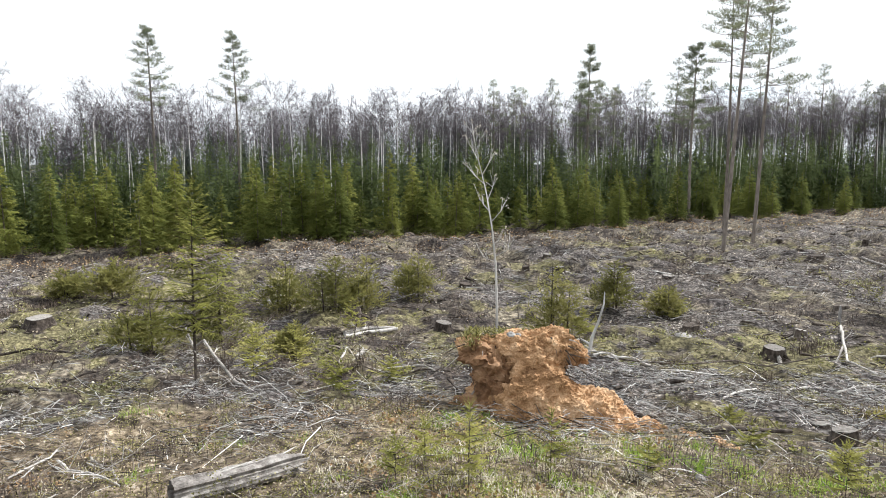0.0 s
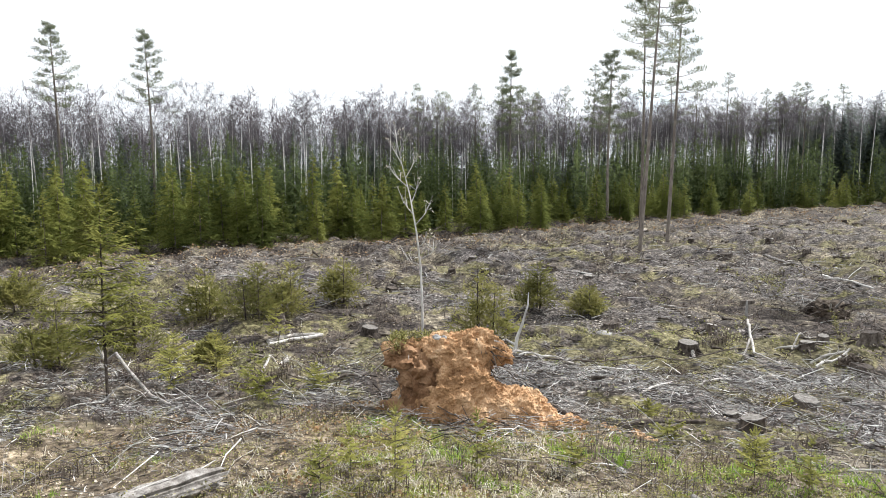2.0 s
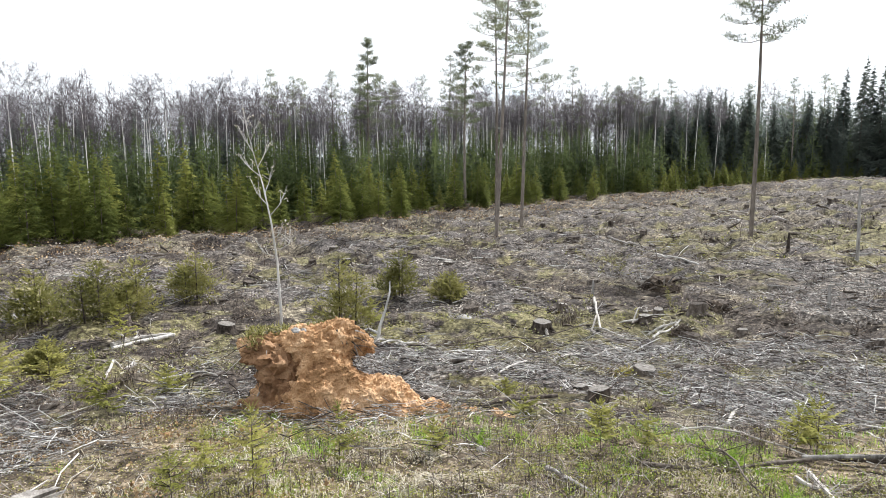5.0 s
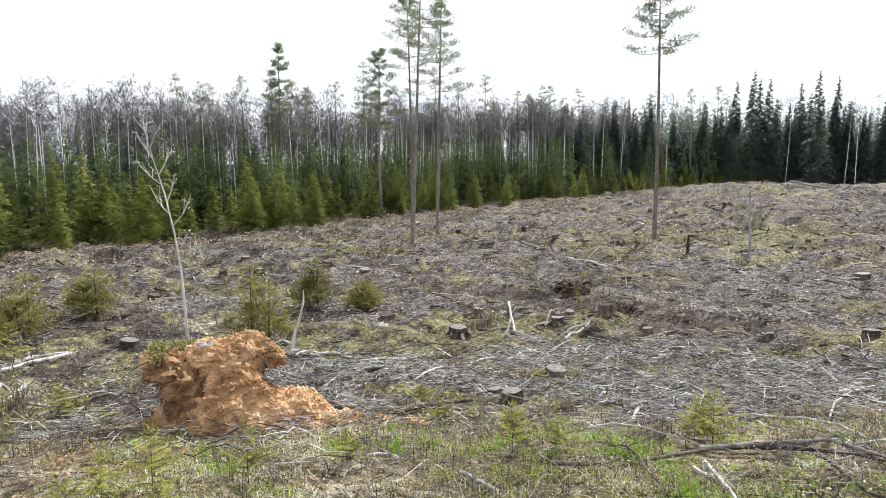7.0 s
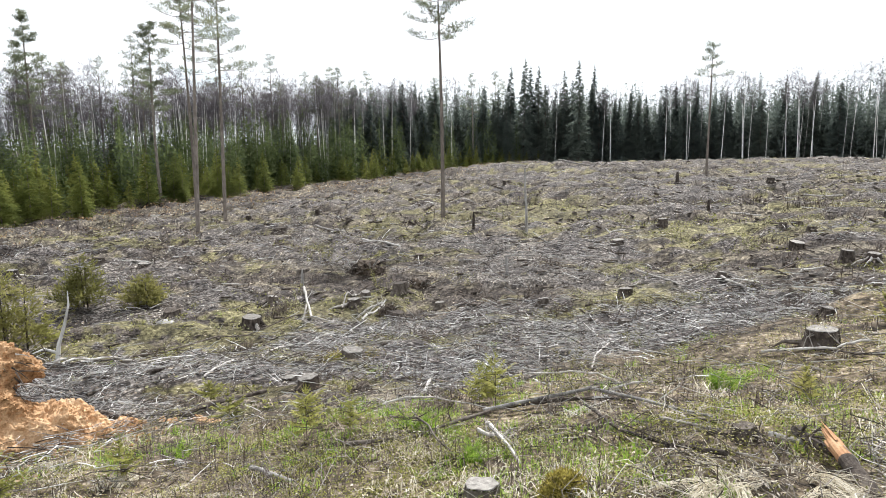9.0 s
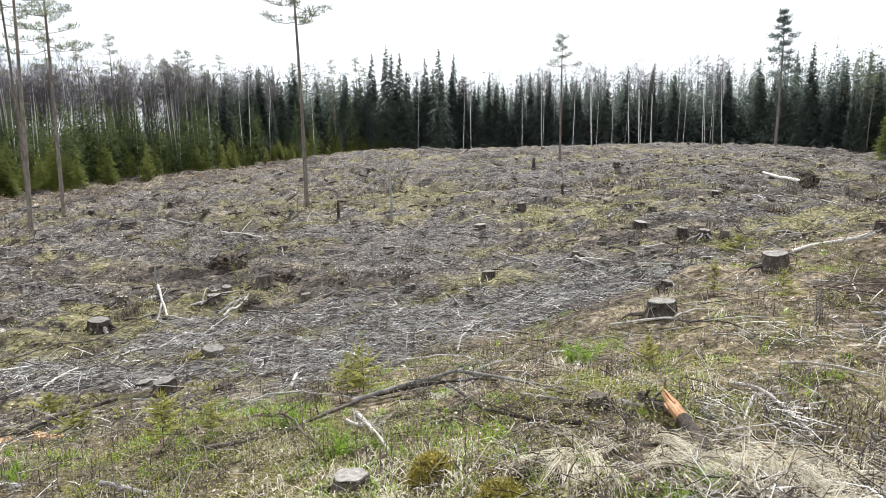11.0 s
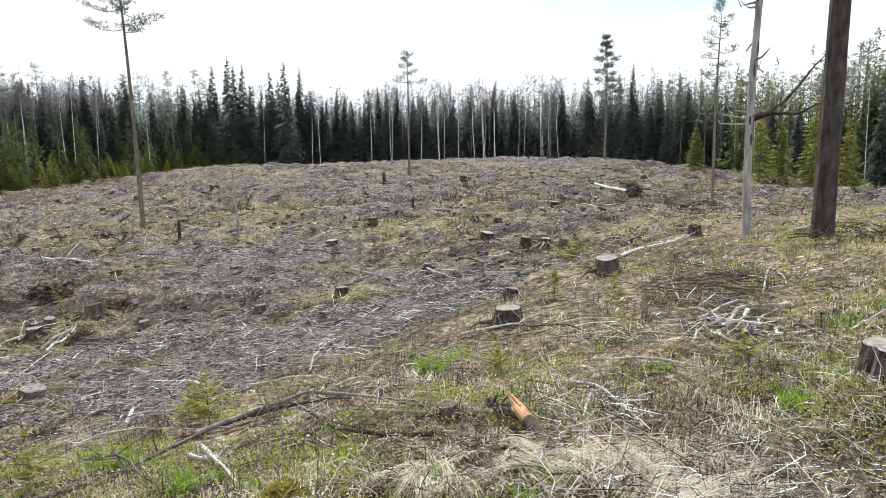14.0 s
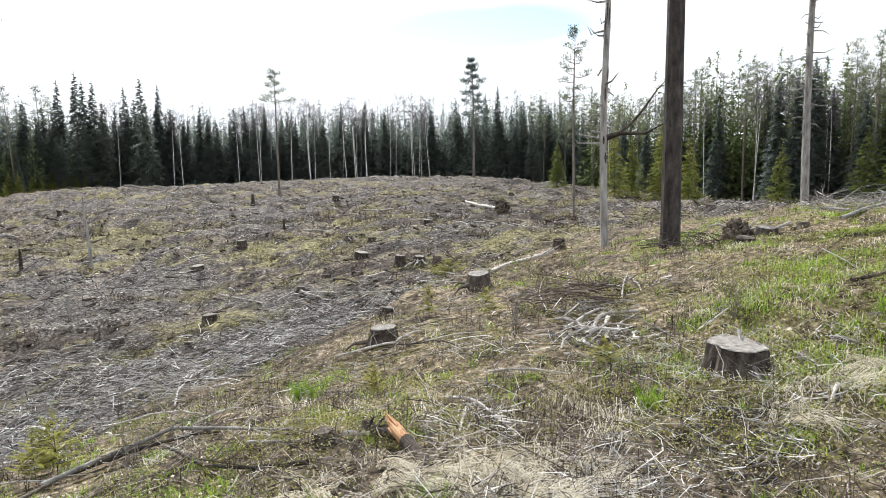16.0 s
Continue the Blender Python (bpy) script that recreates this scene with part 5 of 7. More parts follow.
def stump(x, y, d, h, kind):
    """A sawn stump: flared bark body, cut top, and roots where they show."""
    ob = thing("stump", STUMP_LABELS[kind], "stump", "stumps in the clearing")
    sides = 18
    d, h = d * 0.9, h * (1.0 if kind == "flat" else 0.8 if kind == "double" else 0.85)
    body = Geo()
    centres = [(-0.11 * d, 0), (0.11 * d, 0.02 * d)] if kind == "double" else [(0, 0)]
    for cx, cy in centres:
        rad = d * (0.40 if kind == "double" else 0.5)
        lobes = [(random.randrange(3, 7), rand(0, 6.28), rand(0.04, 0.12)) for _ in range(3)]
        top = h * (1.0 if kind == "double" else rand(0.95, 1.0))
        tilt = (rand(-0.06, 0.06) * d, rand(-0.06, 0.06) * d) if kind != "double" else (0.0, 0.0)
        shape = lambda a, q: rad * q * (1 + sum(s * math.sin(n * a + p) for n, p, s in lobes) * (0.4 + 0.9 * max(0, q - 0.9)))
        rows = [(-0.12, 1.3), (0.0, 1.18), (0.22 * h, 1.02), (0.6 * h, 0.92), (top, 0.86)]
        k0 = len(body.v)
        for z, q in rows:
            for s in range(sides):
                a = 2 * math.pi * s / sides
                rr = shape(a, q) * rand(0.97, 1.03)
                ragged = rand(-0.12, 0.08) * h if kind in ("dark", "rooted") and z == top else 0
                body.v.append((cx + rr * math.cos(a), cy + rr * math.sin(a), z + ragged + (tilt[0] * math.cos(a) + tilt[1] * math.sin(a)) * (z > 0.5 * h)))
        for i in range(len(rows) - 1):
            for s in range(sides):
                p, q = k0 + i * sides + s, k0 + i * sides + (s + 1) % sides
                body.f.append((p, q, q + sides, p + sides))
        face = Geo()
        rings = [(0.97, 0.0), (0.93, 0.006), (0.6, 0.004), (0.3, 0.008)]
        drop = -0.04 * h if kind in ("dark", "rooted") else 0.004
        for q, lift in rings:
            for s in range(sides):
                a = 2 * math.pi * s / sides
                rr = shape(a, q * 0.86)
                face.v.append((cx + rr * math.cos(a), cy + rr * math.sin(a), top + drop + lift + rand(-0.004, 0.004) + (tilt[0] * math.cos(a) + tilt[1] * math.sin(a)) * q))
        face.v.append((cx, cy, top + drop + 0.006))
        for i in range(3):
            for s in range(sides):
                p, q = i * sides + s, i * sides + (s + 1) % sides
                face.f.append((p, q, q + sides, p + sides))
        for s in range(sides):
            face.f.append((3 * sides + s, 3 * sides + (s + 1) % sides, 4 * sides))
        part("cut_face", face, STUMP_BARK if kind == "dark" else CUT_WOOD, ob)
    part("bark", body, STUMP_BARK, ob)
    for k in range({"rooted": 7, "mossy": 5, "dark": 4, "double": 5}.get(kind, 3)):
        g = Geo()
        a, q = rand(0, 6.28), d * rand(0.7, 1.3) * (1.25 if kind == "rooted" else 0.85)
        z0 = h * (0.55 if kind == "rooted" else 0.22)
        c, s = math.cos(a), math.sin(a)
        g.tube([(0.35 * d * c, 0.35 * d * s, z0), (0.6 * d * c, 0.6 * d * s, z0 * 0.45), ((0.3 * d + q * 0.7) * c, (0.3 * d + q * 0.7) * s, 0.01), ((0.3 * d + q) * c, (0.3 * d + q) * s, -0.06)], [0.10 * d, 0.085 * d, 0.05 * d, 0.02 * d], 6, wobble=0.2)
        part("root", g, BRANCH_GREY if kind == "rooted" and k % 2 else STUMP_BARK, ob)
    if kind == "mossy":
        g = Geo()
        for k in range(900):
            a, q = rand(0, 6.28), d * (0.5 + abs(random.gauss(0, 0.45)))
            p = Vector((q * math.cos(a), q * math.sin(a), max(0.0, 0.12 * h * (1.6 - q / d))))
            twig(g, p, Vector((rand(-1, 1), rand(-1, 1), rand(0.2, 1.3))).normalized(), rand(0.03, 0.09), 0.012)
        part("moss", g, MOSS, ob, "orange-brown moss skirt")
    x0, y0 = x, y
    ob.matrix_basis = pose(x0, y0, float(height(x0, y0)) - 0.02, 0, 0, rand(0, 360) if kind != "double" else 20)
    return ob


FALLEN = {
    "grey_log": ("log", "weathered grey log lying on the bank", BARK_DEAD, 10, 3),
    "dark_log": ("log", "dark-barked thin log lying in the growth", STUMP_BARK, 9, 3),
    "pale_log": ("log", "bleached barkless log on the clearing floor", BRANCH_GREY, 9, 2),
    "branch": ("fallen_branch", "grey fallen branch with broken side twigs", BRANCH_GREY, 7, 7),
    "branch_up": ("fallen_branch", "long grey branch propped up at one end", BRANCH_GREY, 7, 10),
    "pale_branch": ("fallen_branch", "bleached crooked branch without bark", BRANCH_GREY, 7, 5),
    "dark_branch": ("fallen_branch", "thin dark fallen branch with fine twigs", STUMP_BARK, 6, 9),
    "stick_up": ("fallen_branch", "pale stick leaning against a stump", BARK_DEAD, 7, 1),
}


def fallen(kind, line, r0, r1):
    """A log or branch that lies along the ground from point to point, with side twigs."""
    name, label, material, sides, twigs = FALLEN[kind]
    steps = 14
    path, radii = [], []
    total = math.hypot(line[-1][0] - line[0][0], line[-1][1] - line[0][1])
    drift = 0.0
    for i in range(steps + 1):
        u = i / steps * (len(line) - 1)
        k = min(int(u), len(line) - 2)
        v = u - k
        x = line[k][0] * (1 - v) + line[k + 1][0] * v
        y = line[k][1] * (1 - v) + line[k + 1][1] * v
        drift = 0.75 * drift + rand(-0.012, 0.012) * min(total, 2.0) * (0.3 if name == "log" else 1.0)
        q = i / steps
        rad = (r0 * (1 - q) + r1 * q) * 0.95
        lift = rad * 0.8 + abs(drift) * 0.6 + 0.025
        if kind == "branch_up":
            lift += 0.45 * max(0.0, 1 - q * 1.6) ** 1.2
        if kind == "stick_up":
            lift += 0.20 * (1 - q)
        if kind in ("branch", "pale_branch", "dark_branch"):
            lift += 0.05 * math.sin(q * 3.1) * min(1.0, total)
        lift += 0.003 * max(0.0, math.hypot(x, y) - 10)
        path.append(Vector((x + drift * 0.6, y + drift * 0.5, float(height(x, y)) + lift)))
        radii.append(rad * rand(0.9, 1.12))
    if name == "log":
        # a stiff log spans the hollows: a straight line resting on the higher bumps
        a, b = path[0].z, path[-1].z
        rises = sorted(p.z - (a + (b - a) * i / steps) for i, p in enumerate(path))
        rest = max(0.0, rises[int(steps * 0.6)])
        for i, p in enumerate(path):
            p.z = 0.8 * (a + (b - a) * i / steps + rest) + 0.2 * p.z
    base = path[0].copy()
    ob = thing(name, label, "log" if name == "log" else "branch")
    ob.location = base
    g = Geo()
    g.tube([p - base for p in path], radii, sides, wobble=0.14)
    part("stem", g, material, ob)
    for k in range(twigs):
        t = Geo()
        i = random.randrange(2, steps)
        p = path[i] - base
        d = (path[i] - path[i - 1]).normalized()
        out = (d * rand(0.2, 1) + Vector((rand(-1, 1), rand(-1, 1), rand(-0.1, 0.7)))).normalized() * rand(0.1, 0.3) * min(1.6, max(0.5, total))
        q = radii[i] * 0.4
        mid = p + out * 0.5 + Vector((rand(-0.03, 0.03), rand(-0.03, 0.03), rand(0, 0.04)))
        t.tube([p, mid, p + out], [q, q * 0.65, q * 0.2], 4, False)
        for z in range(2):
            o2 = (out.normalized() + Vector((rand(-1, 1), rand(-1, 1), rand(-0.3, 0.5)))).normalized() * out.length * 0.45
            t.tube([mid, mid + o2], [q * 0.4, q * 0.12], 3, False)
        part("twig", t, material, ob)
    return ob


def weathered_log(line, r0, r1):
    """A thick old log with long drying cracks, a jagged broken end and a lifting strip of wood."""
    ob = thing("log", "thick weathered grey log with a broken end and drying cracks", "log")
    sides, steps = 40, 16
    groove = [1 - 0.30 * max(0.0, math.sin(5 * a + 1.2)) ** 10 - 0.22 * max(0.0, math.sin(3 * a + 0.3)) ** 16 + rand(-0.05, 0.05) for a in [2 * math.pi * s / sides for s in range(sides)]]
    jag = [rand(-0.09, 0.05) + 0.05 * math.sin(3 * 2 * math.pi * s / sides) for s in range(sides)]
    xs, ys = [p[0] for p in line], [p[1] for p in line]
    at = np.linspace(0, len(line) - 1, steps + 1)
    px, py = np.interp(at, range(len(line)), xs), np.interp(at, range(len(line)), ys)
    ends = [float(height(px[i], py[i])) for i in (0, steps)]
    base = Vector((px[0], py[0], ends[0] + r0 * 0.75))
    spine = [Vector((px[i], py[i], ends[0] + (ends[1] - ends[0]) * i / steps + 0.8 * (r0 + (r1 - r0) * i / steps) + 0.03)) - base for i in range(steps + 1)]
    g = Geo()
    for i, p in enumerate(spine):
        way = (spine[min(i + 1, steps)] - spine[max(i - 1, 0)]).normalized()
        side = way.cross(Vector((0, 0, 1))).normalized()
        up = side.cross(way)
        rad = (r0 + (r1 - r0) * i / steps) * (1 + 0.06 * math.sin(i * 1.1) + 0.05 * math.sin(i * 2.3))
        for s in range(sides):
            a = 2 * math.pi * s / sides + 0.02 * i
            q = rad * groove[s] * rand(0.985, 1.015)
            end = jag[s] if i == steps else 0.5 * jag[s] if i == steps - 1 else 0.0
            g.v.append(tuple(p + side * math.cos(a) * q + up * math.sin(a) * q + way * end))
    for i in range(steps):
        for s in range(sides):
            a, b = i * sides + s, i * sides + (s + 1) % sides
            g.f.append((a, b, b + sides, a + sides))
    core = len(g.v)
    g.v.append(tuple(spine[-1] - (spine[-1] - spine[-2]) * 0.9))
    for s in range(sides):
        g.f.append((steps * sides + s, steps * sides + (s + 1) % sides, core))
    part("stem", g, LOG_GREY, ob)
    for k in range(5):
        t = Geo()
        i = random.randrange(4, steps - 1)
        p = spine[i] + Vector((rand(-0.03, 0.03), rand(-0.03, 0.03), r1 * 0.75))
        d = (spine[i + 1] - spine[i]).normalized() * rand(0.1, 0.3)
        t.tube([p, p + d * 0.5 + Vector((0, 0, 0.015)), p + d + Vector((rand(-0.04, 0.04), rand(-0.04, 0.04), rand(0.0, 0.05)))], [0.007, 0.006, 0.002], 5, False)
        part("splinter", t, BRANCH_GREY, ob)
    ob.location = base
    return ob


SEEDLINGS = {
    "bush": ("young_spruce", "bushy olive-green young spruce on the felled slope", "tree", NEEDLE_OLIVE, 0.05),
    "pale": ("spruce_seedling", "thin yellow-green spruce seedling in the grass", "tree", NEEDLE_PALE, 0.3),
    "brown": ("dry_shrub", "low twiggy brownish-green shrub", "shrub", GRASS_BANK, 0.4),
    "twig": ("dry_shrub", "leafless upright twiggy shrub", "shrub", HEATHER, 0.5),
}


def seedling(kind, x, y, h, r):
    name, label, category, leaves_of, sparse = SEEDLINGS[kind]
    far = math.hypot(x, y)
    if kind == "pale":
        fine = max(0.012, min(0.05, 0.0030 * far))
        if far < 8:
            ob = spruce(name, label, h * 1.1, r * 1.4, 10, 4, 0.22, STUMP_BARK, leaves_of, 0.42, 9, fine, -0.25)
            return put(ob, x, y, rand(0, 360), sink=0.02)
        ob = spruce(name, label, h * 1.05, r * 1.45, 13, 5, 0.16, STUMP_BARK, leaves_of, sparse, 7, fine * 0.8, -0.15)
    elif kind == "bush":
        ob = thing(name, label, category)
        n = Geo()
        for s in range(3):
            cx, cy = (0, 0) if s == 0 else (rand(-0.6, 0.6) * r, rand(-0.6, 0.6) * r)
            hh = h * (1 if s == 0 else rand(0.5, 0.85))
            t = Geo()
            t.tube([(cx, cy, 0), (cx * 1.1, cy * 1.1, hh * 0.6), (cx * 1.15, cy * 1.15, hh)], [0.025, 0.015, 0.004], 5)
            part("stem", t, STUMP_BARK, ob)
            for k in range(120):
                u = rand(0.05, 0.97)
                a = rand(0, 6.28)
                q = r * 1.25 * (1 - u) ** 0.6 * rand(0.4, 1.1) + 0.06
                out = Vector((math.cos(a), math.sin(a), rand(0.05, 0.6)))
                p0 = Vector((cx * 1.1, cy * 1.1, hh * u))
                for z in range(9):
                    p = p0 + out * q * rand(0.25, 1.0)
                    w = (out + Vector((rand(-1, 1), rand(-1, 1), rand(-0.5, 0.6)))).normalized()
                    twig(n, p, w, q * rand(0.18, 0.4), 0.012 + 0.0014 * far)
        part("crown", n, leaves_of, ob)
    else:
        ob = thing(name, label, category)
        n = Geo()
        for k in range(8 if kind == "brown" else 6):
            t = Geo()
            a, q = rand(0, 6.28), h * rand(0.5, 1.0)
            out = Vector((math.cos(a), math.sin(a), 0)) * r * rand(0.3, 1.5)
            path = [Vector((0, 0, 0)) + out * 0.1, out * 0.45 + Vector((0, 0, q * 0.5)), out + Vector((0, 0, q))]
            t.tube(path, [0.0032, 0.0022, 0.001], 4, False)
            for z in range(9):
                p = path[1].lerp(path[2], random.random()) if random.random() < 0.7 else path[0].lerp(path[1], rand(0.4, 1))
                d = Vector((rand(-1, 1), rand(-1, 1), rand(-0.1, 1))).normalized()
                q2 = h * rand(0.08, 0.2)
                t.tube([p, p + d * q2], [0.0013, 0.0007], 3, False)
                if kind == "brown":
                    for w in range(5):
                        twig(n, p + d * q2 * rand(0.3, 1), Vector((rand(-1, 1), rand(-1, 1), rand(-0.2, 0.9))).normalized(), h * rand(0.04, 0.09), 0.008 * max(1, far / 8))
            part("stem", t, TWIG_BANK, ob)
        if kind == "brown":
            part("foliage", n, leaves_of, ob)
    return put(ob, x, y, rand(0, 360), sink=0.02)


def peat_lump(a, b, c, at=(0, 0, 0), material=PEAT):
    """A ragged lump of dark soil."""
    bm = bmesh.new()
    bmesh.ops.create_icosphere(bm, subdivisions=4, radius=1.0)
    shift = Vector((rand(0, 50), rand(0, 50), rand(0, 50)))
    for v in bm.verts:
        v.co *= 1 + 0.45 * noise.noise(v.co * 1.6 + shift) + 0.25 * noise.noise(v.co * 4.5 + shift) + 0.14 * noise.noise(v.co * 12 + shift)
        v.co = Vector((v.co.x * a + at[0], v.co.y * b + at[1], v.co.z * c + at[2]))
    me = bpy.data.meshes.new("root_soil")
    bm.to_mesh(me)
    bm.free()
    me.materials.append(material)
    return me


def root_clump(x, y, r, h, label="dark upturned root clump with broken roots"):
    """A torn-up stump: a ragged lump of dark soil with roots sticking out of it."""
    ob = thing("root_clump", label, "root clump")
    for u, w, q in ((0, 0, 1.0), (0.55, 0.1, 0.65), (-0.5, -0.1, 0.55)):
        part("root_soil", peat_lump(r * 0.55 * q, r * 0.5 * q, h * 0.62 * q, (u * r, w * r, h * 0.36 * q)), PEAT, ob)
    for k in range(16):
        g = Geo()
        a = rand(0, 6.28)
        out = Vector((math.cos(a), math.sin(a), rand(-0.2, 0.9))).normalized()
        p, q = Vector((math.cos(a) * r * 0.35, math.sin(a) * r * 0.3, h * rand(0.25, 0.75))), r * rand(0.35, 0.8)
        g.tube([p, p + out * q * 0.5 + Vector((rand(-0.05, 0.05), rand(-0.05, 0.05), 0.04)), p + out * q + Vector((0, 0, rand(-0.12, 0.06)))], [0.05 * r, 0.035 * r, 0.012 * r], 5, False)
        part("root", g, BRANCH_GREY if k % 3 == 0 else STUMP_BARK, ob)
    return put(ob, x, y, rand(0, 360), sink=0.05)


def root_plate():
    """The upturned root plate of a fallen tree: a lump of orange clay with overhanging edges and a spill of soil."""
    ob = thing("root_plate", "upturned root plate of bare orange clay", "root plate")
    lumps = [(0.05, 0.16, 0.30, 0.34, 0.36, 0.46), (-0.64, 0.34, 0.62, 0.24, 0.22, 0.12), (-0.50, 0.30, 0.60, 0.26, 0.24, 0.14), (-0.34, 0.32, 0.58, 0.26, 0.26, 0.17), (-0.14, 0.28, 0.60, 0.36, 0.30, 0.22), (0.20, 0.30, 0.67, 0.25, 0.28, 0.20),
             (0.36, 0.32, 0.58, 0.20, 0.24, 0.18), (0.47, 0.32, 0.55, 0.14, 0.18, 0.11), (0.08, 0.02, 0.06, 0.58, 0.46, 0.36), (0.46, -0.04, 0.02, 0.50, 0.40, 0.32), (0.92, -0.20, -0.08, 0.52, 0.32, 0.17), (1.28, -0.28, -0.10, 0.42, 0.26, 0.11), (1.66, -0.36, -0.12, 0.36, 0.20, 0.08),
             (-0.40, 0.30, 0.04, 0.36, 0.32, 0.22), (-0.32, 0.34, 0.32, 0.32, 0.22, 0.38), (0.0, -0.18, 0.20, 0.30, 0.24, 0.30), (0.20, -0.10, 0.30, 0.22, 0.22, 0.26), (0.60, -0.05, 0.0, 0.40, 0.32, 0.25), (0.80, -0.14, -0.06, 0.40, 0.30, 0.20), (1.15, -0.26, -0.14, 0.42, 0.28, 0.14), (1.5, -0.34, -0.16, 0.38, 0.22, 0.10), (0.98, -0.20, -0.06, 0.40, 0.30, 0.17), (1.8, -0.44, -0.15, 0.32, 0.19, 0.08)]
    bm = bmesh.new()
    for u, w, z, a, b, c in lumps:
        m = Matrix.Translation((u, w, z)) @ Matrix.Diagonal((a, b, c, 1))
        bmesh.ops.create_icosphere(bm, subdivisions=3, radius=1.0, matrix=m)
    me = bpy.data.meshes.new("clay")
    bm.to_mesh(me)
    bm.free()
    me.materials.append(CLAY)
    clay = part("clay", me, CLAY, ob)
    re = clay.modifiers.new("fuse", "REMESH")
    re.mode, re.voxel_size, re.use_smooth_shade = "VOXEL", 0.011, False
    for name, size, amount, sort in (("lumps", 0.22, 0.12, "CLOUDS"), ("clods", 0.085, -0.065, "VORONOI"), ("crumbs", 0.04, 0.03, "CLOUDS"), ("grit", 0.024, -0.016, "VORONOI")):
        tex = bpy.data.textures.new(name, sort)
        tex.noise_scale = size
        if sort == "CLOUDS":
            tex.noise_depth, tex.noise_type = 4, "HARD_NOISE"
        d = clay.modifiers.new(name, "DISPLACE")
        d.texture, d.strength, d.mid_level, d.texture_coords = tex, amount, 0.5, "LOCAL"
    for u, w, z, a, b, c in ((-0.54, 0.20, 0.55, 0.22, 0.22, 0.14), (-0.42, 0.12, 0.40, 0.20, 0.20, 0.20), (-0.36, 0.08, 0.20, 0.22, 0.20, 0.24), (-0.50, 0.02, -0.01, 0.34, 0.24, 0.14), (-0.80, 0.0, -0.05, 0.28, 0.22, 0.08)):
        part("root_soil", peat_lump(a, b, c, (u, w, z), ROOT_EARTH), ROOT_EARTH, ob, "dark overhanging root soil")
    for k in range(130):
        g = Geo()
        side = random.random()
        if side < 0.6:
            p = Vector((rand(-0.74, -0.25), rand(0.1, 0.45), rand(0.1, 0.72)))
            d = Vector((rand(-0.8, 0.1), rand(-0.6, 0.3), rand(-1.0, 0.1)))
        else:
            p = Vector((rand(0.1, 0.55), rand(0.0, 0.4), rand(0.4, 0.8)))
            d = Vector((rand(-0.2, 0.9), rand(-0.6, 0.2), rand(-0.7, 0.3)))
        q = rand(0.1, 0.34)
        bend = Vector((rand(-0.06, 0.06), rand(-0.06, 0.06), rand(-0.1, 0.0)))
        g.tube([p, p + d * q * 0.5 + bend * 0.3, p + d * q + bend], [rand(0.004, 0.011), 0.005, 0.0015], 5, False)
        part("root", g, STUMP_BARK if k % 3 else BRANCH_GREY, ob)
    turf = Geo()
    for k in range(1500):
        u = rand(-0.72, 0.15)
        p = Vector((u, rand(0.3, 0.6), 0.72 + rand(-0.03, 0.03)))
        if random.random() < 0.25:
            p = Vector((rand(-0.74, -0.55), rand(0.05, 0.45), rand(0.62, 0.78)))
        twig(turf, p, Vector((rand(-1, 1), rand(-1, 0.6), rand(-0.15, 0.8))).normalized(), rand(0.03, 0.08), 0.014)
    part("turf", turf, GRASS_BANK, ob, "olive turf on the upper edge")
    ob.matrix_basis = pose(0.92, 6.55, float(height(0.92, 6.35)) + 0.02, 0, 0, -8)
    return ob


def clods():
    """Loose lumps of clay spilled at the foot of the root plate."""
    bm = bmesh.new()
    for k in range(150):
        u, w = random.gauss(1.05, 0.62), random.gauss(5.9, 0.28)
        s = rand(0.008, 0.03)
        m = pose(u, w, float(height(u, w)) + s * 0.4, rand(0, 90), rand(0, 90), 0) @ Matrix.Diagonal((s, s * rand(0.7, 1.2), s * rand(0.5, 0.9), 1))
        bmesh.ops.create_icosphere(bm, subdivisions=1, radius=1.0, matrix=m)
    me = bpy.data.meshes.new("clay_clods")
    bm.to_mesh(me)
    bm.free()
    me.materials.append(CLAY)
    tagged(new("clay_clods", me), "crumbled orange clay clods on the soil", "clods", kind="stuff")


def tussock(x, y, r, length, count, toward, material, label, name="grass_tussock", lie=1.0, width=0.007):
    """A tussock of long blades that arch out of one crown and lie over to one side."""
    ob = thing(name, label, "grass")
    g = Geo()
    locks = [(toward + random.gauss(0, 0.75 if lie > 0.78 else 1.6), rand(-0.6, 0.6) * r, rand(-0.6, 0.6) * r, rand(-1, 1)) for _ in range(max(5, count // 16))]
    for k in range(count):
        a, px, py, curl = random.choice(locks)
        a += random.gauss(0, 0.09)
        q = length * rand(0.5, 1.15)
        p = Vector((px + random.gauss(0, 0.07) * r, py + random.gauss(0, 0.07) * r, 0))
        out, turn = Vector((math.cos(a), math.sin(a), 0)), Vector((-math.sin(a), math.cos(a), 0)) * curl
        s = Vector((-out.y, out.x, rand(-0.4, 0.4))) * width * 0.5
        f = min(1.1, lie * rand(0.75, 1.1))
        pts = []
        for i in range(6):
            v = i / 5
            pts.append(p + out * q * f * (0.25 * v + 0.75 * v * v) + turn * q * 0.4 * v * v * v + Vector((0, 0, q * ((1 - 0.98 * min(f, 1)) * v + min(f, 1) * v * (1 - v) * 0.62) + 0.01)))
        for i in range(5):
            w0, w1 = 1 - i * 0.18, 1 - (i + 1) * 0.18
            g.quad(pts[i] - s * w0, pts[i] + s * w0, pts[i + 1] + s * w1, pts[i + 1] - s * w1)
    tagged(part("foliage", g, material, ob), kind="stuff")
    return put(ob, x, y, 0, sink=0.01)


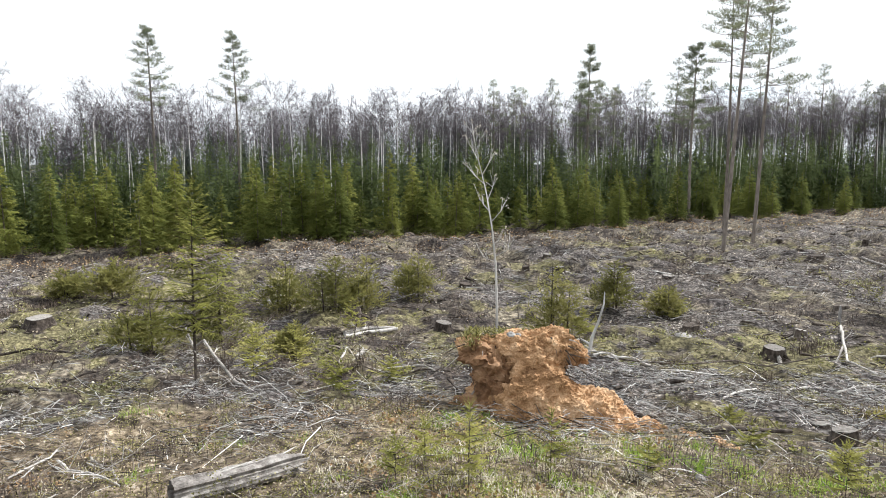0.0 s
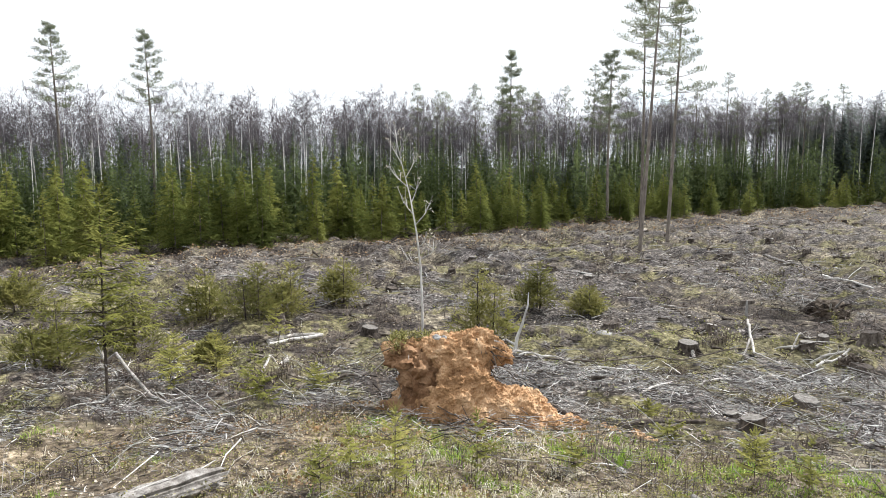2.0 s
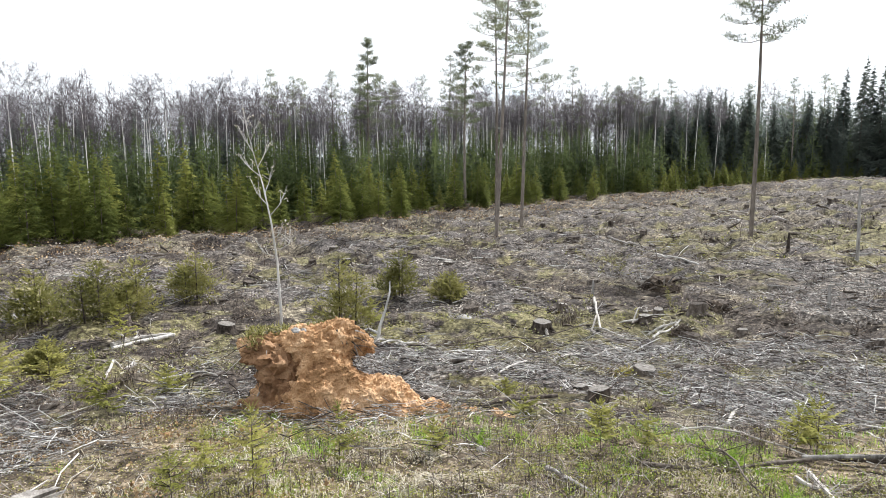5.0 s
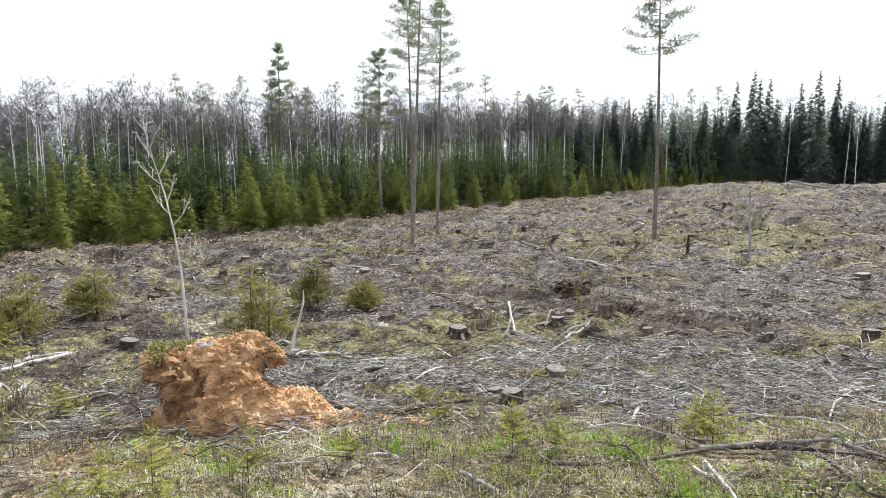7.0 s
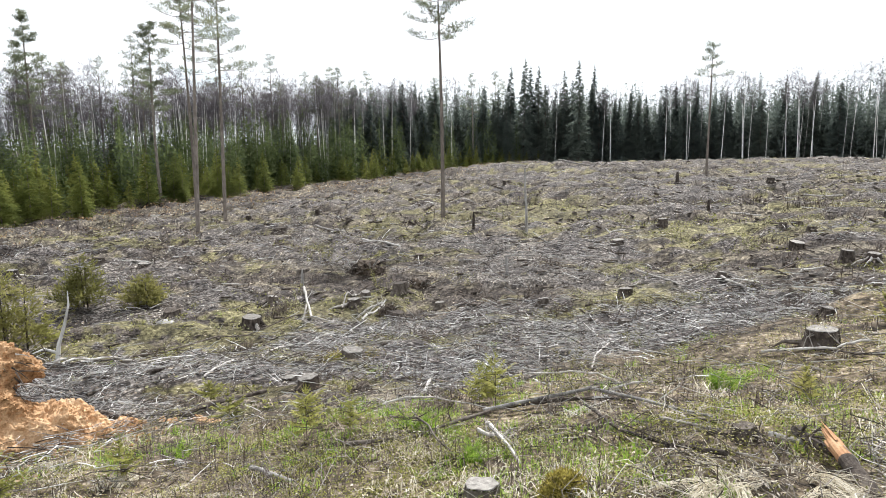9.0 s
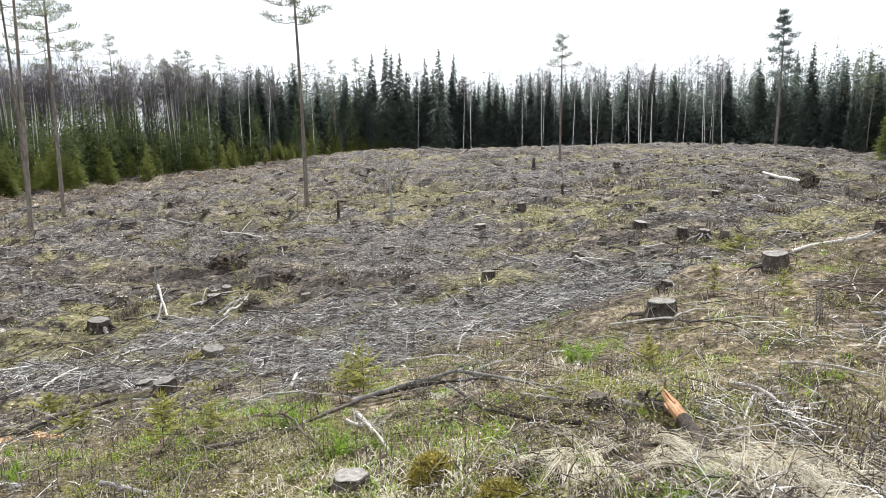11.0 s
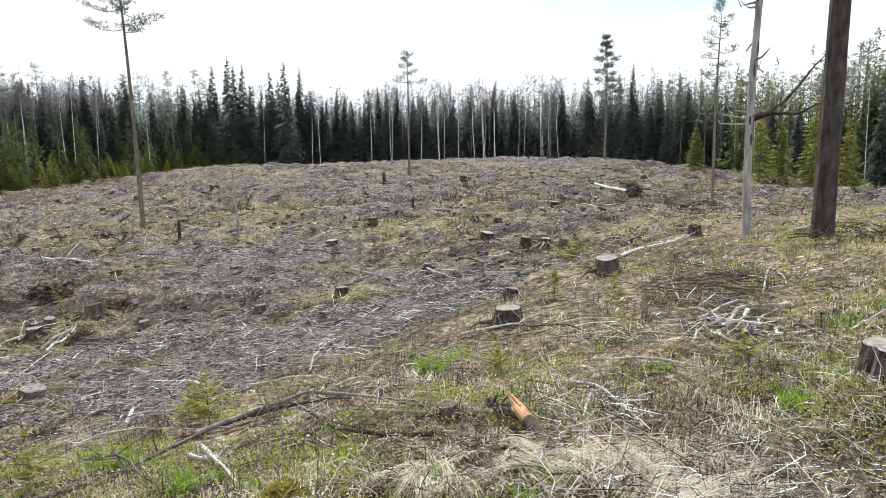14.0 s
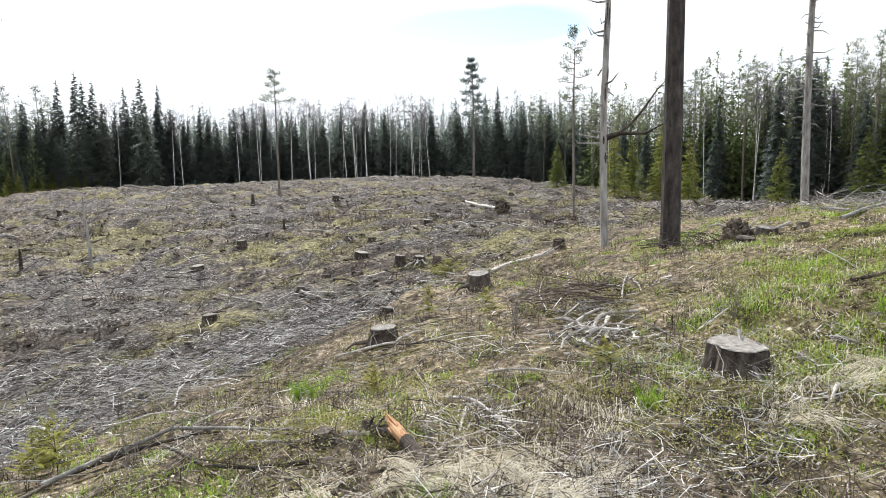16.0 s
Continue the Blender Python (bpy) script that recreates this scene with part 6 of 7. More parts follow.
def cushion(x, y, r, h):
    """A mossy hummock with twiggy green growth on it."""
    ob = thing("moss_cushion", "yellow-orange moss hummock on the bank", "moss")
    bm = bmesh.new()
    bmesh.ops.create_icosphere(bm, subdivisions=4, radius=1.0, matrix=Matrix.Diagonal((r, r * 0.8, h, 1)))
    for v in bm.verts:
        v.co *= 1 + 0.35 * noise.noise(v.co * 7) + 0.15 * noise.noise(v.co * 25)
    me = bpy.data.meshes.new("hummock")
    bm.to_mesh(me)
    bm.free()
    me.materials.append(MOSS)
    part("hummock", me, MOSS, ob)
    g = Geo()
    for k in range(3600):
        a, q = rand(0, 6.28), math.sqrt(random.random()) * 1.12
        p = Vector((r * q * math.cos(a), r * 0.8 * q * math.sin(a), h * math.sqrt(max(0, 1 - min(1, q) ** 2)) * rand(0.85, 1.2)))
        twig(g, p, Vector((rand(-1, 1), rand(-1, 1), rand(-0.3, 1.1))).normalized(), rand(0.015, 0.05), 0.009)
    tagged(part("moss_fuzz", g, MOSS, ob), kind="stuff")
    return put(ob, x, y, rand(0, 360), sink=h * 0.3)


def broken_log(x0, y0, x1, y1, r):
    """A snapped log end with torn orange wood, propped up out of the grass."""
    ob = thing("broken_log", "snapped log with torn orange wood at its end", "log")
    base = Vector((x0, y0, float(height(x0, y0)) + r * 0.6))
    tip = Vector((x1, y1, float(height(x1, y1)) + 0.15)) - base
    g = Geo()
    g.tube([Vector((0, 0, 0)), tip * 0.3, tip * 0.48], [r * 1.05, r, r * 0.96], 14, wobble=0.1)
    part("bark", g, STUMP_BARK, ob)
    w = Geo()
    w.tube([tip * 0.3, tip * 0.66, tip * 0.72], [r * 0.9, r * 0.9, r * 0.84], 14, wobble=0.1)
    side = tip.normalized().cross(Vector((0, 0, 1))).normalized()
    part("heartwood", w, FRESH_WOOD, ob, "torn orange wood")
    for k in range(22):
        w = Geo()
        a = rand(0, 6.28)
        o = (side * math.cos(a) + Vector((0, 0, 1)) * math.sin(a)) * r * rand(0.2, 0.86)
        q = rand(0.05, 0.2) * (1.3 if math.sin(a) > 0.2 else 0.5)
        w.tube([tip * 0.64 + o, tip * (0.7 + q * 0.5) + o, tip * (0.72 + q) + o * 0.9], [r * 0.24, r * 0.18, r * 0.03], 5, False)
        part("splinter", w, FRESH_WOOD, ob)
    ob.location = base
    return ob


def leaning_stem():
    """A pale broken stem that stands up beside the root plate."""
    ob = thing("dead_sapling", "pale broken sapling standing beside the clay lump", "tree")
    g = Geo()
    g.tube([(0, 0, -0.05), (0.08, 0, 0.45), (0.2, 0, 0.78), (0.30, 0, 1.15), (0.31, 0, 1.4)], [0.05, 0.036, 0.027, 0.02, 0.008], 8, wobble=0.25)
    g.tube([(0.06, 0, 0.3), (-0.15, 0.02, 0.42), (-0.36, 0.03, 0.36)], [0.03, 0.02, 0.006], 6, wobble=0.2)
    part("stem", g, BLEACHED_WOOD, ob)
    return put(ob, 2.95, 13.1, 0)


def post(x, y, h, r, label, material, lean=(0, 0)):
    ob = thing("dead_sapling", label, "tree")
    g = Geo()
    g.tube([(0, 0, -0.1), (lean[0] * h * 0.3, 0, h * 0.35), (lean[0] * h * 0.8, lean[1] * h, h * 0.75), (lean[0] * h, lean[1] * h, h)], [r * 1.2, r, r * 0.85, r * 0.5], 7, wobble=0.2)
    for k in range(5):
        p = Vector((lean[0] * h * 0.5, 0, h * rand(0.3, 0.9)))
        d = Vector((rand(-1, 1), rand(-1, 1), rand(0, 1))) * h * 0.1
        g.tube([p, p + d], [r * 0.3, r * 0.08], 4, False)
    part("stem", g, material, ob)
    return put(ob, x, y, rand(0, 360), sink=0.0)


def stone(x, y, r, lift=0.0):
    ob = thing("stone", "small grey stone on the soil", "stone")
    bm = bmesh.new()
    bmesh.ops.create_icosphere(bm, subdivisions=3, radius=r)
    for v in bm.verts:
        v.co *= 1 + 0.4 * noise.noise(v.co / r * 1.1 + Vector((x, y, 0)))
        v.co.z *= 0.6
    me = bpy.data.meshes.new("stone")
    bm.to_mesh(me)
    bm.free()
    me.materials.append(STONE)
    part("stone_body", me, STONE, ob)
    return put(ob, x, y, 0, sink=-lift)


root_plate()
clods()
leaning_stem()

# ---- stumps ----
stump(-10.95, 17.54, 0.81, 0.31, "pale")
stump(0.02, 16.50, 0.52, 0.25, "pale")
stump(4.19, 6.60, 0.32, 0.17, "flat")
stump(4.20, 7.04, 0.25, 0.06, "low")
stump(5.51, 7.55, 0.40, 0.17, "mossy")
stump(4.28, 5.62, 0.17, 0.11, "dark")
stump(7.50, 14.55, 0.58, 0.44, "rooted")
stump(8.95, 16.15, 0.39, 0.31, "rooted")
stump(10.24, 14.16, 0.43, 0.23, "rooted")
stump(10.43, 12.62, 0.58, 0.22, "dark")
stump(11.52, 12.18, 0.32, 0.18, "flat")
stump(11.91, 9.13, 0.31, 0.16, "flat")
stump(13.91, 8.24, 0.42, 0.21, "flat")
stump(6.46, 16.82, 0.54, 0.24, "dark")
stump(11.64, 13.90, 0.54, 0.33, "dark")
stump(12.57, 14.04, 0.36, 0.31, "dark")
stump(2.57, 2.23, 0.24, 0.10, "flat")
stump(7.08, 3.46, 0.30, 0.08, "flat")
stump(6.46, 1.81, 0.33, 0.15, "flat")
stump(9.02, 1.23, 0.37, 0.18, "flat")
stump(8.97, 2.49, 0.29, 0.07, "low")
stump(3.59, 1.31, 0.15, 0.10, "dark")
stump(5.76, 2.54, 0.09, 0.07, "dark")
stump(14.03, 0.28, 0.31, 0.23, "dark")
stump(9.23, 5.41, 0.24, 0.12, "dark")
stump(15.62, 6.70, 0.26, 0.11, "flat")
stump(28.70, 6.11, 0.35, 0.14, "flat")
stump(39.69, 14.69, 0.50, 0.27, "dark")
stump(16.76, 29.40, 0.81, 0.28, "dark")
stump(4.97, -1.13, 0.52, 0.27, "double")
stump(10.19, -2.66, 0.35, 0.17, "pale")
stump(10.14, -3.11, 0.19, 0.10, "pale")
stump(22.82, 7.95, 0.29, 0.16, "dark")
stump(7.46, 26.33, 0.57, 0.27, "dark")
stump(17.84, 6.91, 0.30, 0.12, "dark")
stump(23.20, 7.65, 0.46, 0.20, "dark")
stump(13.13, 14.79, 0.45, 0.29, "dark")
stump(16.72, 3.43, 0.26, 0.17, "dark")
stump(22.05, 6.84, 0.35, 0.22, "dark")
stump(15.25, 0.33, 0.31, 0.22, "dark")
stump(30.01, -5.68, 0.57, 0.25, "dark")
stump(9.58, -2.24, 0.33, 0.12, "dark")

# the many old stumps farther out
random.seed(53)
for _ in range(46):
    x, y, z = polar(rand(-26, 86), 17 * (62 / 17) ** random.random())
    if y < edge_y(x) - 3:
        stump(x, y, rand(0.28, 0.55), rand(0.18, 0.36), random.choice(["dark", "dark", "pale", "rooted", "low", "flat"]))
random.seed(59)
root_clump(12.9, 17.0, 0.75, 0.5)
root_clump(12.4, 14.0, 0.42, 0.34)
root_clump(10.43, 12.9, 0.36, 0.26, "rusty brown root clump in the slash")
root_clump(30.2, 3.2, 0.62, 0.55, "dark root end of a fallen pine")
root_clump(10.4, -2.3, 0.36, 0.30, "dark root clump beside the pine stem")

# ---- logs and fallen branches ----
weathered_log([(-1.68, 3.86), (-1.42, 4.06), (-1.22, 4.24), (-1.03, 4.42)], 0.085, 0.085)
fallen("branch_up", [(-6.16, 15.12), (-3.69, 10.24), (-2.39, 7.74), (-1.76, 6.96), (-1.14, 5.71)], 0.022, 0.018)
fallen("pale_log", [(-2.35, 15.57), (-1.90, 16.16), (-1.19, 16.64)], 0.037, 0.050)
fallen("branch", [(-1.67, 10.31), (-1.59, 13.05)], 0.018, 0.035)
fallen("branch", [(-0.82, 9.37), (-0.11, 8.95)], 0.019, 0.012)
fallen("dark_log", [(1.99, 6.90), (2.23, 6.30), (2.91, 6.56), (3.67, 6.65)], 0.034, 0.023)
fallen("branch", [(2.87, 12.24), (4.08, 12.63)], 0.025, 0.018)
fallen("dark_branch", [(-10.34, 14.99), (-8.97, 15.13), (-6.76, 14.41)], 0.036, 0.021)
fallen("dark_branch", [(-6.62, 11.28), (-6.27, 11.57), (-6.23, 12.10)], 0.022, 0.014)
fallen("branch", [(3.47, 7.88), (5.88, 10.76), (7.94, 11.54)], 0.015, 0.019)
fallen("dark_branch", [(2.97, 12.21), (6.23, 13.70), (8.77, 13.90)], 0.021, 0.016)
fallen("branch", [(-3.27, 4.71), (-3.15, 5.05), (-3.26, 5.31)], 0.010, 0.006)
fallen("branch", [(-3.10, 5.05), (-2.34, 4.22), (-2.13, 4.15)], 0.012, 0.005)
fallen("pale_branch", [(-2.89, 5.16), (-2.20, 4.25)], 0.010, 0.005)
fallen("dark_log", [(2.64, 3.58), (3.01, 3.30), (3.42, 3.31), (3.75, 3.26)], 0.017, 0.014)
fallen("dark_log", [(3.91, 3.28), (4.21, 2.94), (4.31, 2.61), (4.21, 2.31)], 0.021, 0.010)
fallen("branch", [(3.54, 4.33), (3.82, 3.96), (3.87, 3.35)], 0.010, 0.005)
fallen("dark_branch", [(3.28, 3.86), (3.08, 3.22), (2.88, 2.76)], 0.010, 0.006)
fallen("branch", [(3.55, 3.09), (3.20, 2.60)], 0.018, 0.010)
fallen("grey_log", [(2.10, 3.90), (2.09, 3.34)], 0.019, 0.013)
fallen("pale_branch", [(4.19, 4.52), (5.28, 5.55)], 0.019, 0.015)
fallen("branch", [(5.40, 4.41), (5.01, 3.43), (4.75, 2.73)], 0.009, 0.006)
fallen("pale_branch", [(9.51, 12.80), (10.64, 13.28)], 0.032, 0.022)
fallen("pale_branch", [(9.15, 14.69), (8.12, 13.26), (8.34, 12.74)], 0.028, 0.010)
fallen("pale_branch", [(9.89, 14.20), (10.92, 15.00)], 0.023, 0.018)
fallen("pale_log", [(-2.46, 16.15), (-1.92, 16.76), (-1.25, 16.67)], 0.059, 0.050)
fallen("pale_branch", [(2.76, 12.42), (4.39, 14.10)], 0.025, 0.020)
fallen("grey_log", [(3.77, 3.35), (4.06, 3.03), (4.29, 2.72), (4.07, 2.04), (3.84, 1.57)], 0.020, 0.008)
fallen("dark_log", [(4.10, 2.64), (3.61, 2.07), (3.36, 1.59), (3.19, 1.23)], 0.010, 0.014)
fallen("branch", [(3.40, 3.05), (3.21, 2.68), (2.95, 2.29)], 0.017, 0.008)
fallen("grey_log", [(3.60, 1.19), (3.62, 0.90)], 0.014, 0.011)
fallen("pale_log", [(3.81, 1.90), (3.58, 1.43)], 0.011, 0.008)
fallen("branch", [(6.27, 2.24), (6.15, 1.61), (6.56, 1.46)], 0.013, 0.009)
fallen("dark_branch", [(6.20, 1.63), (5.78, 0.94)], 0.010, 0.006)
fallen("pale_branch", [(4.50, 0.79), (4.20, 0.52), (3.73, 0.25)], 0.013, 0.009)
fallen("pale_branch", [(4.42, 0.53), (4.16, 0.59), (3.68, 0.56)], 0.010, 0.007)
fallen("pale_branch", [(4.99, 0.59), (4.92, 0.34), (4.81, 0.13), (4.83, -0.00)], 0.010, 0.006)
fallen("branch", [(6.30, 4.80), (6.30, 4.06), (6.39, 3.48)], 0.010, 0.007)
fallen("branch", [(4.58, 2.74), (4.95, 2.59)], 0.011, 0.007)
fallen("pale_branch", [(6.43, 0.13), (6.20, -0.08), (5.96, -0.18)], 0.018, 0.013)
fallen("pale_branch", [(6.01, -0.16), (6.41, -0.28), (6.56, -0.62)], 0.021, 0.015)
fallen("branch", [(7.76, 0.67), (7.28, 0.32), (6.76, 0.22)], 0.012, 0.006)
fallen("pale_log", [(10.9, 1.30), (12.3, 0.85), (13.50, 0.39)], 0.030, 0.040)
fallen("pale_log", [(34.53, 5.62), (30.4, 3.35)], 0.060, 0.085)
fallen("branch", [(55.94, 41.82), (58.91, 38.91), (55.46, 33.37)], 0.089, 0.062)
fallen("pale_log", [(15.81, 9.09), (15.00, 7.45)], 0.029, 0.022)
fallen("pale_log", [(15.48, 6.65), (14.73, 5.80)], 0.033, 0.026)
fallen("pale_log", [(33.92, 11.02), (34.35, 9.50)], 0.046, 0.045)
fallen("pale_log", [(27.26, 11.54), (27.04, 10.26)], 0.038, 0.028)
fallen("pale_log", [(15.38, 4.91), (16.43, 4.73)], 0.021, 0.016)
fallen("pale_branch", [(5.51, 3.53), (6.88, 4.18)], 0.009, 0.008)
fallen("pale_log", [(17.89, 27.96), (17.07, 24.26)], 0.053, 0.038)
fallen("pale_log", [(17.04, 23.03), (16.04, 19.21)], 0.046, 0.032)
fallen("pale_branch", [(10.03, 16.29), (8.54, 13.55), (8.78, 12.92)], 0.037, 0.015)
fallen("pale_branch", [(9.86, 13.47), (10.54, 13.29)], 0.033, 0.022)
fallen("stick_up", [(5.17, -1.18), (4.62, -1.19)], 0.015, 0.012)
fallen("pale_branch", [(5.23, -1.57), (4.97, -1.64)], 0.010, 0.008)
fallen("pale_branch", [(5.42, -1.86), (5.27, -1.99)], 0.014, 0.009)
fallen("pale_log", [(10.38, -3.03), (10.29, -2.71)], 0.027, 0.023)
fallen("dark_log", [(6.24, -2.28), (6.28, -2.55)], 0.019, 0.015)
fallen("pale_branch", [(6.97, -0.50), (8.87, -0.69), (7.19, -0.71)], 0.011, 0.007)
fallen("pale_branch", [(6.10, 0.04), (6.71, -0.28), (6.49, -0.52)], 0.017, 0.010)
fallen("dark_branch", [(5.86, 0.49), (7.11, 0.52), (7.14, 0.37)], 0.007, 0.004)
fallen("pale_branch", [(4.56, -1.61), (4.30, -1.49)], 0.012, 0.009)
fallen("branch", [(5.93, -1.04), (6.25, -1.39)], 0.008, 0.006)
fallen("branch", [(14.81, -4.53), (10.70, -3.86)], 0.029, 0.018)
fallen("grey_log", [(9.87, -3.49), (11.40, -4.63)], 0.029, 0.023)

# ---- seedlings and bushes ----
seedling("bush", -4.72, 19.61, 1.68, 0.78)
seedling("bush", -3.02, 18.36, 1.63, 0.71)
seedling("bush", -2.27, 19.49, 1.63, 0.71)
seedling("bush", -0.81, 21.30, 1.58, 0.78)
seedling("bush", 2.66, 15.85, 1.92, 0.71)
seedling("bush", 4.95, 18.86, 1.45, 0.63)
seedling("bush", 6.22, 17.90, 0.96, 0.54)
seedling("bush", -5.30, 15.34, 2.01, 0.68)
seedling("bush", -6.14, 13.59, 1.45, 0.63)
seedling("pale", -2.72, 9.20, 0.73, 0.27)
seedling("pale", -2.16, 9.46, 0.77, 0.24)
seedling("pale", -1.31, 7.65, 0.60, 0.22)
seedling("pale", -2.29, 16.44, 0.91, 0.34)
seedling("bush", -11.27, 22.59, 1.31, 0.98)
seedling("bush", -13.36, 23.14, 1.04, 0.78)
seedling("brown", 12.97, 20.24, 1.15, 0.93)
seedling("pale", 0.16, 3.86, 0.52, 0.16)
seedling("pale", 0.74, 4.30, 0.44, 0.14)
seedling("brown", -1.96, 5.71, 0.42, 0.13)
seedling("pale", -0.30, 4.01, 0.35, 0.13)
seedling("twig", 1.95, 5.30, 0.42, 0.14)
seedling("pale", 3.04, 6.73, 0.24, 0.18)
seedling("pale", 3.44, 15.96, 0.72, 0.36)
seedling("pale", 2.89, 3.87, 0.36, 0.13)
seedling("pale", 4.12, 3.54, 0.44, 0.19)
seedling("brown", 2.32, 3.51, 0.28, 0.14)
seedling("brown", 13.13, 19.46, 0.91, 0.74)
seedling("brown", 11.51, 14.76, 0.73, 0.36)
seedling("brown", 12.79, 12.45, 0.50, 0.43)
seedling("brown", 4.23, 3.05, 0.28, 0.16)
seedling("pale", 3.98, 3.59, 0.34, 0.12)
seedling("brown", 4.48, 3.04, 0.29, 0.12)
seedling("pale", 5.06, 1.48, 0.23, 0.10)
seedling("twig", 6.11, 0.46, 0.49, 0.08)
seedling("brown", 7.81, -0.11, 0.43, 0.19)
seedling("brown", 7.93, 0.36, 0.33, 0.17)
seedling("twig", 5.05, 2.86, 0.30, 0.08)
seedling("twig", 2.89, 1.96, 0.22, 0.05)
seedling("brown", 6.07, -1.35, 0.47, 0.10)
seedling("pale", 7.37, 1.55, 0.32, 0.12)
seedling("pale", 4.83, 1.42, 0.19, 0.10)
seedling("pale", 7.02, 0.86, 0.27, 0.13)
seedling("brown", 10.48, 0.02, 0.40, 0.25)
seedling("brown", 10.58, 0.72, 0.36, 0.27)
seedling("twig", 3.99, 2.85, 0.35, 0.13)
seedling("brown", 9.04, -0.92, 0.30, 0.19)
seedling("brown", 6.30, -0.41, 0.32, 0.12)
seedling("pale", 0.18, 4.41, 0.42, 0.18)
seedling("pale", -0.13, 4.56, 0.30, 0.13)
seedling("pale", 1.46, 4.48, 0.27, 0.12)
seedling("pale", 2.81, 5.76, 0.29, 0.16)
seedling("pale", 2.71, 4.20, 0.37, 0.14)
seedling("pale", -1.17, 7.41, 0.41, 0.20)
seedling("bush", -2.96, 12.79, 0.70, 0.35)
seedling("pale", -3.62, 12.52, 0.69, 0.39)
seedling("pale", -0.71, 8.77, 0.36, 0.22)
seedling("pale", 3.12, 4.88, 0.24, 0.15)
seedling("brown", 3.92, 3.87, 0.20, 0.12)
seedling("pale", 5.11, -0.26, 0.19, 0.11)
seedling("brown", 6.66, 3.79, 0.30, 0.19)
seedling("brown", 5.38, 3.65, 0.34, 0.17)
seedling("pale", 4.34, 3.79, 0.36, 0.20)
seedling("pale", 14.15, 2.64, 0.37, 0.36)
seedling("brown", 10.09, 0.62, 0.30, 0.26)
seedling("brown", 6.61, -1.42, 0.28, 0.16)

# ---- tussocks, moss, broken wood and single stems ----
BLEACHED = "long bleached grass tussock lying over"
for x, y, turn in ((3.12, 0.72, -2.4), (3.30, 0.42, -2.2), (2.98, 1.05, -2.8), (3.02, 0.14, -1.3), (3.50, 0.22, -2.6), (3.30, -0.15, -1.0),  (4.15, -1.25, -2.0), (5.0, -2.0, -2.2), (4.7, -1.7, -1.6),
                   ):
    tussock(x, y, rand(0.22, 0.34), rand(0.24, 0.40), 250, turn + rand(-0.5, 0.5), GRASS_DRY, BLEACHED, width=0.0055, lie=rand(0.85, 1.05))
for x, y, turn in ((1.15, 4.05, -1.5), (1.75, 3.85, -1.2), (1.45, 4.45, -1.9), (1.6, 4.15, -1.4), (1.3, 3.8, -1.4)):
    tussock(x, y, rand(0.2, 0.3), rand(0.10, 0.19), 110, turn + rand(-0.9, 0.9), GRASS_DRY, "short bleached grass tussock among the moss", width=0.008, lie=rand(0.8, 1.05))
tussock(5.05, 2.02, 0.16, 0.26, 320, 0.0, GRASS_GREEN, "round green sedge tuft with dry tips", "sedge_tuft", 0.55, 0.006)
tussock(3.2, 3.4, 0.14, 0.24, 200, 0.0, GRASS_GREEN, "round green sedge tuft on the bank", "sedge_tuft", 0.5, 0.006)
tussock(1.95, 4.75, 0.14, 0.22, 200, 0.0, GRASS_GREEN, "round green sedge tuft on the bank", "sedge_tuft", 0.5, 0.006)
tussock(2.9, 2.6, 0.14, 0.22, 200, 0.0, GRASS_GREEN, "round green sedge tuft on the bank", "sedge_tuft", 0.5, 0.006)
tussock(5.6, -2.3, 0.16, 0.24, 240, 0.0, GRASS_GREEN, "round green sedge tuft on the bank", "sedge_tuft", 0.5, 0.006)
tussock(4.3, -0.5, 0.14, 0.20, 200, 0.0, GRASS_GREEN, "round green sedge tuft on the bank", "sedge_tuft", 0.5, 0.006)
cushion(2.72, 1.80, 0.16, 0.13)
cushion(2.55, 1.32, 0.14, 0.07)
cushion(2.35, 1.62, 0.09, 0.05)
broken_log(3.22, 0.62, 3.64, 0.98, 0.038)
fallen("dark_branch", [(3.70, 1.10), (3.58, 0.98), (3.50, 0.80)], 0.03, 0.02)
post(20.95, 17.08, 2.5, 0.055, "thin bare dead birch stem with a broken top", BARK_DEAD, (-0.03, 0.02))
post(20.90, 20.02, 0.75, 0.06, "short dark broken stem", STUMP_BARK)
post(38.54, 19.74, 0.75, 0.11, "dark charred-looking standing stub", STUMP_BARK)
post(14.56, 12.53, 0.6, 0.045, "pale broken upright stem", BARK_DEAD, (0.06, 0))
post(10.6, 17.3, 0.55, 0.04, "pale broken upright stem", BARK_DEAD, (0.1, 0))
post(3.0, 19.5, 0.4, 0.05, "pale broken upright stem", BARK_DEAD, (-0.1, 0))
post(27.5, 12.6, 0.5, 0.06, "short dark broken stem", STUMP_BARK)
stone(0.72, 6.78, 0.05, 0.83)
stone(0.80, 6.80, 0.035, 0.85)
stone(-5.6, 20.6, 0.2)
# stone shape added in place of a grey slab stump
stone(5.9, 15.8, 0.2)
stone(1.9, 4.6, 0.05)


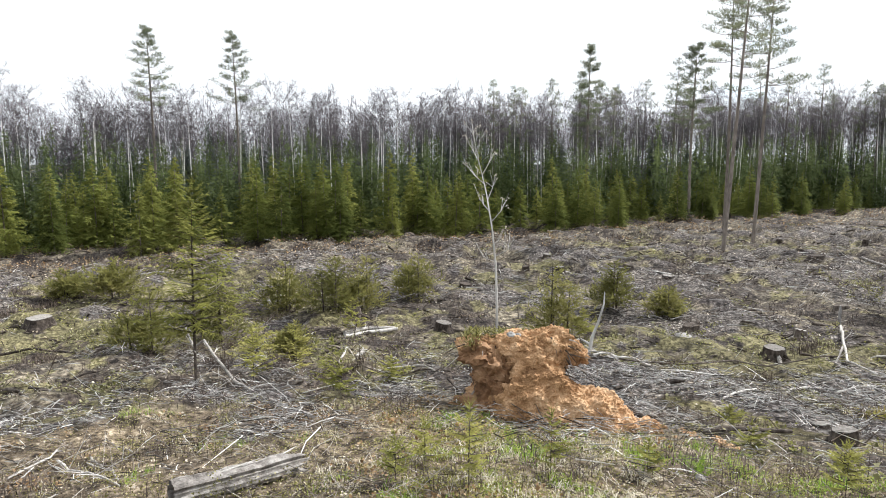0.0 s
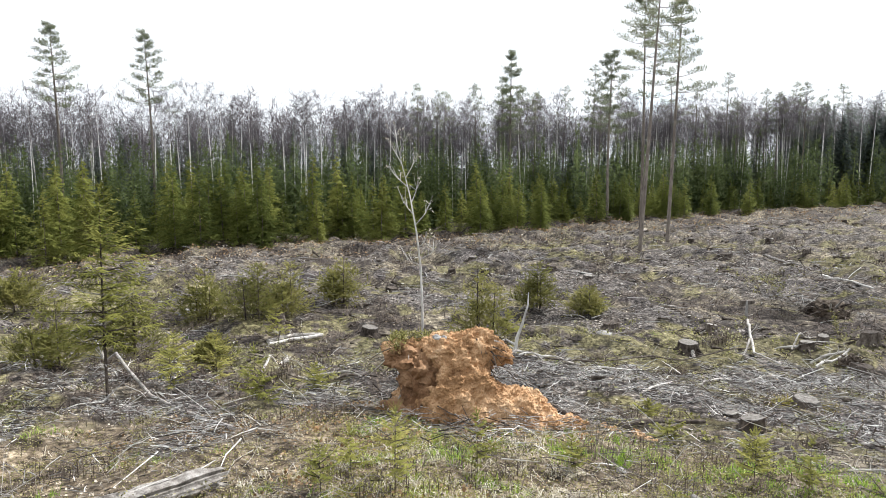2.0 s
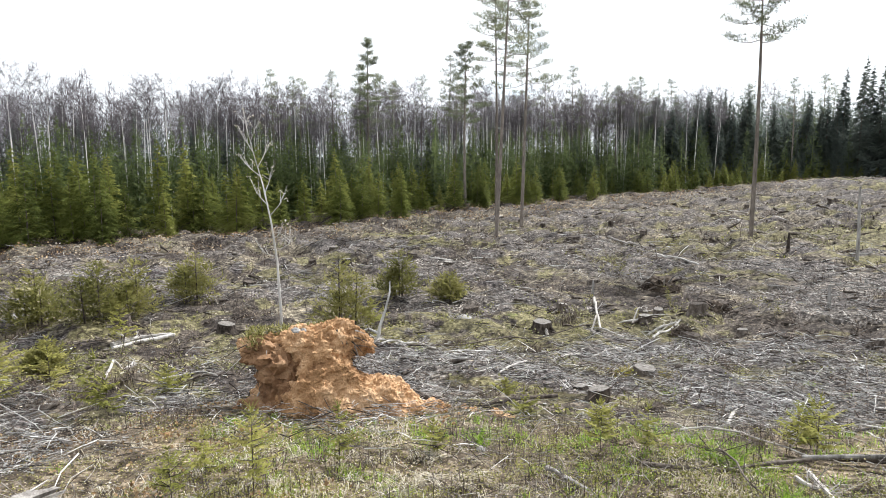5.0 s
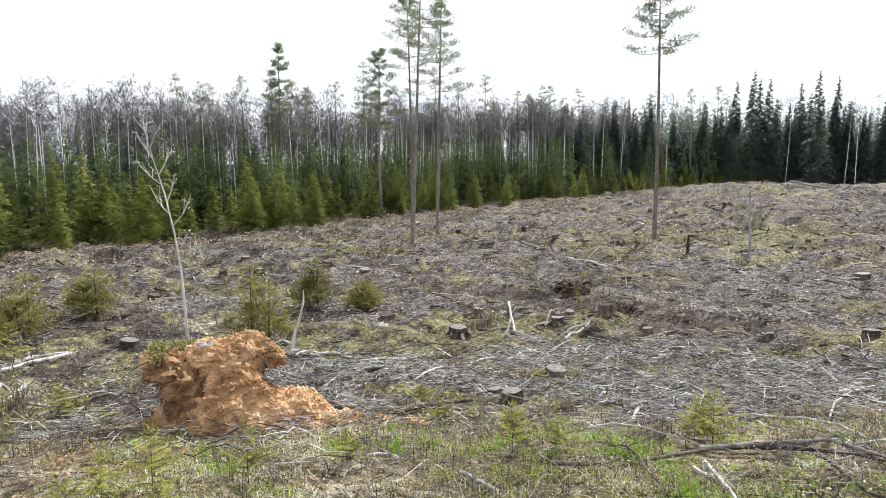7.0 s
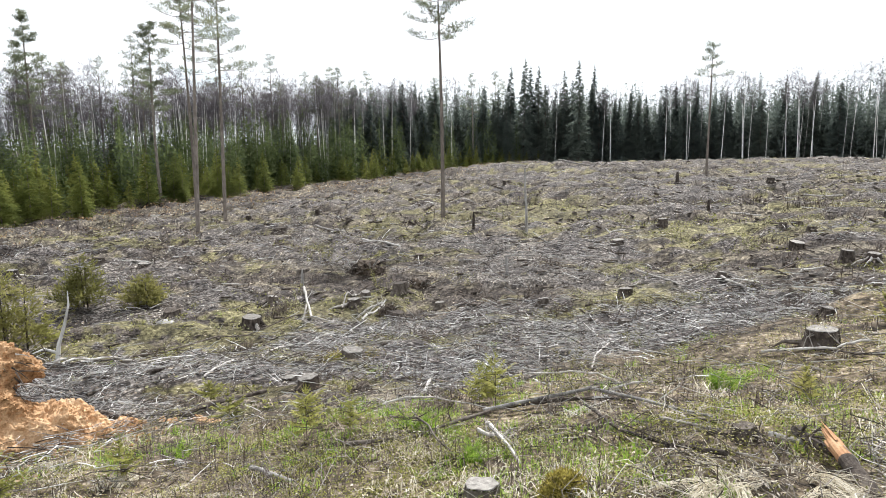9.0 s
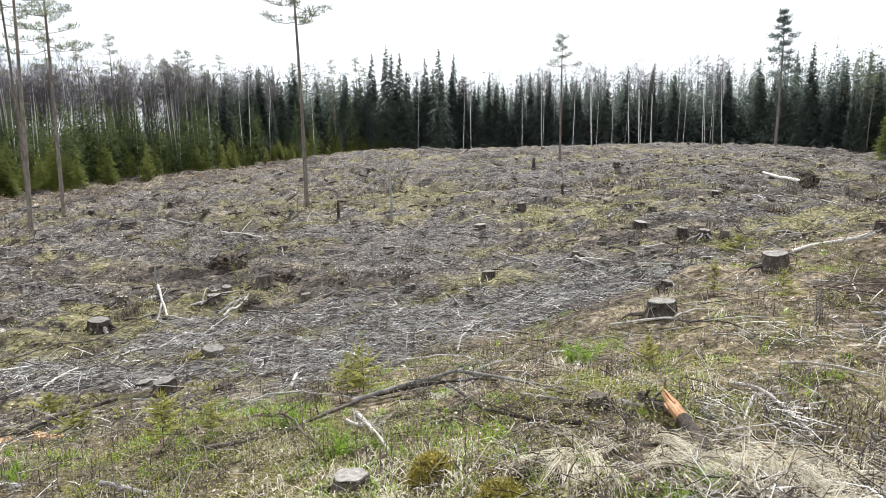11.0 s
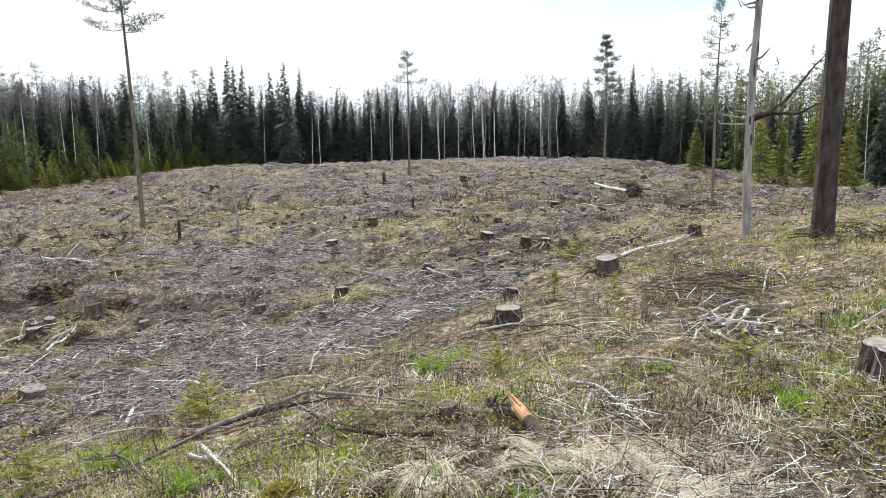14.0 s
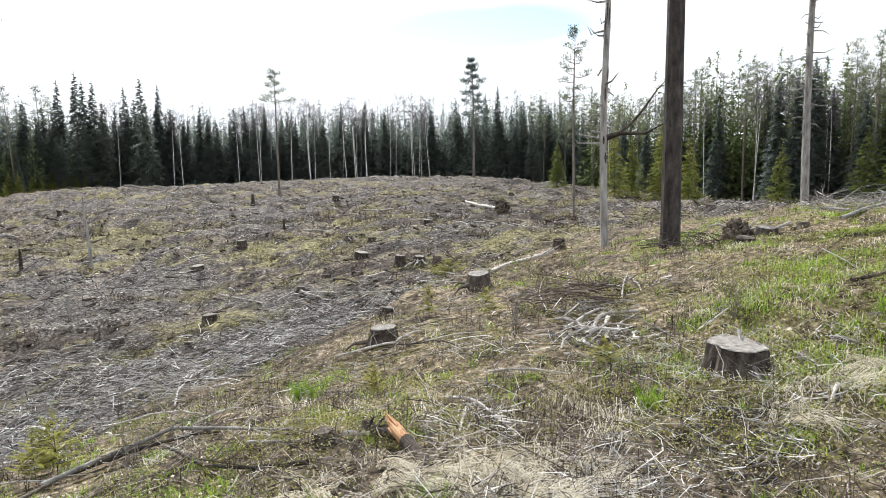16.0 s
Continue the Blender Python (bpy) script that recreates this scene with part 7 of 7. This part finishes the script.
def half_bare_spruce():
    """A young spruce that has lost the needles of its lower boughs."""
    ob = spruce("young_spruce", "sparse young spruce with a bare lower stem", 2.85, 0.85, 24, 7, 0.28, STUMP_BARK, NEEDLE_PALE, 0.12, 8, 0.026, -0.1)
    t = Geo()
    for k in range(16):
        z, a = rand(0.5, 1.7), rand(0, 6.28)
        out = Vector((math.cos(a), math.sin(a), rand(0.0, 0.5)))
        q = rand(0.2, 0.5)
        t.tube([(0, 0, z), Vector((0, 0, z)) + out * q * 0.6, Vector((0, 0, z + rand(0, 0.1))) + out * q], [0.008, 0.006, 0.002], 4, False)
    part("dead_boughs", t, BRANCH_GREY, ob, "bare grey boughs")
    return put(ob, -3.32, 8.6)


half_bare_spruce()


def brush_heap(x, y, r, h, count, label, material=BRANCH_GREY, fine=1.0):
    """A loose heap of crossed dead branches."""
    ob = thing("brush_heap", label, "brushwood")
    for k in range(count):
        g = Geo()
        a, q = rand(0, 6.28), r * math.sqrt(random.random())
        p = Vector((q * math.cos(a), q * math.sin(a), h * (1 - (q / r) ** 2) * rand(0.1, 1)))
        b = rand(0, 6.28)
        d = Vector((math.cos(b), math.sin(b), rand(-0.3, 0.45))) * rand(0.15, 0.6) * r
        s = Vector((rand(-0.1, 0.1), rand(-0.1, 0.1), rand(-0.05, 0.1))) * r
        w = rand(0.004, 0.011) * fine
        lo = [p - d, p - d * 0.3 + s * 0.6, p + d * 0.4 + s, p + d]
        if fine > 1.5:
            side, way = Vector((-d.y, d.x, 0)), 0.0
            lo = []
            for i in range(9):
                way += random.gauss(0, 0.16)
                lo.append(p + d * (i / 4 - 1) + side * way + Vector((0, 0, 0.5 * abs(way) * d.length)))
        lo = [Vector((v.x, v.y, max(v.z, 0.0))) for v in lo]
        g.tube(lo, [w * (1 - 0.85 * i / (len(lo) - 1)) for i in range(len(lo))], 5, False)
        part("branch", g, material, ob)
    return put(ob, x, y, rand(0, 360), sink=0.02)


brush_heap(6.5, -0.4, 0.6, 0.2, 34, "tangled heap of bleached dead branches", BARK_DEAD, 1.3)
brush_heap(5.75, -0.35, 0.42, 0.2, 26, "twisted clump of bleached roots and branches", BRANCH_GREY, 2.2)
brush_heap(7.3, -0.1, 0.7, 0.26, 90, "dense heap of dark brushwood", HEATHER)
brush_heap(10.4, -2.0, 0.8, 0.22, 70, "dark brushwood heap at the foot of the pine", STUMP_BARK)
brush_heap(11.4, -4.6, 1.1, 0.3, 90, "pale brushwood heap on the grassy rise", BARK_DEAD)
brush_heap(13.0, -5.6, 1.1, 0.3, 80, "pale brushwood heap on the grassy rise", BARK_DEAD)
